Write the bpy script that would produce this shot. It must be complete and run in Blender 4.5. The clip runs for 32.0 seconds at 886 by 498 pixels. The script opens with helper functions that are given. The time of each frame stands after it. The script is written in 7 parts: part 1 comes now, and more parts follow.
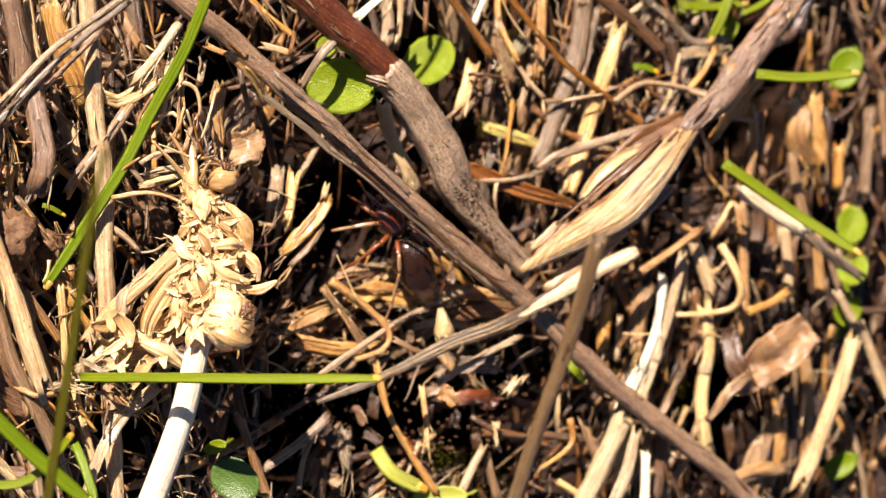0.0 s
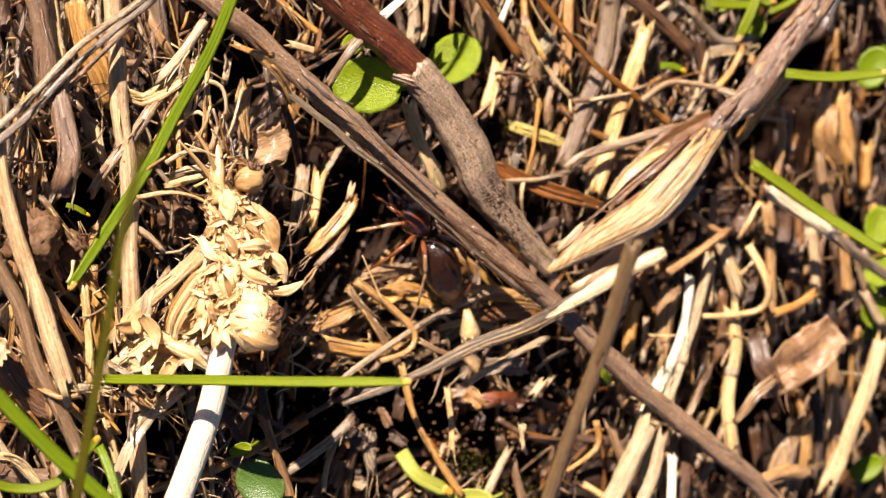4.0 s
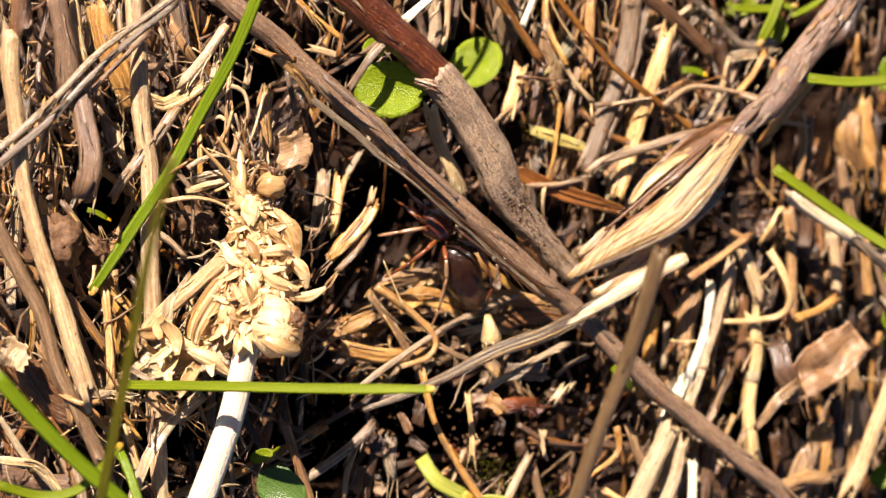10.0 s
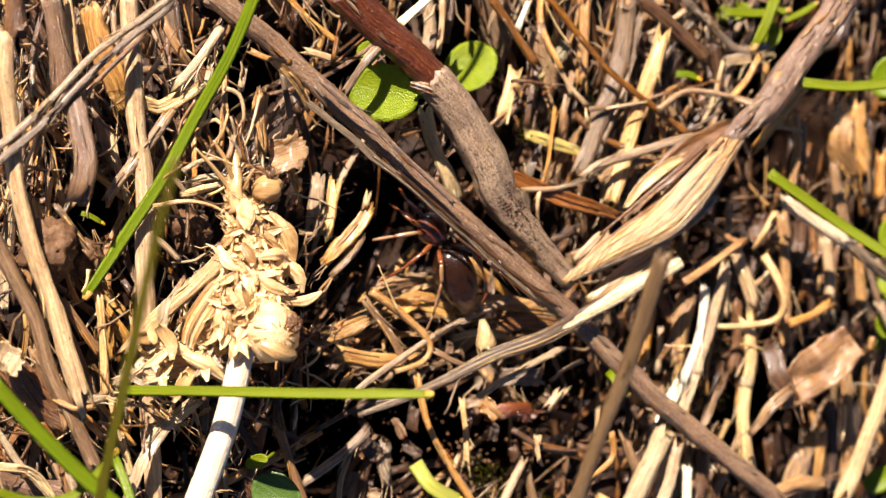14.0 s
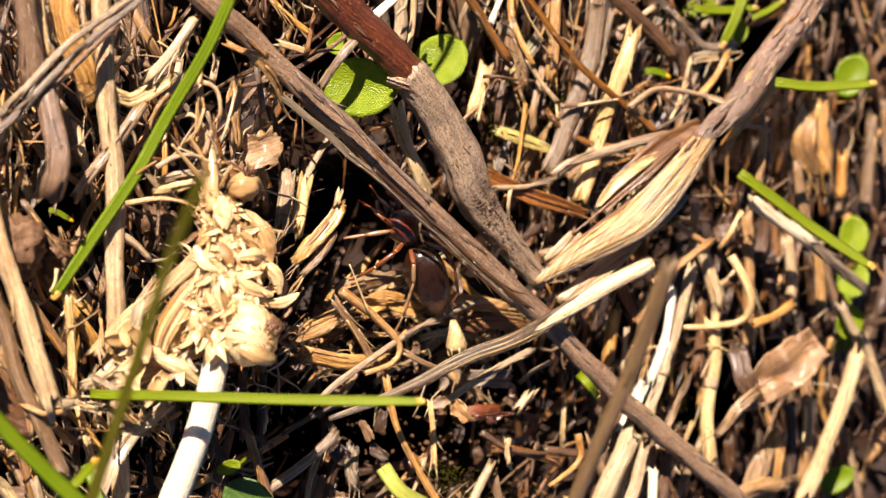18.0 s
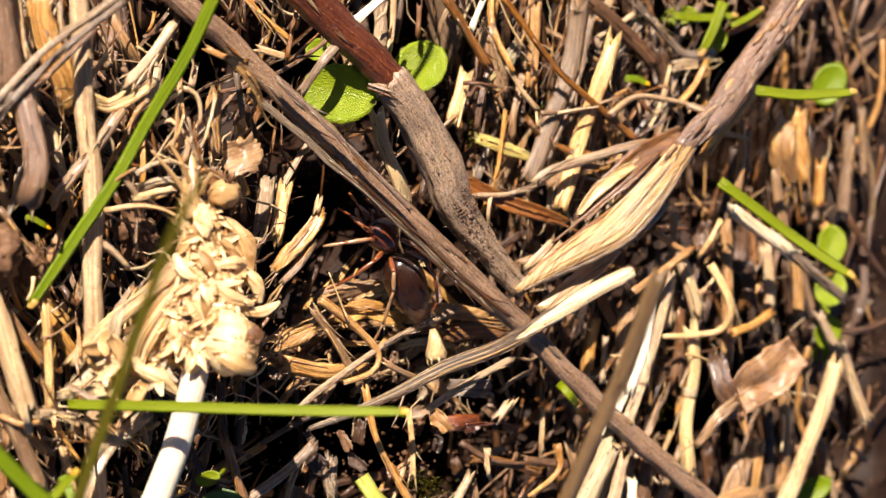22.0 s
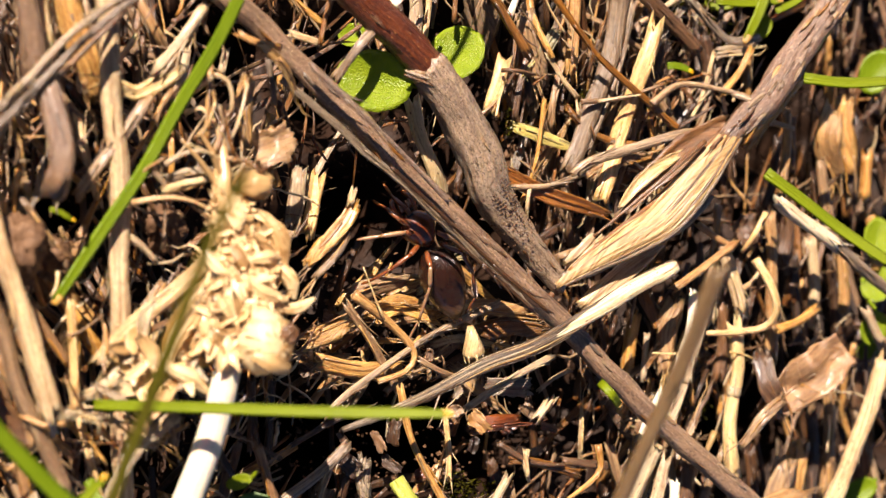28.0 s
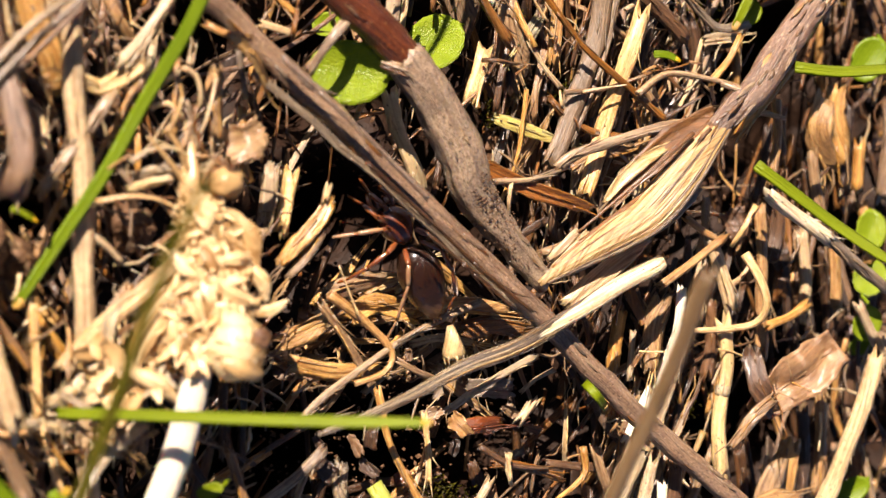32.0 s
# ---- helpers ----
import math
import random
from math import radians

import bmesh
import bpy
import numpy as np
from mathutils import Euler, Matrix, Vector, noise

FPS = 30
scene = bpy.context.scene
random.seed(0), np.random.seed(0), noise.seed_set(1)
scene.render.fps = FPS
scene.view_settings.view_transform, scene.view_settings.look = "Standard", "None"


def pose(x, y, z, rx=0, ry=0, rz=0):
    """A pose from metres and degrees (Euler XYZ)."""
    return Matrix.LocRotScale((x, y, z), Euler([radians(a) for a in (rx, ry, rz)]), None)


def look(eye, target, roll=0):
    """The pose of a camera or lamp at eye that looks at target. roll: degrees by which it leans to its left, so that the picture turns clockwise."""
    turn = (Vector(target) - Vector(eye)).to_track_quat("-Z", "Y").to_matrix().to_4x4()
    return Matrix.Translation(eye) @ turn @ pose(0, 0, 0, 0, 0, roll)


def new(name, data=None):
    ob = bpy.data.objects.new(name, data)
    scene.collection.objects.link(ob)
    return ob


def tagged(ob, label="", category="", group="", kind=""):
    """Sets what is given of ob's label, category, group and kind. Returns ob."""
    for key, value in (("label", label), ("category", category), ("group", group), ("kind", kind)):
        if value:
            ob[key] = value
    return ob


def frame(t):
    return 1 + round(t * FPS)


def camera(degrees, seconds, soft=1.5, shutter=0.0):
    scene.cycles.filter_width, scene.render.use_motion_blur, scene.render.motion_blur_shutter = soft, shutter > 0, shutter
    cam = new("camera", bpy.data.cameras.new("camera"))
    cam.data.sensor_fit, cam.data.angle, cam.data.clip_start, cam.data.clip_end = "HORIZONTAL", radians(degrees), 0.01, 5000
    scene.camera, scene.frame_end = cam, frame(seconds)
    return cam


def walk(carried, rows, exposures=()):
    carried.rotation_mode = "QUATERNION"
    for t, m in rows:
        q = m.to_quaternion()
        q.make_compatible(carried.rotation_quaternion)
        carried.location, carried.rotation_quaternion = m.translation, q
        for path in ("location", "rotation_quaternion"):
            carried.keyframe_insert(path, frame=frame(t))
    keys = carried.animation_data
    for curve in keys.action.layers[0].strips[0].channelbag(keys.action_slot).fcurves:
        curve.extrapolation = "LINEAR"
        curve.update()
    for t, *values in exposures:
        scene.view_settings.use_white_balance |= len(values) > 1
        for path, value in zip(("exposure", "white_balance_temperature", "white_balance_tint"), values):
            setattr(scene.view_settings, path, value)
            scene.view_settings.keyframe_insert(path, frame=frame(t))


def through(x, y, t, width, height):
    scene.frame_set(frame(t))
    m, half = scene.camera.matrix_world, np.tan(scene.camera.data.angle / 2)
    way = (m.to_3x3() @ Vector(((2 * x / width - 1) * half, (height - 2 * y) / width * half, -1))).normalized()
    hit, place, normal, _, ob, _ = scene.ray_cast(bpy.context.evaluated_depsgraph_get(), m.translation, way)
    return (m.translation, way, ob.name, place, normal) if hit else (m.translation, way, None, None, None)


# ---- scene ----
cam = camera(26.0, 32.0, soft=1.35)
cam.data.dof.use_dof = True
cam.data.dof.focus_distance, cam.data.dof.aperture_fstop = 0.148, 35
PATH = [
    (0.0, pose(-0.05845, 0.00099, 0.14703, -0.416, -22.078, -0.612)),
    (0.5, pose(-0.05860, 0.00103, 0.14694, -0.434, -22.143, -0.607)),
    (1.0, pose(-0.05873, 0.00105, 0.14676, -0.443, -22.183, -0.590)),
    (1.5, pose(-0.05881, 0.00108, 0.14651, -0.456, -22.155, -0.556)),
    (2.0, pose(-0.05894, 0.00104, 0.14619, -0.443, -22.113, -0.536)),
    (2.5, pose(-0.05910, 0.00101, 0.14583, -0.433, -22.086, -0.533)),
    (3.0, pose(-0.05930, 0.00116, 0.14544, -0.497, -22.075, -0.516)),
    (3.5, pose(-0.05961, 0.00146, 0.14501, -0.622, -22.103, -0.477)),
    (5.5, pose(-0.06029, 0.00208, 0.14408, -0.870, -21.971, -0.385)),
    (6.0, pose(-0.06017, 0.00243, 0.14417, -1.014, -21.809, -0.326)),
    (6.5, pose(-0.06042, 0.00229, 0.14395, -0.955, -21.850, -0.331)),
    (7.0, pose(-0.06069, 0.00212, 0.14378, -0.874, -21.938, -0.355)),
    (7.5, pose(-0.06088, 0.00199, 0.14372, -0.801, -22.003, -0.380)),
    (8.0, pose(-0.06100, 0.00190, 0.14366, -0.740, -22.040, -0.396)),
    (8.5, pose(-0.06109, 0.00197, 0.14354, -0.747, -22.070, -0.387)),
    (9.0, pose(-0.06113, 0.00215, 0.14346, -0.799, -22.077, -0.361)),
    (9.5, pose(-0.06104, 0.00234, 0.14348, -0.863, -22.029, -0.329)),
    (10.0, pose(-0.06104, 0.00241, 0.14344, -0.874, -22.018, -0.317)),
    (10.5, pose(-0.06115, 0.00244, 0.14335, -0.871, -22.051, -0.307)),
    (11.0, pose(-0.06127, 0.00244, 0.14325, -0.858, -22.092, -0.295)),
    (11.5, pose(-0.06148, 0.00229, 0.14306, -0.780, -22.174, -0.308)),
    (12.0, pose(-0.06177, 0.00212, 0.14280, -0.695, -22.293, -0.327)),
    (12.5, pose(-0.06204, 0.00205, 0.14254, -0.656, -22.413, -0.327)),
    (13.0, pose(-0.06220, 0.00210, 0.14234, -0.667, -22.506, -0.307)),
    (13.5, pose(-0.06228, 0.00223, 0.14216, -0.712, -22.634, -0.271)),
    (14.0, pose(-0.06247, 0.00226, 0.14195, -0.719, -22.858, -0.243)),
    (14.5, pose(-0.06282, 0.00206, 0.14164, -0.635, -23.167, -0.239)),
    (16.5, pose(-0.06704, 0.00370, 0.13744, -1.456, -25.722, 0.220)),
    (17.0, pose(-0.06813, 0.00389, 0.13627, -1.581, -26.343, 0.311)),
    (17.5, pose(-0.06889, 0.00402, 0.13538, -1.677, -26.801, 0.380)),
    (18.0, pose(-0.06945, 0.00414, 0.13465, -1.755, -27.162, 0.426)),
    (18.5, pose(-0.06975, 0.00421, 0.13428, -1.801, -27.377, 0.446)),
    (19.0, pose(-0.06991, 0.00422, 0.13405, -1.796, -27.535, 0.455)),
    (19.5, pose(-0.07032, 0.00423, 0.13338, -1.769, -27.874, 0.487)),
    (20.0, pose(-0.07066, 0.00430, 0.13280, -1.760, -28.199, 0.540)),
    (20.5, pose(-0.07079, 0.00436, 0.13256, -1.747, -28.398, 0.581)),
    (21.0, pose(-0.07083, 0.00435, 0.13242, -1.712, -28.531, 0.600)),
    (21.5, pose(-0.07079, 0.00426, 0.13238, -1.660, -28.580, 0.601)),
    (22.0, pose(-0.07079, 0.00419, 0.13226, -1.632, -28.615, 0.603)),
    (22.5, pose(-0.07089, 0.00423, 0.13204, -1.667, -28.672, 0.630)),
    (23.0, pose(-0.07100, 0.00425, 0.13181, -1.697, -28.704, 0.647)),
    (23.5, pose(-0.07111, 0.00424, 0.13157, -1.717, -28.716, 0.645)),
    (24.0, pose(-0.07129, 0.00428, 0.13127, -1.762, -28.741, 0.642)),
    (24.5, pose(-0.07137, 0.00429, 0.13115, -1.775, -28.687, 0.614)),
    (25.0, pose(-0.07132, 0.00420, 0.13097, -1.741, -28.582, 0.589)),
    (25.5, pose(-0.07138, 0.00405, 0.13021, -1.698, -28.608, 0.596)),
    (27.5, pose(-0.07091, 0.00416, 0.12640, -1.877, -28.723, 0.654)),
    (28.0, pose(-0.07052, 0.00427, 0.12580, -1.949, -28.592, 0.668)),
    (28.5, pose(-0.07023, 0.00437, 0.12514, -2.028, -28.525, 0.689)),
    (29.0, pose(-0.06993, 0.00440, 0.12462, -2.062, -28.495, 0.681)),
    (29.5, pose(-0.06963, 0.00434, 0.12416, -2.051, -28.555, 0.634)),
    (30.0, pose(-0.06935, 0.00429, 0.12368, -2.035, -28.705, 0.558)),
    (30.5, pose(-0.06907, 0.00443, 0.12327, -2.110, -28.864, 0.496)),
    (31.0, pose(-0.06870, 0.00485, 0.12283, -2.318, -28.975, 0.482)),
    (31.5, pose(-0.06815, 0.00535, 0.12223, -2.527, -29.001, 0.488)),
    (32.0, pose(-0.06752, 0.00586, 0.12148, -2.647, -28.999, 0.483)),
]
walk(cam, PATH)

# ---- world, sun and exposure ----
SUN = Vector((-0.458, 0.643, 0.614))
world = bpy.data.worlds.new("sky")
scene.world = world
world.use_nodes = True
sky = world.node_tree.nodes.new("ShaderNodeTexSky")
sky.sky_type, sky.sun_disc = "NISHITA", False
sky.air_density, sky.dust_density = 0.2, 0.2
sky.sun_elevation, sky.sun_rotation = math.asin(SUN.z), math.atan2(SUN.x, SUN.y)
back = world.node_tree.nodes["Background"]
back.inputs[1].default_value = 0.073
world.node_tree.links.new(sky.outputs[0], back.inputs[0])
sun_data = bpy.data.lights.new("sun", "SUN")
sun_data.energy, sun_data.angle, sun_data.color = 5.0, radians(0.5), (1.0, 0.858, 0.755)
sun = new("sun", sun_data)
sun.matrix_world = look(SUN, (0, 0, 0))
scene.view_settings.exposure = 1.55

# ---- materials ----
MATS = {}


def ramp(tree, fac, stops):
    r = tree.nodes.new("ShaderNodeValToRGB")
    el = r.color_ramp.elements
    while len(el) < len(stops):
        el.new(0.5)
    for e, (p, c) in zip(el, stops):
        e.position, e.color = p, (*c, 1)
    tree.links.new(fac, r.inputs[0])
    return r.outputs[0]


def noise_tex(tree, coord, scale, detail=4.0, rough=0.6, stretch=(1, 1, 1)):
    mp = tree.nodes.new("ShaderNodeMapping")
    mp.inputs["Scale"].default_value = stretch
    tree.links.new(coord, mp.inputs[0])
    n = tree.nodes.new("ShaderNodeTexNoise")
    n.inputs["Scale"].default_value, n.inputs["Detail"].default_value, n.inputs["Roughness"].default_value = scale, detail, rough
    tree.links.new(mp.outputs[0], n.inputs["Vector"])
    return n.outputs[0]


def mix(tree, fac, a, b, how="MIX"):
    m = tree.nodes.new("ShaderNodeMix")
    m.data_type, m.blend_type = "RGBA", how
    for value, socket in ((fac, m.inputs[0]), (a, m.inputs[6]), (b, m.inputs[7])):
        if isinstance(value, (int, float)):
            socket.default_value = value
        elif isinstance(value, tuple):
            socket.default_value = (*value, 1)
        else:
            tree.links.new(value, socket)
    return m.outputs[2]


def math_node(tree, how, a, b):
    m = tree.nodes.new("ShaderNodeMath")
    m.operation = how
    for value, socket in ((a, m.inputs[0]), (b, m.inputs[1])):
        if isinstance(value, (int, float)):
            socket.default_value = value
        else:
            tree.links.new(value, socket)
    return m.outputs[0]


def fibre_mat(name, light, deep, spot=None, spots=0.0, rough=0.34, bump=0.5, vary=0.4, spec=0.5, stains=0.75, streaks=1.0, grain=1.0, dot=0.16, specks=0.28, gloss=0.16, bands=0.6):
    """Dry plant fibre: streaks along the piece, blotches across it, specks, relief. UV is in millimetres along and around."""
    m = bpy.data.materials.new(name)
    m.use_nodes = True
    t = m.node_tree
    b = t.nodes["Principled BSDF"]
    uv = t.nodes.new("ShaderNodeTexCoord").outputs["UV"]
    info = t.nodes.new("ShaderNodeObjectInfo").outputs["Random"]
    offset = t.nodes.new("ShaderNodeVectorMath")
    offset.operation = "ADD"
    t.links.new(uv, offset.inputs[0])
    t.links.new(math_node(t, "MULTIPLY", info, 37.0), offset.inputs[1])
    co = offset.outputs[0]
    streak = noise_tex(t, co, 1.0, 5, 0.65, (0.18, 4.6, 1))
    blotch = noise_tex(t, co, 1.0, 4, 0.6, (0.45, 0.9, 1))
    fine = noise_tex(t, co, 1.0, 3, 0.7, (1.6, 8.0, 1))
    c = ramp(t, streak, ((0.34, tuple(0.45 * x for x in deep)), (0.42, deep), (0.58, light)))
    mid = tuple(0.6 * a + 0.4 * b for a, b in zip(light, deep))
    mottle = noise_tex(t, co, 1.0, 7, 0.75, (1.5, 1.9, 1))
    c = mix(t, 0.4 + 0.6 * streaks, ramp(t, mottle, ((0.3, deep), (0.42, mid), (0.58, light))), c)
    c = mix(t, math_node(t, "MULTIPLY", ramp_value(t, blotch, 0.5, 0.78), stains), c, tuple(0.45 * x for x in deep))
    band = noise_tex(t, co, 1.0, 2, 0.5, (0.06, 1.5, 1))
    c = mix(t, math_node(t, "MULTIPLY", ramp_value(t, band, 0.53, 0.66), bands), c, tuple(0.55 * x for x in deep))
    c = mix(t, 0.35, c, ramp(t, fine, ((0.3, deep), (0.7, light))))
    speck = noise_tex(t, co, 1.0, 2, 0.6, (4.5, 6.0, 1))
    c = mix(t, math_node(t, "MULTIPLY", ramp_value(t, speck, 0.56, 0.7), specks), c, tuple(0.5 * x for x in deep))
    c = mix(t, math_node(t, "MULTIPLY", ramp_value(t, speck, 0.42, 0.3), 0.5 * specks), c, tuple(min(0.9, 1.25 * x + 0.05) for x in light))
    if spots:
        v = t.nodes.new("ShaderNodeTexVoronoi")
        v.inputs["Scale"].default_value = 1.0
        mp = t.nodes.new("ShaderNodeMapping")
        mp.inputs["Scale"].default_value = (1.6 * grain, 2.6 * grain, 1)
        t.links.new(co, mp.inputs[0])
        t.links.new(mp.outputs[0], v.inputs["Vector"])
        near = math_node(t, "MULTIPLY", math_node(t, "LESS_THAN", v.outputs["Distance"], dot), math_node(t, "GREATER_THAN", mottle, 0.5))
        c = mix(t, math_node(t, "MULTIPLY", near, spots), c, spot or (0.03, 0.015, 0.008))
    hsv = t.nodes.new("ShaderNodeHueSaturation")
    t.links.new(math_node(t, "ADD", math_node(t, "MULTIPLY", info, 2 * vary), 1.0 - vary), hsv.inputs["Value"])
    t.links.new(math_node(t, "ADD", math_node(t, "MULTIPLY", info, 0.3), 0.85), hsv.inputs["Saturation"])
    t.links.new(c, hsv.inputs["Color"])
    t.links.new(hsv.outputs[0], b.inputs["Base Color"])
    b.inputs["Roughness"].default_value = rough
    b.inputs["Specular IOR Level"].default_value = spec
    b.inputs["Coat Weight"].default_value, b.inputs["Coat Roughness"].default_value = gloss, 0.22
    b.inputs["Subsurface Weight"].default_value = 0.22
    b.inputs["Subsurface Radius"].default_value = (1.0, 0.45, 0.15)
    b.inputs["Subsurface Scale"].default_value = 0.0007
    bp = t.nodes.new("ShaderNodeBump")
    bp.inputs["Strength"].default_value, bp.inputs["Distance"].default_value = min(1.0, 2 * bump), 0.00032
    t.links.new(mix(t, 0.12, mix(t, 0.35, mix(t, 0.25, streak, mottle), fine), speck), bp.inputs["Height"])
    t.links.new(bp.outputs[0], b.inputs["Normal"])
    MATS[name] = m
    return m


def ramp_value(t, fac, lo, hi):
    r = t.nodes.new("ShaderNodeMapRange")
    r.inputs[1].default_value, r.inputs[2].default_value = lo, hi
    t.links.new(fac, r.inputs[0])
    return r.outputs[0]


fibre_mat("pale", (0.70, 0.53, 0.29), (0.25, 0.105, 0.027), spots=0.8, streaks=0.45, vary=0.3)
fibre_mat("white", (0.90, 0.81, 0.62), (0.76, 0.61, 0.38), specks=0.15, spots=0.5, vary=0.1, stains=0.2, streaks=0.3)
fibre_mat("tan", (0.50, 0.30, 0.125), (0.13, 0.048, 0.012), spots=0.6, streaks=0.6)
fibre_mat("orange", (0.432, 0.216, 0.064), (0.184, 0.071, 0.017), spots=0.7, streaks=0.5)
fibre_mat("gold", (0.60, 0.36, 0.06), (0.35, 0.18, 0.03))
fibre_mat("brown", (0.21, 0.100, 0.037), (0.045, 0.017, 0.006), bump=0.7, streaks=0.6)
fibre_mat("bark", (0.205, 0.125, 0.073), (0.048, 0.024, 0.014), spots=0.5, spot=(0.4, 0.28, 0.2), bump=0.9, streaks=0.4, grain=1.4, dot=0.2, gloss=0.03)
fibre_mat("greybark", (0.245, 0.165, 0.100), (0.067, 0.043, 0.024), bump=0.8, streaks=0.6)
fibre_mat("grey", (0.35, 0.25, 0.155), (0.064, 0.032, 0.015), bump=0.8, streaks=0.7)
# very dark brown; on low pieces it puts the shade of the gaps into colour
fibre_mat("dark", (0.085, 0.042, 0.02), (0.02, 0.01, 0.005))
# the pale spots of this bark stand in for small sun glints
fibre_mat("twig", (0.29, 0.195, 0.128), (0.085, 0.047, 0.03), bands=0.2, specks=0.9, gloss=0.3, spots=0.7, spot=(0.5, 0.38, 0.25), bump=0.8, vary=0.1, streaks=0.5, rough=0.36, grain=1.6, dot=0.18)
fibre_mat("redtwig", (0.128, 0.038, 0.015), (0.025, 0.007, 0.004), gloss=0.4, specks=0.8, spots=0.4, spot=(0.35, 0.18, 0.08), bump=0.9, vary=0.1, streaks=0.5)
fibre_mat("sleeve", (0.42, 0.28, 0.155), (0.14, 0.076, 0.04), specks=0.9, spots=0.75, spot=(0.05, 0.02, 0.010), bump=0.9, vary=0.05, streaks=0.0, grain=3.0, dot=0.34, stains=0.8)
fibre_mat("dryolive", (0.20, 0.128, 0.064), (0.10, 0.058, 0.026), streaks=0.4, vary=0.05)
fibre_mat("rust", (0.29, 0.125, 0.045), (0.09, 0.03, 0.011), streaks=0.8, gloss=0.35, vary=0.1)
fibre_mat("blotched", (0.235, 0.145, 0.09), (0.06, 0.028, 0.018), specks=0.7, spots=0.4, spot=(0.5, 0.36, 0.23), streaks=0.5, vary=0.05, bump=1.0, dot=0.24, grain=1.2)
fibre_mat("stalk", (0.43, 0.31, 0.175), (0.085, 0.044, 0.02), specks=0.9, spots=0.7, bump=1.0, vary=0.12)
fibre_mat("bleached", (0.84, 0.72, 0.50), (0.40, 0.25, 0.12), spots=0.9, streaks=0.8, bump=0.8, vary=0.05, stains=0.3)
fibre_mat("spotted", (0.558, 0.432, 0.243), (0.275, 0.176, 0.084), spots=1.0, streaks=0.4)
fibre_mat("yellow", (0.44, 0.36, 0.15), (0.26, 0.18, 0.06), streaks=0.4)
fibre_mat("red", (0.17, 0.046, 0.014), (0.035, 0.009, 0.003), streaks=0.5, gloss=0.5)
fibre_mat("husk", (0.95, 0.745, 0.40), (0.44, 0.19, 0.042), gloss=0.35, vary=0.25, stains=0.8, rough=0.45, streaks=0.5)
fibre_mat("deadleaf", (0.36, 0.215, 0.115), (0.16, 0.08, 0.038), spots=0.5, streaks=0.15, bump=0.6, vary=0.05)
fibre_mat("sheath", (0.54, 0.365, 0.18), (0.24, 0.12, 0.04), specks=0.2, spots=0.15, streaks=1.0, bump=0.35, vary=0.05, stains=0.35, gloss=0.1)
fibre_mat("seed", (0.62, 0.46, 0.23), (0.20, 0.10, 0.035), spots=0.8, streaks=0.4)


def leaf_mat(name, light, deep, glow=0.35, rough=0.35, relief=0.00004, stripe=6.0, cell=7.0):
    """Living leaf: fine cells, veins along, light through the blade."""
    m = bpy.data.materials.new(name)
    m.use_nodes = True
    t = m.node_tree
    b = t.nodes["Principled BSDF"]
    uv = t.nodes.new("ShaderNodeTexCoord").outputs["UV"]
    streak = noise_tex(t, uv, 1.0, 3, 0.5, (0.25 if stripe > 2 else 0.7, stripe, 1))
    v = t.nodes.new("ShaderNodeTexVoronoi")
    v.inputs["Scale"].default_value = cell
    t.links.new(uv, v.inputs["Vector"])
    c = ramp(t, streak, ((0.3, deep), (0.7, light)))
    c = mix(t, 0.2, c, ramp(t, v.outputs["Distance"], ((0.0, light), (0.6, deep))))
    c = mix(t, ramp_value(t, noise_tex(t, uv, 0.6, 4), 0.6, 0.8), c, tuple(0.8 * x for x in light))
    t.links.new(c, b.inputs["Base Color"])
    b.inputs["Roughness"].default_value = rough
    b.inputs["Specular IOR Level"].default_value = 0.28
    bp = t.nodes.new("ShaderNodeBump")
    bp.inputs["Strength"].default_value, bp.inputs["Distance"].default_value = 0.8, relief
    t.links.new(v.outputs["Distance"], bp.inputs["Height"])
    t.links.new(bp.outputs[0], b.inputs["Normal"])
    tr = t.nodes.new("ShaderNodeBsdfTranslucent")
    t.links.new(c, tr.inputs[0])
    ms = t.nodes.new("ShaderNodeMixShader")
    ms.inputs[0].default_value = glow
    t.links.new(b.outputs[0], ms.inputs[1])
    t.links.new(tr.outputs[0], ms.inputs[2])
    t.links.new(ms.outputs[0], t.nodes["Material Output"].inputs[0])
    MATS[name] = m


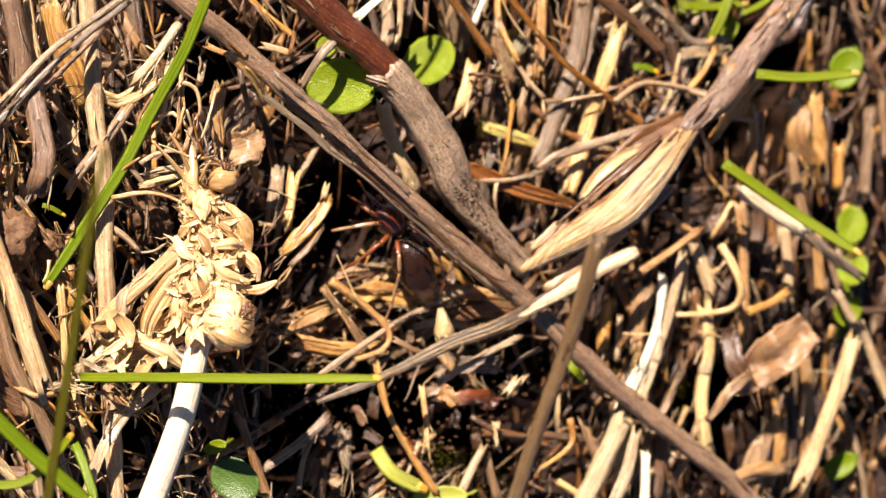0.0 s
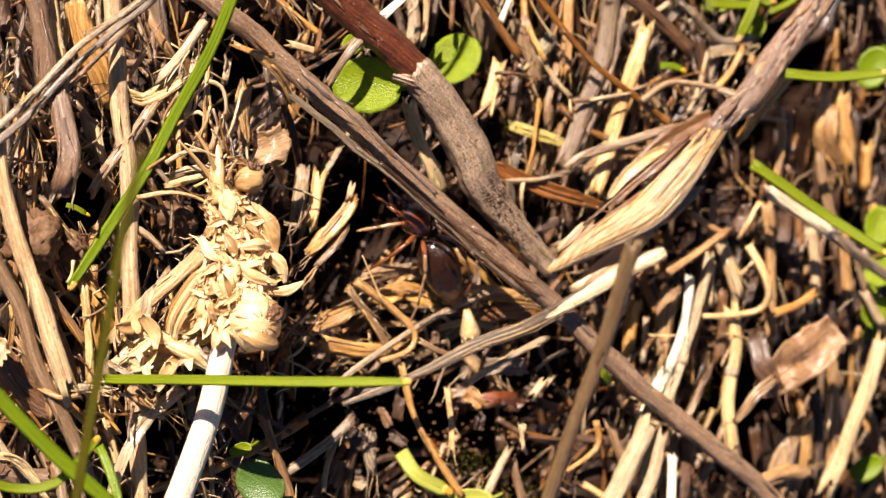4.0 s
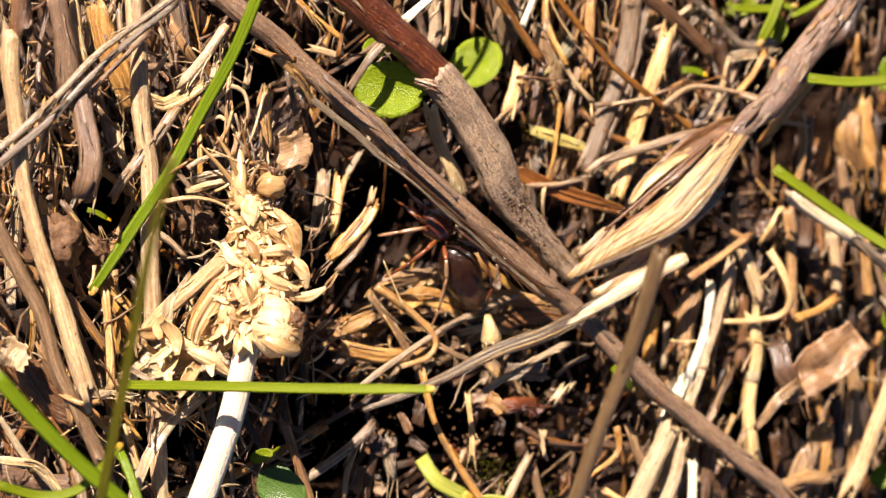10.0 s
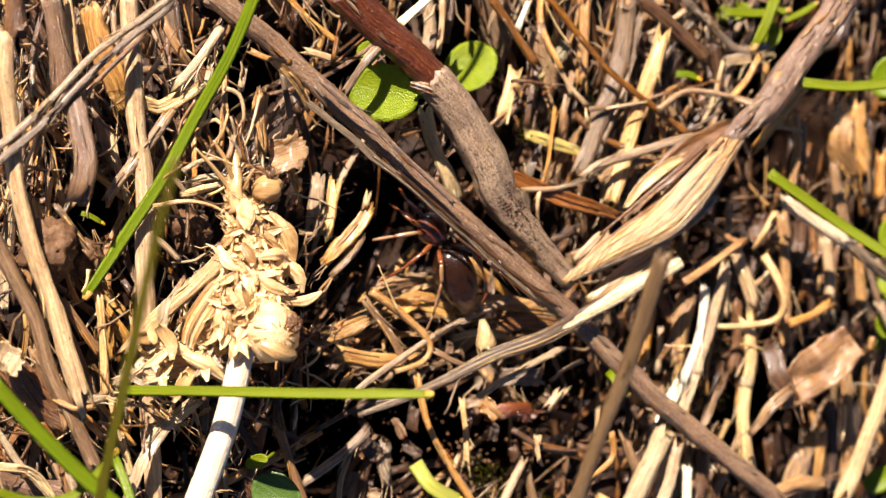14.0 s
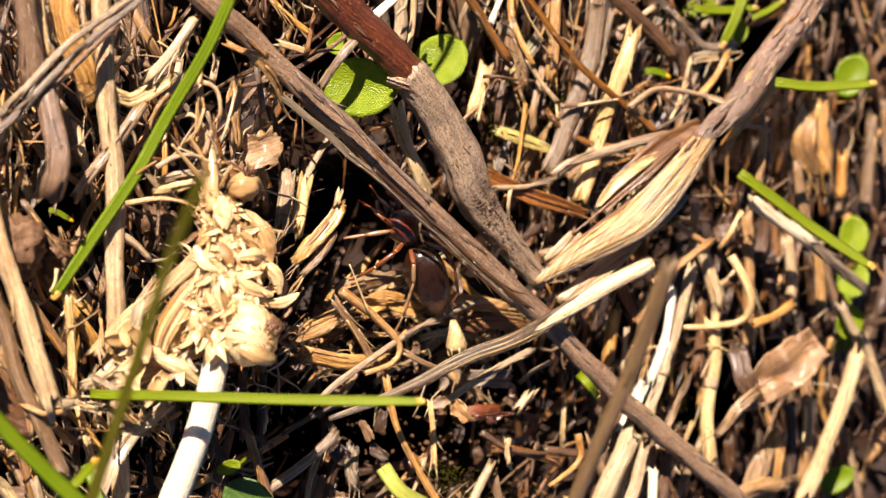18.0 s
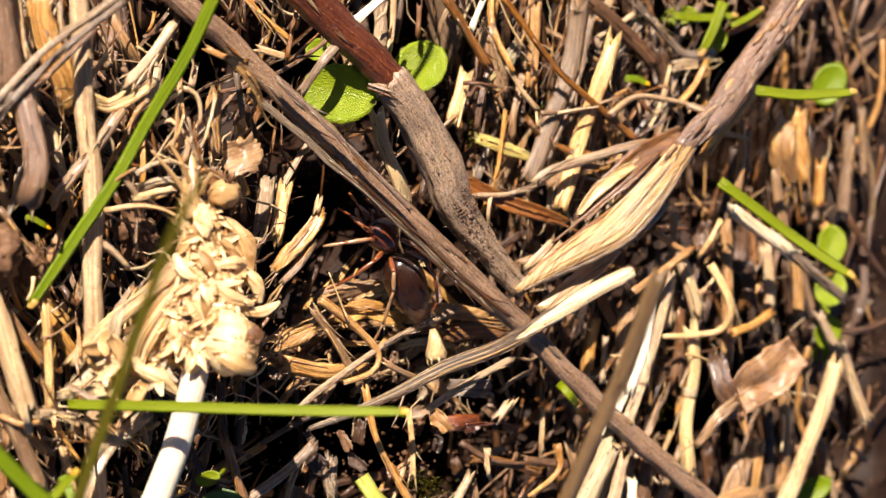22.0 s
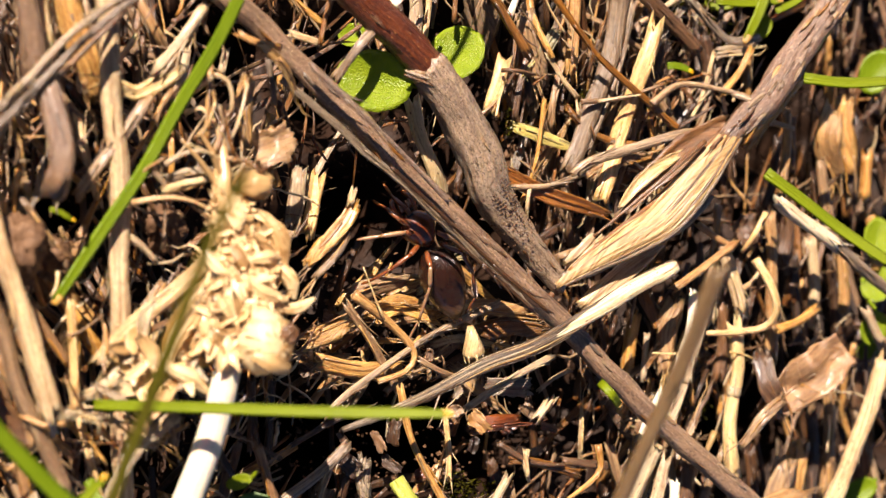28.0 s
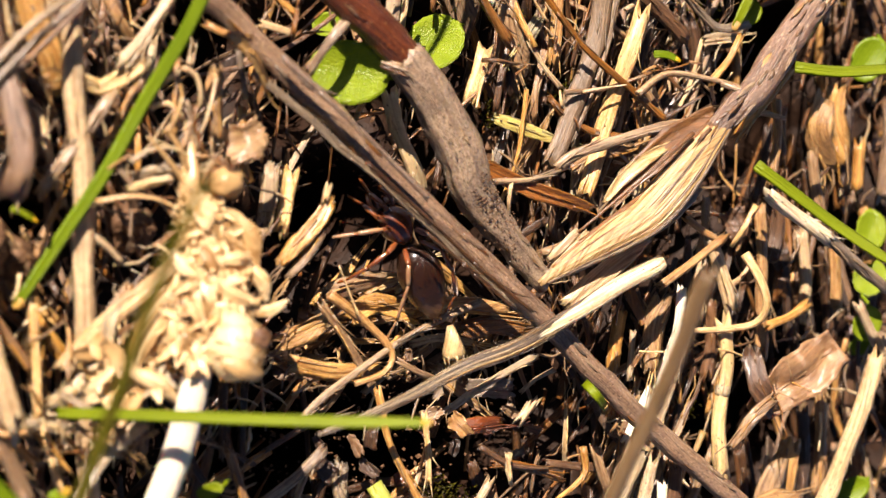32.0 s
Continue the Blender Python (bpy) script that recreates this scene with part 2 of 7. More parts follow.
def paper_mat(name, light, deep, through=0.35):
    """Dry papery bract: pale, smooth, veined along, letting warm light through."""
    m = bpy.data.materials.new(name)
    m.use_nodes = True
    t = m.node_tree
    b = t.nodes["Principled BSDF"]
    uv = t.nodes.new("ShaderNodeTexCoord").outputs["UV"]
    info = t.nodes.new("ShaderNodeObjectInfo").outputs["Random"]
    offset = t.nodes.new("ShaderNodeVectorMath")
    offset.operation = "ADD"
    t.links.new(uv, offset.inputs[0])
    t.links.new(math_node(t, "MULTIPLY", info, 53.0), offset.inputs[1])
    co = offset.outputs[0]
    vein = noise_tex(t, co, 1.0, 3, 0.6, (0.3, 7.0, 1))
    blotch = noise_tex(t, co, 1.0, 4, 0.6, (0.7, 1.1, 1))
    c = ramp(t, vein, ((0.34, tuple(0.6 * x + 0.4 * y for x, y in zip(light, deep))), (0.52, light)))
    c = mix(t, math_node(t, "MULTIPLY", ramp_value(t, blotch, 0.52, 0.7), 0.8), c, deep)
    c = mix(t, ramp_value(t, info, 0.62, 1.0), c, mix(t, 0.55, c, deep))
    t.links.new(c, b.inputs["Base Color"])
    b.inputs["Roughness"].default_value = 0.4
    b.inputs["Coat Weight"].default_value, b.inputs["Coat Roughness"].default_value = 0.3, 0.2
    bp = t.nodes.new("ShaderNodeBump")
    bp.inputs["Strength"].default_value, bp.inputs["Distance"].default_value = 0.7, 0.00012
    t.links.new(mix(t, 0.4, vein, blotch), bp.inputs["Height"])
    t.links.new(bp.outputs[0], b.inputs["Normal"])
    tr = t.nodes.new("ShaderNodeBsdfTranslucent")
    t.links.new(c, tr.inputs[0])
    ms = t.nodes.new("ShaderNodeMixShader")
    ms.inputs[0].default_value = through
    t.links.new(b.outputs[0], ms.inputs[1])
    t.links.new(tr.outputs[0], ms.inputs[2])
    t.links.new(ms.outputs[0], t.nodes["Material Output"].inputs[0])
    MATS[name] = m


paper_mat("paper", (0.94, 0.77, 0.45), (0.58, 0.31, 0.075), 0.45)
paper_mat("papertan", (0.50, 0.31, 0.125), (0.20, 0.09, 0.022), 0.2)

leaf_mat("green", (0.205, 0.275, 0.008), (0.11, 0.17, 0.004))
leaf_mat("green2", (0.22, 0.265, 0.003), (0.14, 0.18, 0.002), rough=0.5)
leaf_mat("moss", (0.17, 0.15, 0.012), (0.04, 0.035, 0.005), rough=0.2)
leaf_mat("olive", (0.23, 0.205, 0.02), (0.14, 0.12, 0.010))
leaf_mat("clover", (0.30, 0.37, 0.02), (0.19, 0.26, 0.008), glow=0.4, rough=0.25, relief=0.00009, stripe=0.7, cell=7.5)
leaf_mat("bulb", (0.50, 0.50, 0.10), (0.34, 0.36, 0.05))
leaf_mat("darkleaf", (0.09, 0.15, 0.03), (0.045, 0.085, 0.015), 0.15)


def chitin_mat(name, light, deep, rough, glow=0.0):
    m = bpy.data.materials.new(name)
    m.use_nodes = True
    t = m.node_tree
    b = t.nodes["Principled BSDF"]
    co = t.nodes.new("ShaderNodeTexCoord").outputs["Object"]
    n = noise_tex(t, co, 900.0, 4)
    t.links.new(ramp(t, n, ((0.3, deep), (0.7, light))), b.inputs["Base Color"])
    b.inputs["Roughness"].default_value = rough
    b.inputs["Coat Weight"].default_value = 0.9
    b.inputs["Subsurface Weight"].default_value = 0.3
    b.inputs["Subsurface Radius"].default_value = (1.0, 0.3, 0.1)
    b.inputs["Subsurface Scale"].default_value = 0.0006
    b.inputs["Coat Roughness"].default_value = 0.2
    bp = t.nodes.new("ShaderNodeBump")
    bp.inputs["Strength"].default_value, bp.inputs["Distance"].default_value = 0.7, 0.00008
    t.links.new(noise_tex(t, co, 1500.0, 3), bp.inputs["Height"])
    t.links.new(bp.outputs[0], b.inputs["Normal"])
    MATS[name] = m


chitin_mat("carapace", (0.16, 0.038, 0.010), (0.055, 0.012, 0.003), 0.25)
chitin_mat("amber", (0.42, 0.21, 0.075), (0.20, 0.09, 0.03), 0.2)
chitin_mat("leg", (0.24, 0.075, 0.020), (0.09, 0.024, 0.007), 0.2)
# paler copy of the leg colour, with the sunlit look painted in
chitin_mat("litleg", (0.36, 0.215, 0.11), (0.16, 0.075, 0.03), 0.25)


def banded_mat(name, front, rear, start, end):
    """Glossy abdomen skin: dark in front, translucent amber towards the tail, hairy and mottled. UV x is in millimetres along."""
    chitin_mat(name, front, front, 0.22)
    t = MATS[name].node_tree
    b = t.nodes["Principled BSDF"]
    uv = t.nodes.new("ShaderNodeTexCoord").outputs["UV"]
    xyz = t.nodes.new("ShaderNodeSeparateXYZ")
    t.links.new(uv, xyz.inputs[0])
    patch = noise_tex(t, uv, 1.0, 4, 0.6, (1.2, 1.6, 1))
    along = math_node(t, "ADD", xyz.outputs[0], math_node(t, "MULTIPLY", math_node(t, "SUBTRACT", patch, 0.5), 3.0))
    c = mix(t, ramp_value(t, along, start, end), front, rear)
    c = mix(t, math_node(t, "MULTIPLY", ramp_value(t, patch, 0.55, 0.65), 0.6), c, tuple(0.4 * x for x in front))
    t.links.new(c, b.inputs["Base Color"])
    b.inputs["Specular IOR Level"].default_value, b.inputs["Coat Weight"].default_value = 0.25, 0.5
    hair = noise_tex(t, uv, 1.0, 3, 0.7, (1.5, 7.0, 1))
    for node in t.nodes:
        if node.bl_idname == "ShaderNodeBump":
            node.inputs["Distance"].default_value = 0.0003
            t.links.new(hair, node.inputs["Height"])


banded_mat("abdomen", (0.022, 0.008, 0.004), (0.30, 0.135, 0.042), 4.4, 6.6)
chitin_mat("eye", (0.01, 0.01, 0.01), (0.005, 0.005, 0.005), 0.1)


def soil_mat(name, light, deep):
    m = bpy.data.materials.new(name)
    m.use_nodes = True
    t = m.node_tree
    b = t.nodes["Principled BSDF"]
    co = t.nodes.new("ShaderNodeTexCoord").outputs["Object"]
    n = noise_tex(t, co, 700.0, 8, 0.7)
    g = noise_tex(t, co, 2600.0, 3, 0.7)
    c = ramp(t, n, ((0.3, deep), (0.75, light)))
    c = mix(t, ramp_value(t, g, 0.66, 0.76), c, tuple(min(1, 2.5 * x) for x in light))
    t.links.new(c, b.inputs["Base Color"])
    b.inputs["Roughness"].default_value = 0.6
    b.inputs["Specular IOR Level"].default_value = 0.2
    bp = t.nodes.new("ShaderNodeBump")
    bp.inputs["Strength"].default_value, bp.inputs["Distance"].default_value = 0.8, 0.0003
    t.links.new(mix(t, 0.5, n, g), bp.inputs["Height"])
    t.links.new(bp.outputs[0], b.inputs["Normal"])
    MATS[name] = m


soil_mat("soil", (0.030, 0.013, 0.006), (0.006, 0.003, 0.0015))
soil_mat("clod", (0.20, 0.11, 0.055), (0.05, 0.023, 0.011))

# ---- builders (lengths in millimetres) ----
MM = 0.001
UP = Vector((-0.459, 0.028, 0.888))
rng = random.Random(7)


def spline(pts, step=0.8):
    """Evenly spread points on a smooth line through a few."""
    p = [Vector(q) for q in pts]
    p = [p[0] + (p[0] - p[1])] + p + [p[-1] + (p[-1] - p[-2])]
    out = []
    for i in range(1, len(p) - 2):
        n = max(2, int((p[i + 1] - p[i]).length / step))
        for k in range(n):
            t = k / n
            out.append(0.5 * (2 * p[i] + (p[i + 1] - p[i - 1]) * t + (2 * p[i - 1] - 5 * p[i] + 4 * p[i + 1] - p[i + 2]) * t * t
                              + (3 * p[i] - p[i - 1] - 3 * p[i + 1] + p[i + 2]) * t ** 3))
    return out + [p[-2]]


def mesh_of(name, verts, faces, uvs, mat, smooth=True):
    me = bpy.data.meshes.new(name)
    me.from_pydata(verts, [], faces)
    layer = me.uv_layers.new(name="uv")
    for loop in me.loops:
        layer.data[loop.index].uv = uvs[loop.vertex_index]
    me.materials.append(MATS[mat])
    if smooth:
        me.shade_smooth()
    return me


def loft(line, section, size, mat, name="mesh", origin=None, twist=0.0, wobble=0.0, up=None, seed=0, ragged=0.0):
    """A solid along a line: section is a closed ring of (across, up) in units of size(s), s from 0 to 1; both ends are sunk caps."""
    r = random.Random(seed)
    origin = origin or line[0]
    n, k = len(line), len(section)
    verts, uvs, faces = [], [], []
    ph = r.uniform(0, 50)
    around = 0.0
    us = []
    for j, (a, b) in enumerate(section):
        us.append(around)
        a2, b2 = section[(j + 1) % k]
        around += math.hypot(a2 - a, b2 - b)
    length = 0.0
    for i, q in enumerate(line):
        s = i / (n - 1)
        tan = (line[min(i + 1, n - 1)] - line[max(i - 1, 0)]).normalized()
        ref = up or UP
        if abs(tan.dot(ref)) > 0.95:
            ref = Vector((0.3, 0.9, 0.1))
        side = tan.cross(ref).normalized()
        top = side.cross(tan).normalized()
        ang = twist * s
        ca, sa = math.cos(ang), math.sin(ang)
        side, top = side * ca + top * sa, top * ca - side * sa
        w = size(s)
        length += (q - line[i - 1]).length if i else 0
        for j, (a, b) in enumerate(section):
            d = 1 + wobble * noise.noise((ph + length * 0.35, j * 1.7, ph)) + 0.5 * wobble * noise.noise((ph + length * 1.3, j * 2.9, 9))
            p = q + side * (a * w * d) + top * (b * w * d) - origin
            if ragged and i in (0, n - 1):
                p += tan * (w * ragged * r.uniform(-1, 1))
            verts.append(p * MM)
            uvs.append((length, us[j] * w * 1.0))
    for i in range(n - 1):
        for j in range(k):
            j2 = (j + 1) % k
            faces.append((i * k + j, i * k + j2, (i + 1) * k + j2, (i + 1) * k + j))
    for end, i in ((0, 0), (1, n - 1)):
        c = sum((Vector(verts[i * k + j]) for j in range(k)), Vector()) / k
        inward = (line[1] - line[0]) if end == 0 else (line[-2] - line[-1])
        inward = inward.normalized() * (0.35 * size(end)) * MM
        base = len(verts)
        for j in range(k):
            v = Vector(verts[i * k + j])
            verts.append(c + (v - c) * 0.7)
            uvs.append((0, us[j]))
        verts.append(c + inward)
        uvs.append((0.1, 0))
        for j in range(k):
            j2 = (j + 1) % k
            a = (i * k + j, i * k + j2, base + j2, base + j)
            b = (base + j, base + j2, base + k)
            faces += [a[::-1], b[::-1]] if end == 0 else [a, b]
    return mesh_of(name, verts, [f[::-1] for f in faces], uvs, mat)


def ring(k, squash=1.0, ridge=0.0, seed=0):
    r = random.Random(seed)
    return [((1 + ridge * r.uniform(-1, 1)) * math.cos(2 * math.pi * j / k), squash * (1 + ridge * r.uniform(-1, 1)) * math.sin(2 * math.pi * j / k)) for j in range(k)]


def crescent(k=5, thick=0.14, curl=0.5, seed=0):
    """A thin curled strip's section."""
    r = random.Random(seed)
    top, low = [], []
    for j in range(k):
        x = -1 + 2 * j / (k - 1)
        y = curl * (x * x) + (0.1 if k < 10 else 0.045) * r.uniform(-1, 1)
        top.append((x, y + thick * (0.4 if j in (0, k - 1) else 1)))
        low.append((x, y - thick * (0.4 if j in (0, k - 1) else 1)))
    return low + top[::-1]


def put(name, me, at, label="", category="", group="", kind="", parent=None):
    ob = new(name, me)
    ob.location = Vector(at) * MM if parent is None else at
    if parent is not None:
        ob.parent = parent
    return tagged(ob, label, category, group, kind)


def part(name, me, parent, label="", at=(0, 0, 0)):
    ob = new(name, me)
    ob.parent = parent
    ob.location = Vector(at) * MM
    return tagged(ob, label)


count = [0]
SPEAK = {"bleached": "bleached whitish", "sleeve": "grey-brown", "twig": "brown woody", "stalk": "ribbed pale", "pale": "pale straw-coloured", "white": "bleached whitish", "tan": "tan weathered", "orange": "orange-tan", "gold": "golden yellow", "brown": "dull brown",
         "bark": "mottled dark brown", "greybark": "grey-brown fibrous", "grey": "grey weathered", "dark": "very dark brown", "redtwig": "reddish-brown",
         "spotted": "pale dark-speckled", "yellow": "yellowish", "red": "reddish", "rust": "rust-brown glossy", "dryolive": "olive-brown", "blotched": "pale-blotched brown", "sheath": "pale fibrous"}


def uneven(line, amount, n):
    """The line with small irregular bends."""
    return [q + Vector((noise.noise((i * 0.11, n, 1)), noise.noise((i * 0.11, n, 5)), noise.noise((i * 0.11, n, 9)))) * amount
            + Vector((noise.noise((i * 0.6, n, 2)), noise.noise((i * 0.6, n, 6)), 0)) * (0.12 * amount) for i, q in enumerate(line)]


def stalk(mat, w, *pts):
    """A round dry grass stalk, w wide."""
    count[0] += 1
    n = count[0]
    w *= rng.uniform(0.82, 1.0)
    line = uneven(spline(pts, 0.6), 0.12 * min(w, 1.2), n)
    r = rng.uniform(0.75, 1.0)
    me = loft(line, ring(13, rng.uniform(0.55, 0.95), 0.11, n), lambda s: w / 2 * (r + (1 - r) * 2 * abs(s - 0.4)), mat, "dry_stalk", twist=rng.uniform(-0.5, 0.5), wobble=0.22, seed=n, ragged=1.5)
    ob = put("dry_stalk", me, line[0], SPEAK[mat] + " dry grass stalk lying in the litter", "dry stalk", "dry stalks of the litter")
    span = (line[-1] - line[0]).length
    if span > 9 and w > 0.8 and rng.random() < 0.3:
        i = int(len(line) * rng.uniform(0.3, 0.7))
        c = line[i]
        d = (line[i + 1] - line[i - 1]).normalized()
        node = [c - d * w * 0.35, c - d * w * 0.12, c + d * w * 0.12, c + d * w * 0.35]
        part("node", loft(node, ring(9, 0.9, 0.05, n), lambda s: w * (0.46 + 0.05 * math.sin(math.pi * s)), mat, "node", origin=line[0], seed=n), ob)
    if span > 5:
        for _ in range(4):
            i = rng.randrange(1, len(line) - 2)
            side = Vector((rng.uniform(-1, 1), rng.uniform(-1, 1), rng.uniform(0.2, 1))).normalized()
            d = (line[i + 1] - line[i]).normalized()
            a = line[i] + side * w * 0.34
            sl = spline([a, a + d * 1.2 + side * 0.15, a + d * 2.4 + side * rng.uniform(0.3, 0.8)], 0.5)
            part("splinter", loft(sl, ring(4, 0.5, 0, n), lambda s: 0.13 * (1 - 0.8 * s), mat, "splinter", origin=line[0], seed=n), ob)
    return ob


def thread(mat, w, *pts):
    """A thin curling root or fibre."""
    count[0] += 1
    line = spline(pts, 0.5)
    me = loft(line, ring(6, 0.85, 0.1, count[0]), lambda s: w / 2 * (1.1 - 0.5 * s), mat, "dry_fibre", wobble=0.2, seed=count[0])
    return put("dry_fibre", me, line[0], SPEAK[mat] + " curling dry fibre among the litter", "fibre", "curling fibres")


def ribbon(mat, w, *pts):
    """A flat, curled and torn dry blade."""
    count[0] += 1
    n = count[0]
    line = uneven(spline(pts, 0.5), 0.3, n)
    curl = rng.uniform(-0.55, 0.35)
    me = loft(line, crescent(9, 0.07, curl, n), lambda s: w / 2 * (0.62 + 0.38 * math.sin(math.pi * min(1, 0.15 + 0.9 * s)) ** 0.6), mat, "withered_grass", twist=rng.uniform(-0.7, 0.7), wobble=0.4, seed=n, ragged=1.1)
    ob = put("withered_grass", me, line[0], SPEAK[mat] + " torn flat dry grass blade", "withered grass", "torn dry blades")
    for _ in range(5):
        x = rng.uniform(-0.85, 0.85) * w / 2
        i0 = rng.randrange(0, max(1, len(line) // 2))
        sub = line[i0:i0 + max(4, len(line) // 2)]
        if len(sub) < 4:
            continue
        d = (sub[-1] - sub[0]).normalized()
        side = d.cross(UP).normalized()
        fl = [q + side * x + UP * (abs(curl) * 0.15 * w + 0.1) for q in sub]
        if rng.random() < 0.6:
            fl = [q + side * x for q in line[-4:]] + [line[-1] + d * (0.4 + 0.9 * k) + side * (x + 0.25 * k * rng.uniform(-1, 1)) + UP * (0.2 * k) for k in (1, 2)]
        part("fibre", loft(fl, ring(5, 0.5, 0.1, n), lambda s: (0.03 * w + 0.05) * (1.1 - 0.7 * s), mat, "fibre", origin=line[0], wobble=0.3, seed=n), ob)
    return ob


def flake(mat, at, long, wide, turn):
    """A broken, curled scrap of leaf or bark."""
    count[0] += 1
    n = count[0]
    r = random.Random(n)
    side = Vector((math.cos(turn), math.sin(turn), 0))
    side = (side - UP * side.dot(UP)).normalized()
    other = UP.cross(side)
    k = 13
    verts, uvs, faces = [], [], []
    bend = r.uniform(0.1, 0.35)
    for layer in (0, 1):
        for i in range(k):
            for j in range(k):
                u, v = -1 + 2 * i / (k - 1), -1 + 2 * j / (k - 1)
                edge = 1 - 0.2 * (u * u * v * v) + 0.35 * noise.noise((u * 1.3 + n, v * 1.3, n)) + 0.3 * max(abs(u), abs(v)) * noise.noise((u * 4 + n, v * 4, n))
                a, b = u * long / 2 * edge, v * wide / 2 * edge
                h = bend * wide * (v * v + 0.4 * u * v) + 0.22 * wide * noise.noise((u * 1.1, v * 1.1, n * 1.3)) + 0.07 * wide * noise.noise((u * 4, v * 4, n))
                verts.append((side * a + other * b + UP * (h - layer * (0.12 + 0.05 * r.random()))) * MM)
                uvs.append((a, b))
    for i in range(k - 1):
        for j in range(k - 1):
            q = (i * k + j, (i + 1) * k + j, (i + 1) * k + j + 1, i * k + j + 1)
            faces.append(q)
            faces.append(tuple(x + k * k for x in q[::-1]))
    border = [(i, 0) for i in range(k - 1)] + [(k - 1, j) for j in range(k - 1)] + [(i, k - 1) for i in range(k - 1, 0, -1)] + [(0, j) for j in range(k - 1, 0, -1)]
    idx = [i * k + j for i, j in border]
    for a, b in zip(idx, idx[1:] + idx[:1]):
        faces.append((b, a, a + k * k, b + k * k))
    return put("leaf_scrap", mesh_of("leaf_scrap", verts, faces, uvs, mat), at, SPEAK[mat] + " broken curled scrap of dead leaf", "leaf scrap", "scraps of dead leaf")


def grass(mat, w, *pts):
    """A living green blade, keeled, tapering at its end."""
    count[0] += 1
    line = spline(pts, 0.8)
    sec = [(-1, 0.12), (-0.5, -0.12), (0, -0.3), (0.5, -0.12), (1, 0.12), (0.5, 0.08), (0, -0.02), (-0.5, 0.08)]
    me = loft(line, sec, lambda s: w / 2 * (1 - 0.3 * max(0, s - 0.85) / 0.15), mat, "grass_blade", twist=0.4, wobble=0.05, seed=count[0])
    ob = put("green_grass", me, line[0], "fresh green narrow grass blade over the dry litter", "grass", "green grass blades")
    n = len(line)
    rib = [q - UP * (0.03 * w) for q in line[: max(3, int(0.9 * n))]]
    part("midrib", loft(rib, ring(5, 0.6), lambda s: 0.10 * w * (1 - 0.6 * s), mat, "midrib", origin=line[0]), ob)
    d = (line[-1] - line[-3]).normalized()
    tip = [line[-1] - d * (0.5 * w) - UP * (0.05 * w), line[-1] - UP * (0.04 * w), line[-1] + d * (0.3 * w) - UP * (0.03 * w)]
    part("tip", loft(spline(tip, 0.2 * w), ring(8, 0.42), lambda s: w * (0.37 - 0.19 * s * s), "gold", "tip", origin=line[0]), ob, "dried yellow cut tip")
    return ob


def twig(mat, w, *pts, prof=lambda s: 1.0):
    """A woody stem with ridges, bumps and scars."""
    count[0] += 1
    n = count[0]
    line = uneven(spline(pts, 0.5), 0.3, n)
    me = loft(line, ring(22, 0.85, 0.07, n), lambda s: w / 2 * prof(s) * (1 + 0.12 * noise.noise((s * 11, n, 0))), mat, "twig", twist=0.8, wobble=0.13, seed=n, ragged=0.3)
    word = {"twig": "long brown woody stem with a ridged skin", "redtwig": "dark reddish-brown dead stem, peeling", "sleeve": "grey-brown papery sheath round a dead stem"}[mat]
    ob = put("fallen_twig", me, line[0], word + ", lying across the litter", "fallen twig", "fallen twigs")
    for _ in range(max(4, int(len(line) / 5))):
        i = rng.randrange(1, max(2, len(line) - 3))
        d = (line[i + 1] - line[i]).normalized()
        side = (UP + d.cross(UP) * rng.uniform(-1.2, 1.2)).normalized()
        a = line[i] + side * w * 0.43 * prof(i / len(line))
        sl = spline([a - d * 0.8, a, a + d * 1.4 + side * 0.2], 0.4)
        part("bark_strip", loft(sl, ring(5, 0.4, 0.1, n), lambda s: 0.2 * math.sin(math.pi * (0.15 + 0.8 * s)), rng.choice((mat, "grey", "brown")), "bark_strip", origin=line[0], wobble=0.4, seed=n + i), ob)
    return ob


def rib_stalk(mat, w, *pts):
    """A ribbed flattened stalk: fibres side by side."""
    count[0] += 1
    line = spline(pts, 0.7)
    prof = lambda s: 0.32 + 0.68 * min(1, s / 0.45)
    core = loft(line, ring(10, 0.55, 0.05, 3), lambda s: w * 0.46 * prof(s), "greybark", "ribbed_stalk", wobble=0.06, seed=5)
    ob = put("ribbed_stalk", core, line[0], "long curved pale dry stalk with raised ribs, one end bleached", "dry stalk")
    n = len(line)

    def strand(x, lift, s0, s1):
        out = []
        for i in range(int(s0 * (n - 1)), int(s1 * (n - 1)) + 1):
            s = i / (n - 1)
            d = (line[min(i + 1, n - 1)] - line[max(i - 1, 0)]).normalized()
            side = d.cross(UP).normalized()
            out.append(line[i] + (side * (x * 0.46) + side.cross(d) * (lift * math.sqrt(max(0, 1 - x * x)))) * w * prof(s))
        return out

    for k in range(19):
        x = (k - 9) / 9.3
        rib = uneven(strand(x, 0.24, rng.uniform(0, 0.2), rng.uniform(0.6, 0.8)), 0.1, k)
        part("rib", loft(rib, ring(6, 0.8, 0.2, k), lambda s: 0.024 * w * (0.5 + 0.8 * math.sin(math.pi * s)), ("stalk", "dark", "pale", "brown", "grey", "dark")[k % 6], "rib", origin=line[0], wobble=0.5, seed=k), ob)
    part("bare_end", loft(strand(0.05, 0.1, 0.5, 1.0), ring(12, 0.6, 0.05, 4), lambda s: w * (0.12 + 0.38 * min(1, 1.8 * s) - 0.12 * max(0, s - 0.93) / 0.07), "bleached", "bare_end", origin=line[0], wobble=0.12, seed=2), ob, "bleached smooth bare end")
    return ob


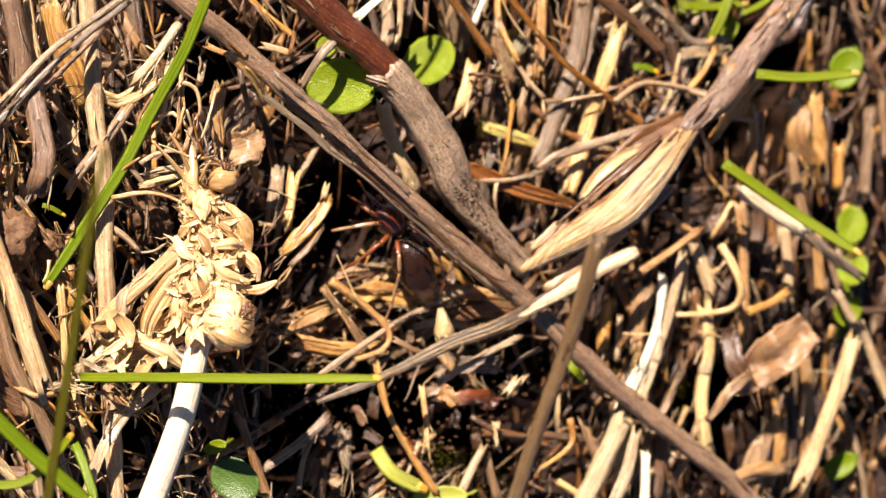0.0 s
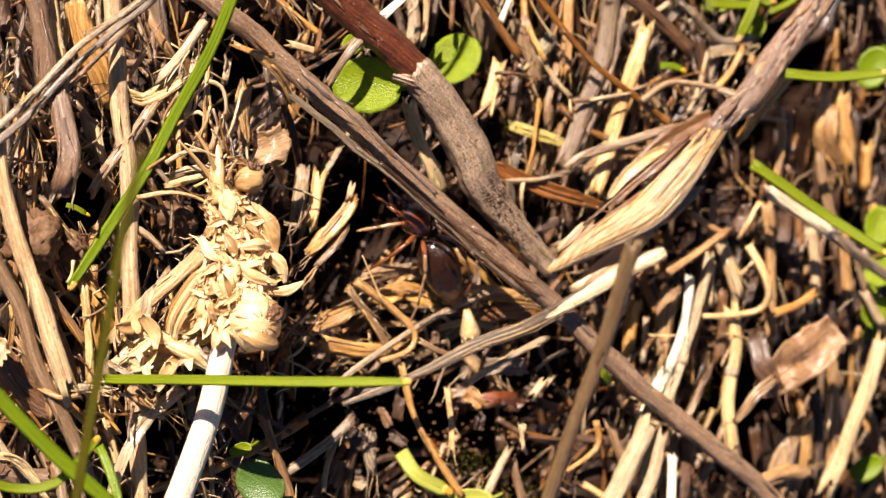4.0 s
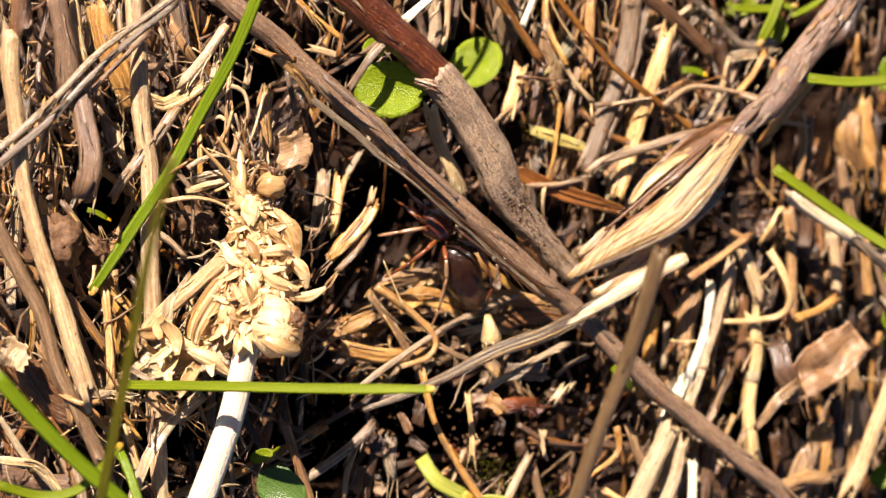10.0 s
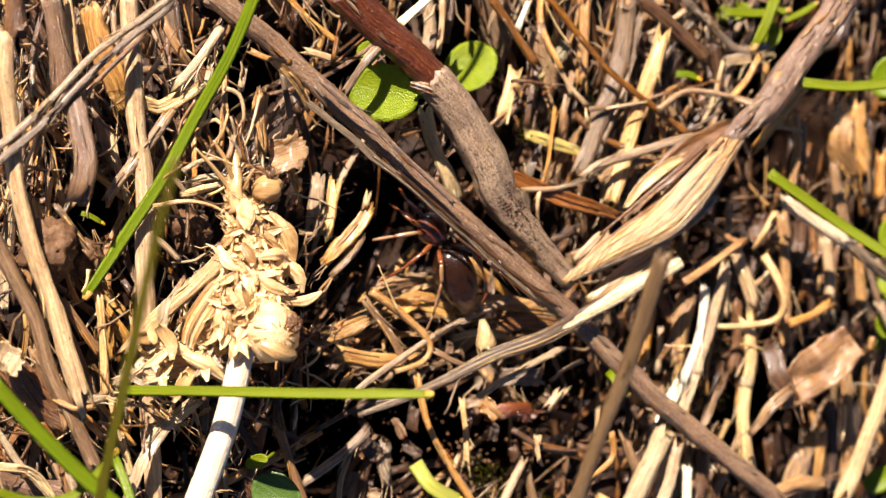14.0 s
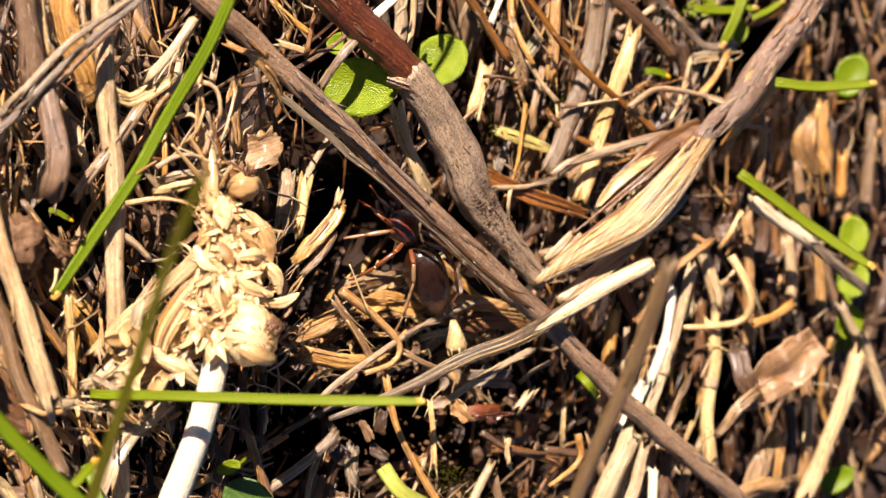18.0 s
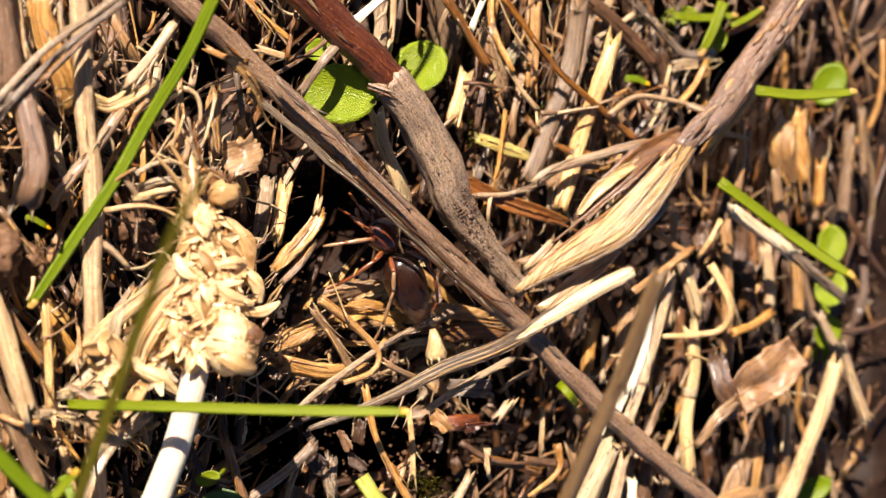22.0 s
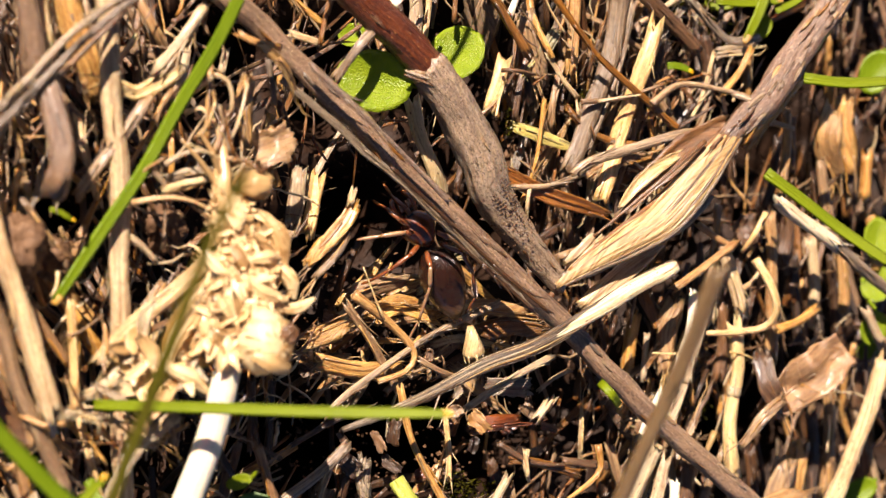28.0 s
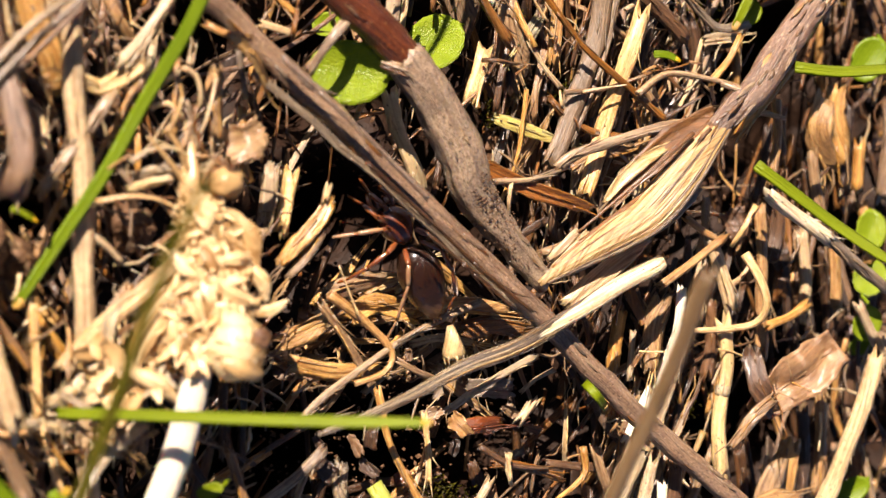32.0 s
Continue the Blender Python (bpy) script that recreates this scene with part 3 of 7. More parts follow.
# ---- ground ----
def ground():
    """Dark soil, rough under the litter, flat further off, out to the horizon."""
    steps = [-3000, -300, -20, -2.0, -0.5, -0.2, -0.12] + [-0.09 + 0.18 * i / 150 for i in range(151)] + [0.12, 0.2, 0.5, 2.0, 20, 300, 3000]
    k = len(steps)
    verts, uvs = [], []
    for x in steps:
        for y in steps:
            z = -0.0095
            if abs(x) < 0.1 and abs(y) < 0.1:
                z += 0.0022 * noise.noise((x * 110, y * 110, 0)) + 0.0011 * noise.noise((x * 380, y * 380, 4)) + 0.0006 * noise.noise((x * 1200, y * 1200, 8))
                hole = math.exp(-((x - HOLE[0] * MM) ** 2 + (y - HOLE[1] * MM) ** 2) / 0.009 ** 2)
                z -= 0.003 * hole
                for px, py, pr in PITS:
                    z -= 0.017 * math.exp(-((x - px * MM) ** 2 + (y - py * MM) ** 2) / (pr * MM) ** 2)
            verts.append((x, y, z))
            uvs.append((x * 1000, y * 1000))
    faces = [(i * k + j, (i + 1) * k + j, (i + 1) * k + j + 1, i * k + j + 1) for i in range(k - 1) for j in range(k - 1)]
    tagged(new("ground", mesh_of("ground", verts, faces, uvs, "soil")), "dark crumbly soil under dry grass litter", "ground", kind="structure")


HOLE = (-1.4, -2.2)
# pits put where gaps must go black: added depth that shades itself, litter skipped
PITS = ((33.2, 9.1, 2.0), (37.5, 10.4, 2.0), (42.0, 16.2, 2.0), (48.7, 10.7, 2.2), (36.1, 1.7, 1.8), (37.2, -13.2, 2.2), (39.8, -15.4, 2.2), (48.4, -11.0, 2.0), (49.9, -19.1, 2.4), (32.9, -15.6, 1.6), (44.2, 0.7, 2.0), (34.0, 9.0, 2.6), (38.5, 14.0, 2.6), (42.0, 9.5, 2.4), (31.0, 13.0, 2.0), (29.0, 19.5, 2.2), (35.5, 20.0, 2.4), (41.8, 18.8, 2.8), (37.0, 8.0, 2.6), (43.8, 5.5, 2.4), (7.7, -19.9, 2.6), (-4.5, -19.1, 3.2), (6.1, -17.8, 3.0), (-0.2, -15.3, 2.6), (9.8, -14.8, 2.0), (33.3, -17.6, 3.0), (-5.3, 13.0, 3.5), (2.6, 15.3, 4.2), (-8.5, -16.1, 5.0), (-3.5, -16.4, 3.5), (3.7, -16.0, 3.5), (11.7, -11.7, 3.0), (-11.4, -3.4, 3.2), (24.0, 1.0, 2.8), (33.6, -15.1, 4.5), (33.9, -19.7, 4.5), (37.5, -12.6, 3.5), (9.1, 0.6, 3.0), (-15.1, 15.1, 3.0), (36.3, 17.4, 3.5), (41.2, 15.9, 3.0), (5.9, 8.4, 2.5), (-23.3, -16.3, 3.0), (42.4, -3.4, 2.5), (-3.4, 2.6, 3.0), (27.5, 4.5, 2.5), (29.8, 9.1, 2.2), (-28.6, 2.7, 2.0), (-17.5, 11.8, 2.2))
ground()


def blob(name, size, seed, mat, rough=0.3, rings=8):
    """A lumpy rounded body, size = (x, y, z) half lengths."""
    bm = bmesh.new()
    bmesh.ops.create_icosphere(bm, subdivisions=4 if rough > 0.4 else 3, radius=1)
    verts = []
    for v in bm.verts:
        d = v.co.normalized()
        f = 1 + rough * noise.noise(d * 1.5 + Vector((seed, 0, 0))) + 0.5 * rough * noise.noise(d * 4 + Vector((0, seed, 0))) + 0.35 * rough * noise.noise(d * 11 + Vector((0, 0, seed)))
        v.co = Vector((d.x * size[0], d.y * size[1], d.z * size[2])) * f
        verts.append(v.co * MM)
    faces = [[v.index for v in f.verts] for f in bm.faces]
    uvs = [(v.co.x * 1.0, v.co.y * 1.0) for v in bm.verts]
    bm.free()
    return mesh_of(name, verts, faces, uvs, mat)


def clod(at, a, b, c, seed):
    put("soil_clod", blob("soil_clod", (a, b, c), seed, "clod", 0.5), at, "pale brown crumbly clod of soil", "soil clod", "soil clods")


def grit(name, spots, r, mat):
    """Many small angular grains in one mesh; spots yields their centres and sizes in millimetres."""
    verts, faces, uvs = [], [], []
    for p, size in spots:
        m = Euler((r.uniform(0, 6), r.uniform(0, 6), r.uniform(0, 6))).to_matrix()
        o = len(verts)
        for v in ((1, 0, 0), (-1, 0, 0), (0, 0.8, 0), (0, -0.8, 0), (0, 0, 0.7), (0, 0, -0.7)):
            q = p + m @ Vector(v) * (size * r.uniform(0.6, 1.3))
            verts.append(q * MM)
            uvs.append((q.x, q.y))
        faces += [(o + i, o + j, o + l) for i, j, l in ((0, 2, 4), (2, 1, 4), (1, 3, 4), (3, 0, 4), (2, 0, 5), (1, 2, 5), (3, 1, 5), (0, 3, 5))]
    return mesh_of(name, verts, faces, uvs, mat, False)


# ---- peeled sheath ----
def peeled_sheath(stem, blade):
    """A brown stem that opens below its knee into a broad pale sheath; stem and blade are lists of points."""
    line = uneven(spline(stem, 0.6), 0.25, 77)
    ob = put("peeled_sheath", loft(line, ring(18, 0.7, 0.06, 7), lambda s: 1.3 - 0.1 * s - 0.45 * max(0, s - 0.75) / 0.25, "blotched", "peeled_sheath", wobble=0.18, seed=21), line[0],
             "blotched brown stem opening into a broad pale fibrous sheath", "stem sheath")
    base = line[0]
    for k in range(34):
        i = rng.randrange(2, len(line) - 4)
        d = (line[i + 1] - line[i]).normalized()
        out = (UP + d.cross(UP) * rng.uniform(-1.3, 1.3)).normalized()
        a = line[i] + out * (0.98 if abs(out.dot(UP)) > 0.7 else 1.15)
        run = rng.uniform(0.8, 2.6)
        peel = spline([a - d * run * 0.5, a + out * 0.04, a + d * run * 0.5 + out * rng.uniform(-0.05, 0.25)], 0.3)
        thick = rng.uniform(0.08, 0.26)
        part("bark_strip", loft(peel, ring(6, 0.35, 0.2, k), lambda s: thick * math.sin(math.pi * (0.12 + 0.8 * s)), ("blotched", "bark", "tan", "brown", "grey")[k % 5], "bark_strip", origin=base, wobble=0.5, seed=k), ob)
    face = spline(blade, 0.45)
    n = len(face)
    wide = lambda s: 0.25 + 0.4 * (1 - s) + 0.95 * math.sin(math.pi * min(1, s)) ** 1.2
    part("blade", loft(face, crescent(23, 0.03, -0.38, 2), wide, "sheath", "blade", origin=base, wobble=0.1, seed=21, ragged=0.5), ob, "broad pale straw-coloured fibrous blade")

    def along(x, lift, s0, s1):
        out = []
        for i in range(int(s0 * (n - 1)), int(s1 * (n - 1)) + 1):
            s = i / (n - 1)
            d = (face[min(i + 1, n - 1)] - face[max(i - 1, 0)]).normalized()
            side = d.cross(UP).normalized()
            out.append(face[i] + side * (x * wide(s)) + side.cross(d) * ((-0.38 * x * x) * wide(s) + lift))
        return out

    for k in range(26):
        x = rng.uniform(-0.95, 0.95)
        s0 = rng.uniform(0.0, 0.6)
        thick = rng.uniform(0.03, 0.075)
        mat = ("sheath", "pale", "sheath", "tan", "sheath", "brown")[k % 6]
        part("fibre", loft(uneven(along(x, 0.04, s0, min(1.0, s0 + rng.uniform(0.2, 0.5))), 0.1, k), ring(6, 0.45, 0.2, k), lambda s: thick * (0.3 + math.sin(math.pi * s)), mat, "fibre", origin=base, wobble=0.4, seed=k), ob)
    part("rim", loft(uneven(along(-1.0, -0.05, 0.08, 0.98), 0.1, 5), ring(8, 0.6, 0.1, 5), lambda s: 0.16 + 0.08 * math.sin(math.pi * s), "grey", "rim", origin=base, wobble=0.3, seed=5), ob, "grey rolled edge")
    part("rim", loft(uneven(along(1.0, -0.05, 0.1, 0.95), 0.1, 6), ring(8, 0.6, 0.1, 6), lambda s: 0.13 + 0.06 * math.sin(math.pi * s), "brown", "rim", origin=base, wobble=0.3, seed=6), ob, "brown rolled edge")
    inner = spline([(23.4, 10.3, 1.2), (21.6, 9.3, 0.9), (18.4, 7.1, 0.5), (16.2, 5.2, 0), (14.6, 3.4, -0.4)], 0.5)
    part("inner_layer", loft(inner, crescent(9, 0.05, 0.5, 3), lambda s: 0.35 + 0.75 * math.sin(math.pi * min(1, 0.1 + 0.8 * s)), "brown", "inner_layer", origin=base, wobble=0.35, seed=31, ragged=1.0), ob, "reddish-brown inner layer")
    lip = spline([(19.6, 7.9, 0.6), (17.2, 6.7, 0.6), (15.2, 5.0, 0.2), (14.0, 3.4, -0.2)], 0.5)
    part("lip", loft(lip, crescent(7, 0.06, 0.4, 4), lambda s: 0.2 + 0.3 * math.sin(math.pi * s), "pale", "lip", origin=base, wobble=0.35, seed=32, ragged=1.0), ob, "pale torn lip")
    for k, (a, b) in enumerate((((12.8, 1.0, -0.6), (9.9, -1.9, -1.2)), ((12.2, 1.3, -1.0), (10.0, -0.9, -1.6)), ((18.0, 0.6, -0.6), (11.4, -4.4, -1.2)))):
        a, b = Vector(a), Vector(b)
        strip = uneven(spline([a, (a + b) / 2 + Vector((0, 0, 0.3)), b], 0.5), 0.2, 40 + k)
        part("tongue", loft(strip, crescent(9, 0.06, -0.3, k), lambda s: (0.42, 0.36, 0.8)[k] * (0.75 + 0.25 * math.sin(math.pi * s)), "sheath", "tongue", origin=base, wobble=0.25, seed=50 + k, ragged=0.9), ob, "pale torn tongue")
    return ob


# ---- moss ----
def moss(at, wide, seed):
    """A small cushion of pointed moss leaves."""
    r = random.Random(seed)
    verts, faces, uvs = [], [], []
    for k in range(110):
        a, d = r.uniform(0, 6.3), wide * math.sqrt(r.random())
        base = Vector((d * math.cos(a), d * math.sin(a), r.uniform(-1.2, 0.2)))
        tip = base + Vector((r.uniform(-0.5, 0.5), r.uniform(-0.5, 0.5), r.uniform(0.2, 0.7)))
        side = (tip - base).cross(Vector((r.uniform(-1, 1), r.uniform(-1, 1), 0.3))).normalized() * r.uniform(0.07, 0.14)
        mid = (base + tip) / 2 + Vector((0, 0, 0.08))
        o = len(verts)
        for p in (base, mid + side, tip, mid - side, mid - Vector((0, 0, 0.1))):
            verts.append(p * MM)
            uvs.append((p.x, p.y))
        faces += [(o, o + 1, o + 2), (o, o + 2, o + 3), (o, o + 4, o + 1), (o + 1, o + 4, o + 2), (o + 2, o + 4, o + 3), (o + 3, o + 4, o)]
    put("moss", mesh_of("moss", verts, faces, uvs, "moss"), at, "small yellow-green cushion of damp moss", "moss", kind="stuff")


# ---- dead leaf ----
def dead_leaf(at, long, wide, turn):
    """A dry tan leaf, folded along its midrib and curled."""
    across = Vector((0, 1, 0)).cross(UP).normalized()
    facing = Matrix((across, UP.cross(across), UP)).transposed().to_4x4() @ pose(0, 0, 0, 0, 0, turn)
    k, m = 26, 13
    verts, uvs, faces = [], [], []

    def at_uv(u, v):
        half = wide / 2 * max(0.05, math.sin(math.pi * (0.05 + 0.72 * u)) ** 0.55) * (1 + 0.22 * noise.noise((u * 5, 3, v)) + 0.08 * noise.noise((u * 17, 1, v)))
        x = (u - 0.5) * long
        z = 0.3 * abs(v) * half - 0.9 * (u - 0.5) ** 2 * long * 0.3 + 1.0 * noise.noise((u * 4, v * 1.5, 6)) + 0.1 * noise.noise((u * 16, v * 8, 2))
        return Vector((x, v * half, z))

    for layer in (0, 1):
        for i in range(k):
            for j in range(m):
                p = at_uv(i / (k - 1), -1 + 2 * j / (m - 1)) - Vector((0, 0, 0.1 * layer))
                verts.append(p * MM)
                uvs.append((p.x, p.y))
    for i in range(k - 1):
        for j in range(m - 1):
            q = (i * m + j, (i + 1) * m + j, (i + 1) * m + j + 1, i * m + j + 1)
            faces += [q, tuple(x + k * m for x in q[::-1])]
    edge = [(i, 0) for i in range(k - 1)] + [(k - 1, j) for j in range(m - 1)] + [(i, m - 1) for i in range(k - 1, 0, -1)] + [(0, j) for j in range(m - 1, 0, -1)]
    idx = [i * m + j for i, j in edge]
    for a, c in zip(idx, idx[1:] + idx[:1]):
        faces.append((c, a, a + k * m, c + k * m))
    ob = put("dead_leaf", mesh_of("dead_leaf", verts, faces, uvs, "deadleaf"), at, "curled tan dead leaf with a torn edge", "dead leaf")
    ob.matrix_basis = Matrix.Translation(Vector(at) * MM) @ facing
    rib = [at_uv(u, 0) + Vector((0, 0, 0.03)) for u in (0.02, 0.2, 0.4, 0.6, 0.8, 0.97)]
    part("midrib", loft(spline(rib, 0.5), ring(6, 0.7), lambda s: 0.16 * (1.2 - s), "tan", "midrib", origin=Vector((0, 0, 0)), up=Vector((0, 0, 1))), ob)
    for n in range(3):
        for sg in (-1, 1):
            u = 0.15 + 0.15 * n
            vein = [at_uv(u + 0.1 * f, sg * f * 0.9) + Vector((0, 0, 0.02)) for f in (0.05, 0.35, 0.65, 0.95)]
            part("vein", loft(spline(vein, 0.4), ring(5, 0.7), lambda s: 0.07 * (1.2 - s), "tan", "vein", origin=Vector((0, 0, 0)), up=Vector((0, 0, 1))), ob)
    return ob


# ---- round seed leaves ----
def seed_leaf(at, long, wide, turn, tilt, seed, mat="clover", label="small round bright green seed leaf"):
    k, m = 14, 6
    verts, uvs, faces = [], [], []
    for layer in (0, 1):
        verts.append((0, 0, -0.18 * layer * MM))
        uvs.append((0, 0))
        for i in range(1, m + 1):
            for j in range(k):
                a = 2 * math.pi * j / k
                f = i / m
                d = 1 + 0.07 * noise.noise((math.cos(a) * 1.3 + seed, math.sin(a) * 1.3, seed))
                x, y = f * long / 2 * math.cos(a) * d, f * wide / 2 * math.sin(a) * d
                z = 0.10 * wide * f * f + 0.04 * wide * abs(math.sin(a)) * f - layer * 0.2 * (1 - 0.75 * (i == m))
                verts.append((x * MM, y * MM, z * MM))
                uvs.append((x, y))
    half = 1 + m * k
    for layer in (0, 1):
        o = layer * half
        for j in range(k):
            f = (o, o + 1 + j, o + 1 + (j + 1) % k)
            faces.append(f if layer == 0 else f[::-1])
            for i in range(m - 1):
                a, b = o + 1 + i * k + j, o + 1 + i * k + (j + 1) % k
                f = (a, a + k, b + k, b)
                faces.append(f if layer == 0 else f[::-1])
    e = 1 + (m - 1) * k
    for j in range(k):
        a, b = e + j, e + (j + 1) % k
        faces.append((b, a, a + half, b + half))
    me = mesh_of("seed_leaf", verts, faces, uvs, mat)
    ob = put("seed_leaf", me, at, label, "leaf", "green seed leaves")
    across = Vector((0, 1, 0)).cross(UP).normalized()
    facing = Matrix((across, UP.cross(across), UP)).transposed().to_4x4()
    ob.matrix_basis = Matrix.Translation(Vector(at) * MM) @ facing @ pose(0, 0, 0, 0, 0, turn) @ pose(0, 0, 0, tilt[0], tilt[1], 0)
    petiole = [Vector((0.42 * long, 0, 0)), Vector((0.52 * long, 0, -0.5)), Vector((0.6 * long, 0.1, -1.6))]
    part("petiole", loft(spline(petiole, 0.3), ring(6, 0.7), lambda s: 0.2, mat, "petiole", origin=Vector((0, 0, 0)), up=Vector((0, 1, 0))), ob)
    return ob


# ---- dried flower head ----
def flower_head(neck, ball, stem):
    """A dried head of papery bracts on a white stalk: the spine from the neck down, the husk at its foot, and the stalk."""
    ball = Vector(ball)
    base = Vector(stem[-1])
    ob = tagged(new("dried_flower_head"), "dried straw-coloured flower head with papery bracts on a white stalk", "flower head")
    ob.location = base * MM
    axis = spline([Vector(q) for q in neck], 0.5)
    n = len(axis)
    prof = lambda s: 0.8 + 2.5 * math.sin(math.pi * 0.5 * min(1, 0.06 + 1.15 * s)) ** 1.3
    # core kept tan, so shade between the pale bracts is in its colour
    part("core", loft(axis, ring(14, 0.75, 0.12, 1), lambda s: 0.78 * prof(s), "papertan", "core", origin=base, wobble=0.35, seed=3), ob, "tan inner husk")
    zup = Vector((0, 0, 1))
    r = random.Random(23)
    shapes = []
    for k in range(12):
        ln = r.uniform(1.3, 2.6)
        bend, tip = r.uniform(-0.6, 0.6), r.uniform(-0.05, 0.4)
        bl = spline([Vector((0, 0, 0)), Vector((0.35 * ln, 0.25 * bend, 0.10 * ln)), Vector((0.7 * ln, 0.6 * bend, 0.13 * ln)), Vector((ln, bend, tip * ln))], 0.22)
        half, blunt = r.uniform(0.26, 0.52), r.uniform(0.0, 0.45)
        me = loft(bl, crescent(7, 0.07, r.choice((-0.5, 0.5, 0.75, -0.2, 0.35)), k), lambda s: half * (math.sin(math.pi * min(1, 0.2 + 0.55 * s)) * (1 - (1 - blunt) * max(0, s - 0.45) / 0.55)), "paper", "bract", up=zup, wobble=0.5, seed=k, ragged=0.9)
        me.shade_flat()
        shapes.append(me)
    tans = []
    for me in shapes[:4]:
        dull = me.copy()
        dull.materials[0] = MATS["papertan"]
        tans.append(dull)
    for k in range(430):
        s = 0.04 + 0.92 * r.random() ** 0.9
        i = min(n - 2, int(s * (n - 1)))
        d = (axis[i + 1] - axis[i]).normalized()
        side = d.cross(UP).normalized()
        up = side.cross(d)
        a = r.uniform(-1.7, 1.7)
        out = side * math.sin(a) + up * math.cos(a)
        tang = d.cross(out).normalized()
        p = axis[i] + out * (0.8 * prof(s) * r.uniform(0.8, 1.02))
        ang = r.gauss(0, 0.9) + (math.pi if r.random() < 0.4 else 0)
        lean = (d * math.cos(ang) + tang * math.sin(ang) + out * r.uniform(-0.1, 0.35)).normalized()
        zax = (out - lean * out.dot(lean)).normalized()
        m3 = Matrix.Rotation(r.uniform(-0.35, 0.35), 3, lean) @ Matrix((lean, zax.cross(lean), zax)).transposed()
        o = new("bract", r.choice(tans) if r.random() < 0.3 else r.choice(shapes))
        o.parent = ob
        f = r.uniform(0.42, 0.9)
        o.matrix_basis = Matrix.Translation((p - base) * MM) @ m3.to_4x4() @ Matrix.Diagonal((f, f, f, 1))

    def bract(half, *pts, mat="paper", curl=-0.5, label=""):
        ln = spline([Vector(q) for q in pts], 0.3)
        me = loft(ln, crescent(9, 0.06, curl, len(pts)), lambda s: half * math.sin(math.pi * (0.14 + 0.8 * s)) ** 0.8, mat, "bract", origin=base, wobble=0.35, seed=int(10 * half), ragged=0.9)
        me.shade_flat()
        part("bract", me, ob, label)

    bract(0.75, (-20.7, 3.9, 4.2), (-20.7, 3.0, 5.0), (-20.6, 1.8, 5.2), label="smooth whitish bract")
    bract(0.42, (-22.6, 0.4, 4.6), (-22.2, -0.7, 5.2), (-21.4, -1.3, 5.4))
    bract(0.48, (-19.7, -0.3, 5.6), (-18.6, -0.1, 6.0), (-17.4, -0.3, 5.4))
    bract(0.5, (-20.2, -1.5, 5.8), (-19.1, -2.5, 6.3), (-17.2, -3.1, 6.0), label="smooth whitish bract")
    bract(0.62, (-18.4, 2.9, 3.8), (-17.3, 1.3, 4.6), (-16.8, -0.9, 4.6), mat="papertan")
    bract(0.5, (-17.8, -0.6, 4.8), (-16.7, -1.6, 5.2), (-16.2, -3.0, 4.8))
    bract(0.4, (-17.6, -3.7, 5.6), (-16.2, -3.6, 5.6), (-14.8, -3.0, 5.2))
    bract(0.7, (-21.2, -5.4, 5.6), (-21.3, -6.6, 5.8), (-21.5, -8.0, 5.0), label="smooth whitish bract")
    bract(0.45, (-26.8, -6.8, 2.4), (-25.6, -7.0, 3.2), (-24.2, -7.7, 3.4))
    bract(0.5, (-24.9, -7.6, 3.4), (-23.4, -8.3, 3.8), (-21.7, -9.6, 3.2))
    bract(0.4, (-20.9, 0.6, 5.3), (-20.5, -0.2, 5.8), (-20.3, -1.1, 5.8), mat="papertan", curl=0.5)
    bract(0.8, (-21.1, -1.2, 5.2), (-21.0, -2.5, 5.9), (-21.0, -4.0, 5.6))
    bract(0.7, (-22.2, -3.4, 4.4), (-22.4, -4.8, 4.8), (-22.6, -6.4, 4.2))
    bract(0.6, (-19.8, -3.1, 6.2), (-20.0, -4.3, 6.6), (-20.3, -5.6, 6.2))
    for k in range(7):
        f = k / 6
        off = Vector((-0.55 * f + 0.3, -0.15 + 0.5 * f, 0.9 - 1.3 * f))
        ln = spline([Vector((-21.5, -1.6, 3.2)) + off, Vector((-22.9, -3.4, 3.0)) + off * 1.15, Vector((-24.2, -5.7, 2.3)) + off * 1.2, Vector((-24.4, -7.0, 1.6)) + off], 0.4)
        part("bract", loft(ln, crescent(7, 0.08, 0.4, k), lambda s: 0.19 * math.sin(math.pi * (0.12 + 0.74 * s)), ("papertan", "paper", "tan")[k % 3], "bract", origin=base, wobble=0.25, seed=k), ob)
    part("bud", blob("bud", (1.15, 1.05, 1.05), 5, "papertan", 0.22), ob, "round tan bud", at=Vector((-18.4, 4.8, 3.4)) - base)
    for k in range(7):
        a = 0.9 * k
        ln = [Vector((-18.4, 5.3, 3.9)), Vector((-18.4 + 0.35 * math.cos(a), 5.9, 4.1 + 0.3 * math.sin(a))), Vector((-18.4 + 0.6 * math.cos(a), 6.4, 4.0 + 0.5 * math.sin(a)))]
        part("fibre", loft(spline(ln, 0.2), ring(5), lambda s: 0.13 * (1.1 - s), "brown", "fibre", origin=base, seed=k), ob)
    part("neck", loft(spline([Vector((-20.9, 8.6, 2.6)), Vector((-20.8, 6.5, 3.0)), Vector((-20.9, 4.6, 3.4)), Vector((-20.7, 3.0, 3.6))], 0.35), ring(12, 0.8, 0.22, 8), lambda s: 0.28 + 0.6 * s, "papertan", "neck", origin=base, wobble=0.5, seed=14), ob, "frayed brownish neck")
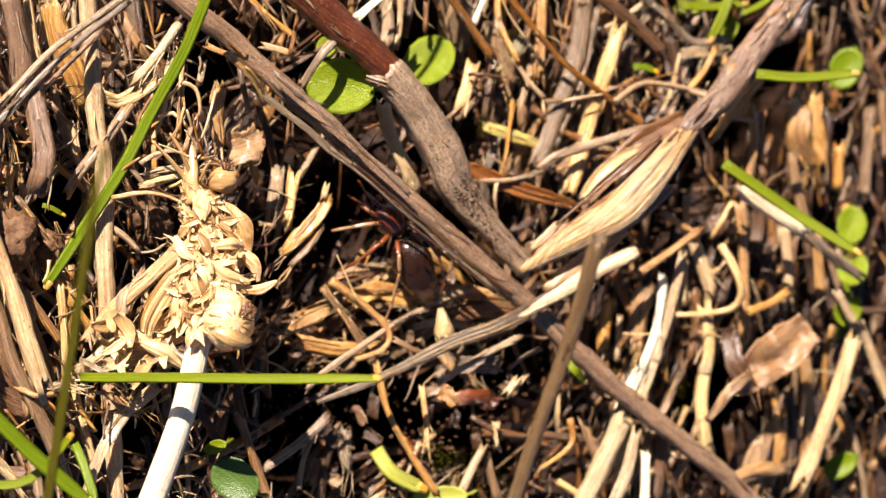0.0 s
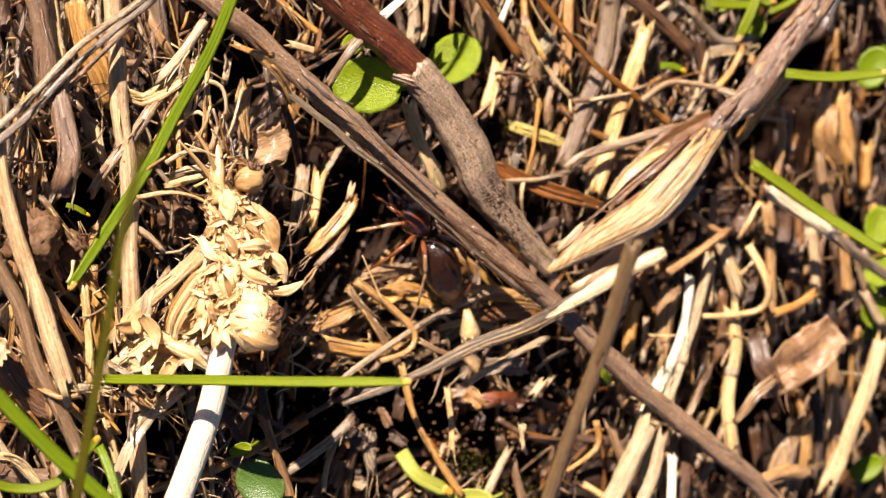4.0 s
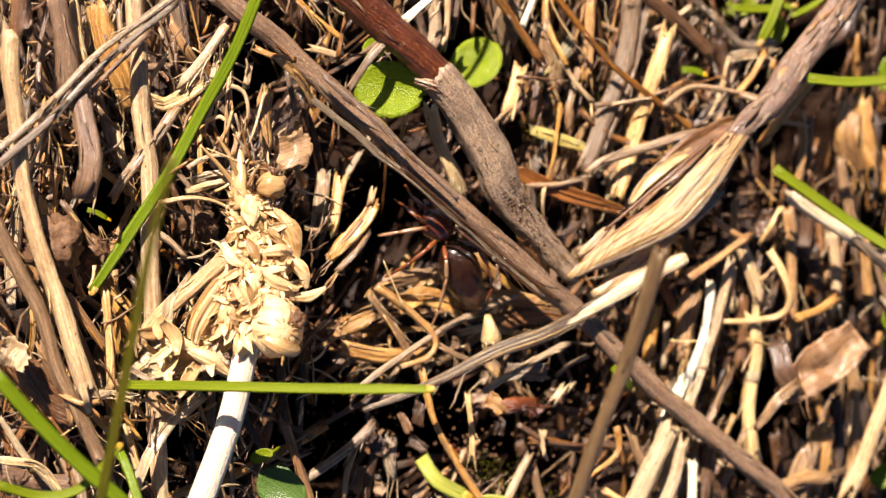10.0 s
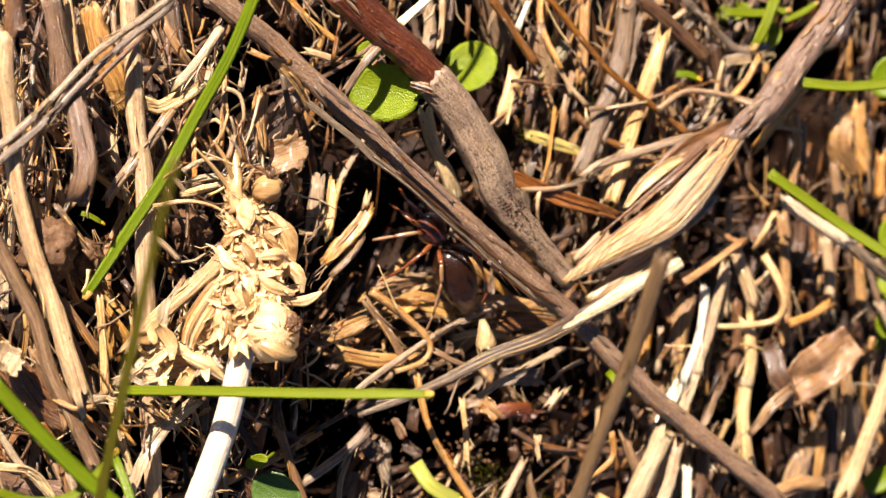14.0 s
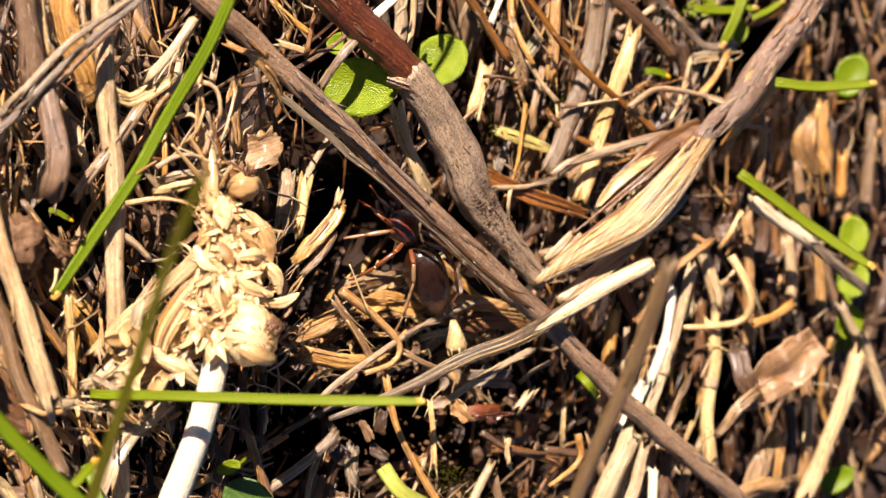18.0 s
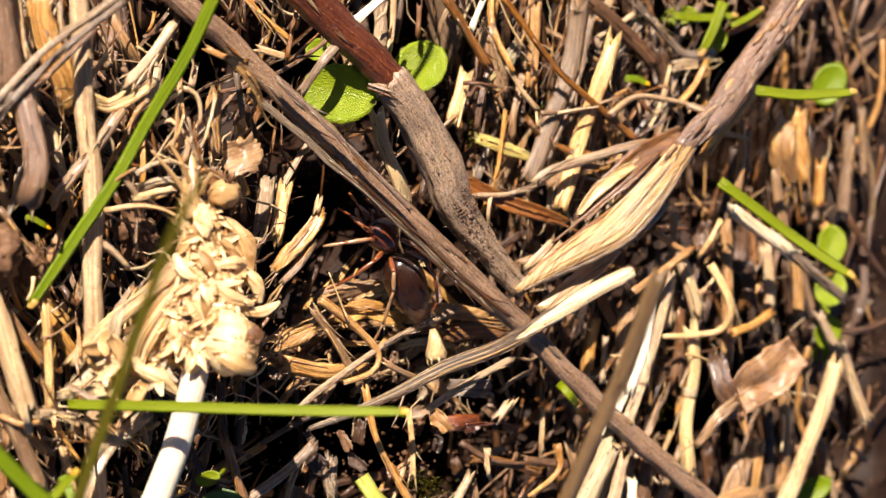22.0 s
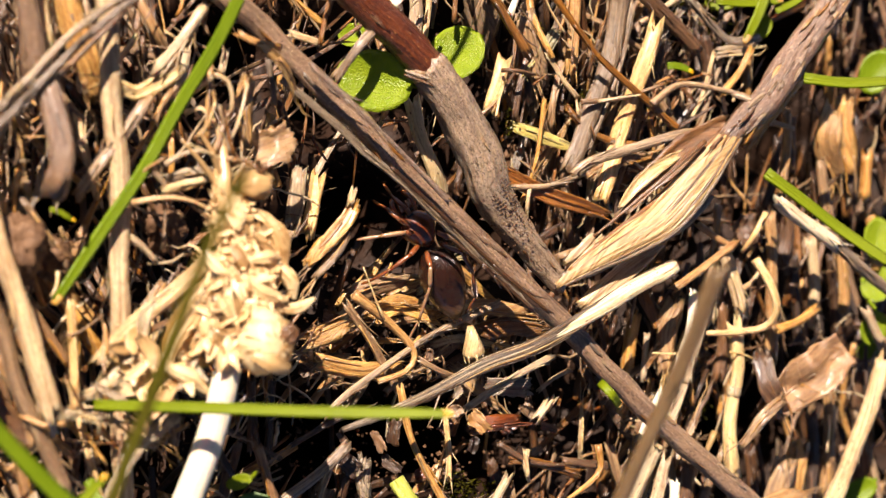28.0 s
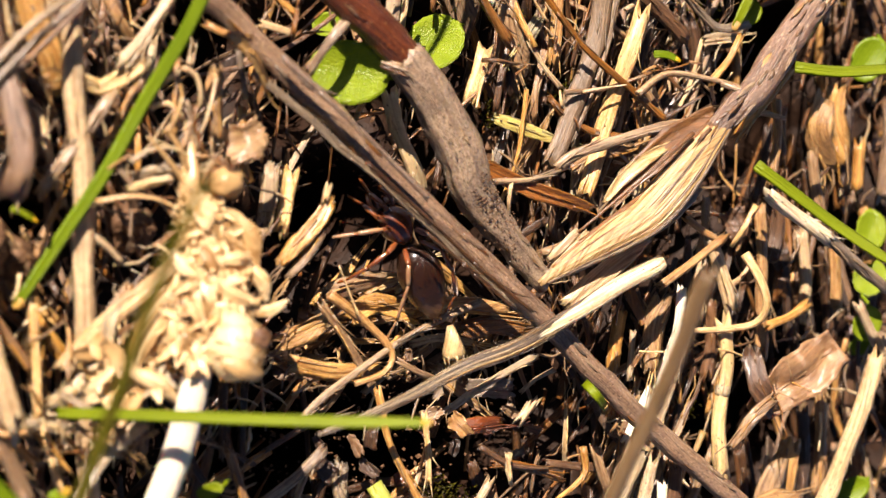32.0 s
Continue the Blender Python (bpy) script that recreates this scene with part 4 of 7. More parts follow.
    for k in range(16):
        a = Vector((-20.8 + r.uniform(-0.7, 0.9), 5.4 + r.uniform(-1.6, 1.8), 3.2))
        e = Vector((r.uniform(-2.2, 1.6), r.uniform(0.8, 3.2), r.uniform(-0.4, 1.0)))
        f = Vector((r.uniform(-1.8, 1.8), r.uniform(-1.2, 0.6), r.uniform(-0.5, 0.6)))
        thick = r.uniform(0.1, 0.24)
        part("fibre", loft(spline([a, a + e * 0.5 + f * 0.4, a + e + f], 0.3), ring(6, 0.6, 0.15, k), lambda s: thick * (1.1 - 0.7 * s), ("tan", "papertan", "pale", "brown")[k % 4], "fibre", origin=base, wobble=0.3, seed=k), ob)
    husk = part("husk_ball", blob("husk_ball", (1.95, 2.25, 1.9), 9, "paper", 0.16), ob, "smooth rounded papery husk", at=ball - base)
    for k in range(11):
        a = 0.57 * k
        x = Vector((math.cos(a), math.sin(a), 0))
        ln = [x * 0.5 + zup * 1.85, x * 1.25 + zup * 1.5, x * 1.85 + zup * 0.7]
        part("rib", loft(spline(ln, 0.3), ring(5, 0.5), lambda s: 0.07, "papertan", "rib", origin=Vector((0, 0, 0)), seed=k), husk)
    part("scar", blob("scar", (0.5, 0.62, 0.3), 4, "brown", 0.5), husk, "brown torn opening", at=Vector((1.05, 0.75, 1.72)))
    part("flap", loft(spline([Vector((-1.6, -0.6, 1.5)), Vector((-0.4, -1.2, 2.1)), Vector((0.8, -1.6, 1.7)), Vector((1.5, -1.5, 1.0))], 0.25), crescent(11, 0.05, -0.4, 8), lambda s: 0.62 * math.sin(math.pi * (0.15 + 0.75 * s)) ** 0.6, "papertan", "flap", origin=Vector((0, 0, 0)), up=zup, wobble=0.1, seed=8), husk, "dull tan flap")
    line = spline([Vector(q) for q in stem], 0.7)
    part("stalk", loft(line, ring(12, 0.9, 0.03, 2), lambda s: 0.92 + 0.12 * s, "white", "stalk", origin=base, wobble=0.05, seed=8), ob, "smooth bleached white stalk")
    for k in range(26):
        a = ball + Vector((r.uniform(-8.0, -2.5), r.uniform(-3.5, 1.5), r.uniform(-5.5, -3.0)))
        e = Vector((r.uniform(-1, 1), r.uniform(-1, 1), r.uniform(-0.2, 0.4))).normalized()
        f = Vector((r.uniform(-1, 1), r.uniform(-1, 1), r.uniform(-0.2, 0.4)))
        ln = spline([a, a + e * 1.5, a + e * 2.6 + f * 0.8], 0.4)
        part("chaff", loft(ln, crescent(7, 0.08, 0.4, k), lambda s: (0.25 + 0.1 * (k % 4)) * math.sin(math.pi * (0.2 + 0.7 * s)), ("pale", "paper", "husk", "papertan")[k % 4], "chaff", origin=base, wobble=0.3, seed=k), ob)
    return ob


def seed_teeth(ob, a, b):
    """A ring of short teeth round the open end of a seed case."""
    a, b = Vector(a), Vector(b)
    d = (b - a).normalized()
    side = d.cross(UP).normalized()
    for k in range(7):
        ang = 2 * math.pi * k / 7
        out = side * math.cos(ang) + side.cross(d) * math.sin(ang)
        ln = [b + out * 0.66 - d * 0.2, b + out * 0.76 + d * 0.2, b + out * 0.68 + d * 0.5]
        part("tooth", loft(spline(ln, 0.15), ring(5), lambda s: 0.14 * (1.1 - s), "seed", "tooth", origin=a), ob)


# ---- spider ----
def spider(head, waist, tail, legs):
    """A small brown spider: head end, waist and tail points, and each leg a list of joints."""
    head, waist, tail = Vector(head), Vector(waist), Vector(tail)
    ob = tagged(new("spider"), "small reddish-brown spider with a glossy dark abdomen, in a litter hollow", "spider")
    ob.location = waist * MM

    def body(name, a, b, wide, high, mat, prof, label):
        n = 16
        ln = [a + (b - a) * (i / n) for i in range(n + 1)]
        return part(name, loft(ln, ring(18, high), lambda s: wide / 2 * prof(s), mat, name, origin=waist), ob, label)

    egg = lambda p: (lambda s: max(0.02, math.sin(math.pi * min(0.999, max(0.001, s)) ** p) ** 0.6))
    body("abdomen", waist, tail, 3.4, 0.85, "abdomen", egg(0.75), "glossy dark brown abdomen")
    d = (tail - waist).normalized()
    side = d.cross(UP).normalized()
    for x in (-0.22, 0.0, 0.22):
        spin = [tail - d * 0.25 + side * x, tail + d * 0.2 + side * x * 1.3]
        part("spinneret", loft([spin[0], (spin[0] + spin[1]) / 2, spin[1]], ring(7), lambda s: 0.15 * (1.1 - 0.5 * s), "amber", "spinneret", origin=waist), ob)
    front = body("carapace", waist + (waist - tail).normalized() * 0.1, head, 2.7, 0.7, "carapace", egg(1.15), "reddish-brown carapace")
    d = (head - waist).normalized()
    side = d.cross(UP).normalized()
    for k in range(6):
        p = head - d * 0.45 + side * (0.16 * (k % 3 - 1)) + UP * (0.62 - 0.14 * (k // 3)) + d * (0.14 * (k // 3))
        part("eye", blob("eye", (0.1, 0.1, 0.1), k, "eye", 0.0), front, at=p - waist)
    for sgn in (-1, 1):
        part("fang", loft(spline([head + side * sgn * 0.3, head + d * 0.6 + side * sgn * 0.32 - UP * 0.3, head + d * 0.8 + side * sgn * 0.2 - UP * 0.9], 0.2), ring(8), lambda s: 0.28 * (1.1 - 0.8 * s), "carapace", "fang", origin=waist), ob)
        part("palp", loft(spline([head - d * 0.3 + side * sgn * 0.6, head + d * 0.7 + side * sgn * 0.8 + UP * 0.2, head + d * 1.4 + side * sgn * 0.5 - UP * 0.4], 0.25), ring(8), lambda s: 0.17 + 0.05 * s, "leg", "palp", origin=waist), ob)
    for number, joints in enumerate(legs):
        js = [Vector(j) for j in joints]
        first = None
        for k, (a, b) in enumerate(zip(js, js[1:])):
            n = 6
            ln = [a + (b - a) * (i / n) for i in range(n + 1)]
            w = (0.22, 0.18, 0.13, 0.10, 0.07)[min(k, 4)]
            # outer segments of two legs take the paler, lit-looking colour
            me = loft(ln, ring(8), lambda s: w * (0.75 + 0.35 * math.sin(math.pi * s)) , "litleg" if number in (0, 2) and k > 0 else "leg", "leg_segment", origin=waist)
            if first is None:
                first = part("leg", me, ob)
            else:
                part("leg_segment", me, first)
    return ob


# ---- litter that lies deeper ----
def under_litter():
    """Short broken stalks, fibres and scraps in the gaps: few shapes, each piece an object of its own."""
    r = random.Random(5)
    kinds = []
    for k in range(26):
        # mostly dark colours, chosen to deepen the shade in the gaps
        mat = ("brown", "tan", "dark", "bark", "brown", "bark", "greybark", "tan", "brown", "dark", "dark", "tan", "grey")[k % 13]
        ln = r.uniform(5, 16)
        bend = r.uniform(-0.12, 0.12) * ln
        line = spline([Vector((-ln / 2, 0, 0)), Vector((-ln / 6, bend, 0.2)), Vector((ln / 6, bend * 0.7, 0.1)), Vector((ln / 2, -bend * 0.4, 0))], 1.2)
        w = r.uniform(0.12, 0.42)
        if k % 3 == 0:
            me = loft(line, crescent(5, 0.12, r.uniform(-0.5, 0.5), k), lambda s: 1.2 * w * (0.6 + 0.4 * math.sin(math.pi * s)), mat, "broken_stalk", origin=Vector((0, 0, 0)), up=Vector((0, 0, 1)), twist=0.6, wobble=0.35, seed=k)
        else:
            me = loft(line, ring(7, 0.8, 0.12, k), lambda s: w * (0.8 + 0.2 * math.sin(math.pi * s)), mat, "broken_stalk", origin=Vector((0, 0, 0)), up=Vector((0, 0, 1)), wobble=0.25, seed=k)
        kinds.append((me, mat))
    joined = {}
    placed = 0
    for k in range(1500):
        x, y = r.uniform(-46, 52), r.uniform(-34, 36)
        near_hole = math.hypot((x - HOLE[0]) / 11, (y - HOLE[1]) / 9)
        pit = min(math.hypot(x - px, y - py) / pr for px, py, pr in PITS)
        if pit < 1.1 or near_hole < 1 and r.random() < 0.85:
            continue
        me, mat = r.choice(kinds)
        # the lowest pieces get only dark colours: shade painted into the litter
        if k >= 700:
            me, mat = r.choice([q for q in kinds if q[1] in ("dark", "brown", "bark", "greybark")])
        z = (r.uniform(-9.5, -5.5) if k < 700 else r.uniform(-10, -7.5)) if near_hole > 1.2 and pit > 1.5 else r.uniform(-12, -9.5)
        bias = 82 if x > 4 else (100 if x < -18 else 60)
        turn = r.gauss(bias, 24) if r.random() < 0.75 else r.uniform(0, 180)
        m = pose(x * MM, y * MM, z * MM, r.uniform(0, 360), r.gauss(0, 9), turn)
        if placed < 200 and z > -7.5 and abs(x) < 38 and abs(y) < 24:
            placed += 1
            ob = new("broken_stalk", me)
            ob.matrix_basis = m
            tagged(ob, SPEAK.get(mat, "pale ribbed") + " broken dry stalk deep in the litter", "dry stalk", "broken stalks deep in the litter")
        else:
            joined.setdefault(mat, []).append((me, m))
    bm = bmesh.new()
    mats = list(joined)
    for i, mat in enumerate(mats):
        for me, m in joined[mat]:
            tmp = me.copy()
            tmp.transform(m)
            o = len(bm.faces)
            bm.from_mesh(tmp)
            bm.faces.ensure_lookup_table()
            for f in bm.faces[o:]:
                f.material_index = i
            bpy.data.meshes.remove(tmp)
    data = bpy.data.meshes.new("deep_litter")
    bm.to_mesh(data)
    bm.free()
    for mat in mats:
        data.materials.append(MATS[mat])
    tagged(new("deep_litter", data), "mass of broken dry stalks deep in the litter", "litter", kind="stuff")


def fine_chaff():
    """Thin torn fibres and slivers lying everywhere between the stalks, past counting."""
    r = random.Random(61)
    for mat, n in (("pale", 440), ("tan", 480), ("brown", 440)):
        verts, faces, uvs = [], [], []
        for _ in range(n):
            x, y = r.uniform(-41, 46), r.uniform(-26, 24)
            hollow = math.hypot((x - HOLE[0]) / 11, (y - HOLE[1]) / 9) < 1
            pit = min(math.hypot(x - px, y - py) / pr for px, py, pr in PITS) < 1.0
            if pit or hollow and r.random() < 0.7:
                continue
            z = r.uniform(-9.0, -6.5) if hollow else (r.uniform(-7.5, -4.2) if x > -12 else r.uniform(-5.0, -1.2))
            turn = math.radians(r.gauss(82 if x > 4 else (105 if x < -18 else 60), 28) if r.random() < 0.7 else r.uniform(0, 180))
            long = r.uniform(1.4, 5.0)
            d = Vector((math.cos(turn), math.sin(turn), r.gauss(0, 0.16))).normalized()
            side = d.cross(UP).normalized()
            top = side.cross(d)
            bow, lift = r.gauss(0, 0.12) * long, abs(r.gauss(0, 0.06)) * long
            w, h = r.uniform(0.05, 0.15), r.uniform(0.03, 0.08)
            off = r.uniform(0, 40)
            o = len(verts)
            steps = 6
            for i in range(steps + 1):
                u = i / steps
                q = Vector((x, y, z)) + d * (long * (u - 0.5)) + side * (bow * math.sin(math.pi * u) + 0.1 * r.uniform(-1, 1)) + top * (lift * u * u)
                f = (1 - 0.8 * abs(2 * u - 0.9) ** 3) if i < steps else 0.15
                for a, b in ((1, 0), (0, 1), (-1, 0), (0, -1)):
                    verts.append((q + side * (a * w * f) + top * (b * h * f)) * MM)
                    uvs.append((off + long * u, off + (a + b) * w))
            for i in range(steps):
                for j in range(4):
                    k = (j + 1) % 4
                    faces.append((o + 4 * i + j, o + 4 * i + k, o + 4 * i + 4 + k, o + 4 * i + 4 + j))
            faces += [(o + 3, o + 2, o + 1, o), (o + 4 * steps, o + 4 * steps + 1, o + 4 * steps + 2, o + 4 * steps + 3)]
        tagged(new("chaff", mesh_of("chaff", verts, faces, uvs, mat)), SPEAK[mat] + " torn fibres and slivers strewn over the litter", "chaff", kind="stuff")


def crumbs():
    """Soil crumbs and chaff, past counting."""
    r = random.Random(9)
    verts, faces, uvs = [], [], []
    for k in range(7000):
        x, y = r.uniform(-48, 54), r.uniform(-36, 38)
        pit = min(math.hypot(x - px, y - py) / pr for px, py, pr in PITS)
        if pit < 1.0:
            continue
        z = r.uniform(-10.5, -7.5) - 15 * math.exp(-pit * pit)
        a, b, c = r.uniform(0.1, 0.5), r.uniform(0.06, 0.22), r.uniform(0.05, 0.2)
        m = Euler((r.uniform(0, 6), r.uniform(0, 6), r.uniform(0, 6))).to_matrix()
        o = len(verts)
        for v in ((1, 0, 0), (-1, 0, 0), (0, 1, 0), (0, -1, 0), (0, 0, 1), (0, 0, -1)):
            p = m @ Vector((v[0] * a, v[1] * b, v[2] * c)) * r.uniform(0.7, 1.2) + Vector((x, y, z))
            verts.append(p * MM)
            uvs.append((p.x, p.y))
        faces += [(o + i, o + j, o + l) for i, j, l in ((0, 2, 4), (2, 1, 4), (1, 3, 4), (3, 0, 4), (2, 0, 5), (1, 2, 5), (3, 1, 5), (0, 3, 5))]
    tagged(new("soil_crumbs", mesh_of("soil_crumbs", verts, faces, uvs, "clod", False)), "loose soil crumbs and chaff", "soil crumbs", kind="stuff")


# ---- the things ----
stalk("pale", 1.76, (-37.7, 16, 2), (-37.7, 13.1, 2), (-37.1, 8.6, 1), (-36.8, 5.3, 1), (-35.9, 1.5, 1), (-34.7, -2.3, 1), (-33.4, -6.5, 1), (-31.9, -11, 1))
stalk("brown", 2.07, (-37, 19.7, 2), (-37, 15.5, 2))
stalk("bark", 1.95, (-33.9, 18.8, 0), (-33.5, 15.4, 0), (-33.1, 12.1, 0))
stalk("bark", 2.09, (-32.6, 12, 1), (-32.3, 9.4, 2), (-32.1, 6.5, 3), (-32.6, 4.6, 3))
stalk("pale", 0.85, (-32.6, 18.9, -1), (-32.2, 16.4, -1), (-31.8, 13.8, -1))
ribbon("tan", 1.82, (-30.7, 18.7, -2), (-29.8, 15.7, -2), (-28.9, 13.1, -2), (-28.1, 10.8, -3))
stalk("stalk", 0.66, (-25.2, 19.3, 2), (-31, 14.8, 2), (-35.6, 10, 2), (-38.9, 7.2, 2))
stalk("greybark", 0.75, (-25.4, 18.5, 2), (-30.8, 13.9, 2), (-35.3, 9.2, 2), (-38.9, 6.1, 2))
stalk("bark", 0.51, (-26.9, 16.5, 0), (-30.2, 13.2, 0), (-32.8, 10.6, 0))
stalk("pale", 1.35, (-27.9, 19.5, -1), (-27.6, 14.8, -1), (-27.4, 9.9, -1), (-26.8, 5.7, -1), (-26.8, 0.5, -1), (-26.7, -3.8, -1), (-26.4, -9.1, -2), (-26.2, -14.4, -2), (-25.9, -20.6, -2))
stalk("pale", 0.88, (-20.6, 17.3, -1), (-22.4, 14.7, -1), (-24.2, 12.6, -1))
ribbon("pale", 1.13, (-22.5, 12.8, -1), (-23.9, 11.9, -1), (-25.6, 11.1, -1), (-27.4, 11.8, -1))
stalk("grey", 0.95, (-24.8, 10.6, -1), (-26.8, 7.9, -1), (-28.7, 5.5, -1), (-29.4, 4, -2))
thread("tan", 0.31, (-23, 11.6, 0), (-23.9, 9.9, -1), (-24.1, 9, -1))
thread("tan", 0.39, (-30.7, 10.9, -2), (-29.6, 9.7, -2), (-28.9, 9.2, -2))
stalk("pale", 0.58, (-18.2, 14.4, -3), (-18.6, 12.6, -3))
stalk("grey", 0.45, (-15.8, 13.9, -1), (-15.4, 12, -1), (-14.8, 10.7, -2))
stalk("tan", 0.48, (-20.9, 14.4, 1), (-21.4, 11.7, 2), (-21.6, 7.9, 2))
thread("pale", 0.34, (-21.5, 12.3, 3), (-20.5, 11.9, 3), (-20.1, 10.4, 3), (-20.2, 8.5, 2))
thread("pale", 0.34, (-23.3, 10.3, 1), (-22.3, 11.3, 2), (-21.6, 12.1, 3))
thread("pale", 0.35, (-22.8, 9.7, 1), (-22, 10, 2), (-21, 9.1, 2), (-20.3, 7.9, 2))
thread("tan", 0.39, (-19.8, 10.5, 2), (-19, 9.4, 2), (-18.8, 7.9, 2))
thread("pale", 0.39, (-24.6, 6.1, 2), (-23.5, 6.8, 2), (-22, 7.1, 2), (-20.7, 6.8, 2))
thread("pale", 0.39, (-26.6, 3.5, 1), (-24.4, 3.9, 2), (-22.5, 3.6, 2), (-21.1, 2.9, 2))
thread("tan", 0.30, (-26.4, 4.8, 0), (-25.7, 5.7, 1), (-24.6, 6.6, 2))
thread("pale", 0.43, (-25.3, 6.1, 1), (-24, 4.4, 1), (-23.3, 3.8, 1))
ribbon("tan", 1.15, (-17.7, 12.4, 0), (-18.1, 10.2, 0), (-17.7, 7.7, 0))
flake("tan", (-15.8, 7.5, 0), 3.1, 2.7, 0.3)
flake("brown", (-18.4, 5.7, 1), 1.7, 2.0, 1.0)
stalk("tan", 0.54, (-14.8, 20.3, -3), (-12.7, 18.3, -3), (-10.5, 16.7, -3))
stalk("brown", 0.45, (-10.3, 19.4, -2), (-10.8, 17.1, -2), (-11.2, 15.1, -2))
stalk("pale", 0.73, (-13.2, 15.9, -3), (-10.7, 15.3, -3))
stalk("grey", 0.80, (-11, 12.3, 0), (-9.8, 14.5, 1), (-8.3, 16.2, 1))
stalk("white", 0.83, (-5.7, 18.1, -2), (-3.4, 20, -2), (-2.3, 21.1, -2))
stalk("pale", 1.14, (-1.6, 21.1, -6), (-1.2, 18.7, -6), (-1.5, 16.3, -6))
stalk("pale", 0.57, (-0.1, 21.1, -6), (-0.1, 18.8, -6), (-0.5, 16.4, -6))
stalk("brown", 0.57, (2.3, 20.3, -6), (2.2, 17.9, -6))
stalk("spotted", 1.41, (-2.5, 11.3, -4), (-1.7, 8.7, -4), (-0.6, 6.4, -4), (0.6, 3.8, -5))
twig("twig", 1.72, (-21.8, 19.7, 0), (-17.3, 16.4, 0), (-13.2, 12.9, 0), (-9, 9.3, 0), (-3.7, 4.8, 0), (0.8, 1.1, 0), (5.5, -2.7, -0.5), (9.4, -5.7, -1), (12.1, -8.1, -1), (15.2, -10.9, -1), (19.5, -14.6, -1), (25.1, -18.8, -1), (31.9, -24.3, -1))
ribbon("grey", 0.55, (-15.2, 12.3, 0.3), (-12.5, 10.3, 0.4), (-10.1, 8.6, 0.5), (-7.8, 6.7, 0.5), (-5.5, 4.9, 0.5), (-2.7, 2.6, 0.4), (1.7, -1.0, 0.2), (5.8, -4.3, 0))
stalk("tan", 0.52, (-19, 15.4, 1), (-17.8, 14.8, 1.5), (-15.9, 14.5, 1.5))
twig("redtwig", 2.79, (-11.6, 20.4, 1), (-7.8, 17, 1), (-4.5, 14.3, 1), (-3.3, 13.1, 1))
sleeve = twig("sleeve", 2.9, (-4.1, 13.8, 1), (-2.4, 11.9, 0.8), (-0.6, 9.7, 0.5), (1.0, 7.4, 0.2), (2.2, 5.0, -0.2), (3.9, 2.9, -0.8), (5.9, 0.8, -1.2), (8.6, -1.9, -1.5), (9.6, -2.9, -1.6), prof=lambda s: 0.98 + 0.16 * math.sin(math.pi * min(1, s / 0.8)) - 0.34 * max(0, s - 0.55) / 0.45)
dirt_r = random.Random(31)
sleeve_line = spline([(-4.1, 13.8, 1), (-2.4, 11.9, 0.8), (-0.6, 9.7, 0.5), (1.0, 7.4, 0.2), (2.2, 5.0, -0.2), (3.9, 2.9, -0.8), (5.9, 0.8, -1.2), (8.6, -1.9, -1.5)], 0.3)


def on_sleeve(n, first, last, lean, spread):
    for _ in range(n):
        i = int(len(sleeve_line) * min(0.97, max(0.02, dirt_r.gauss((first + last) / 2, (last - first) / 3))))
        d = (sleeve_line[min(i + 1, len(sleeve_line) - 1)] - sleeve_line[i - 1]).normalized()
        side = d.cross(UP).normalized()
        a = dirt_r.gauss(lean, spread)
        yield sleeve_line[i] - sleeve_line[0] + (side * math.sin(a) + side.cross(d) * (0.85 * math.cos(a))) * 1.5, dirt_r.uniform(0.05, 0.13)


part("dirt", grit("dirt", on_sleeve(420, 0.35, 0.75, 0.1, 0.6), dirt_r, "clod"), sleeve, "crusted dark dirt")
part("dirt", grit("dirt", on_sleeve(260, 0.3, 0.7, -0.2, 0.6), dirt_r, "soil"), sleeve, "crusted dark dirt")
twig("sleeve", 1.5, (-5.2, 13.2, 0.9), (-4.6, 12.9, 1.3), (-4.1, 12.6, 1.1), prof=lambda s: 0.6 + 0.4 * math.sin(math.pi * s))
ribbon("greybark", 3.02, (5, 21.9, -7), (5.8, 18.6, -8), (6.1, 15.8, -9))
stalk("brown", 0.95, (3, 20.9, -3), (4.9, 18.2, -3), (7.1, 15.4, -3))
stalk("white", 0.57, (6.4, 20.5, -3), (5.4, 18.2, -3))
ribbon("tan", 1.74, (8.1, 18.3, -5), (8.8, 15.8, -5), (9.5, 13.4, -5))
stalk("pale", 0.53, (9.5, 15.5, -4), (10.9, 13.6, -4), (12.4, 12.1, -4))
stalk("pale", 1.20, (4.9, 10.9, -5), (5.5, 12.9, -5), (6, 14.6, -5))
ribbon("yellow", 0.97, (7.1, 9.7, -5), (10, 8.7, -5), (12.9, 8.1, -5))
ribbon("yellow", 1.06, (10.8, 17.3, -5), (9.9, 16.1, -5), (9.1, 15.1, -5))
stalk("brown", 0.68, (7.7, 21, -2), (11.8, 16.6, -2), (15.2, 13.7, -2), (20.1, 10.8, -3), (21.6, 9.8, -3))
stalk("tan", 1.07, (12.8, 21, -5), (12.6, 17.6, -5), (12.3, 14.1, -5))
stalk("greybark", 1.94, (16.4, 21, -4), (15.6, 16.2, -4), (13.6, 10.8, -4), (11.5, 6.2, -4))
stalk("grey", 0.68, (17.7, 20.1, -4), (16.2, 14.2, -4), (13.3, 7.8, -4))
stalk("pale", 1.56, (19.2, 18.3, -3), (17.5, 13.9, -3), (16.5, 9.4, -4), (14.7, 4.2, -4))
stalk("brown", 1.38, (17.4, 21.6, -4), (21.2, 18.8, -4), (24.2, 16.3, -4))
stalk("grey", 0.80, (22.1, 21.5, -4), (25.5, 18.6, -4), (27.5, 17.3, -4), (29.9, 17.7, -4))
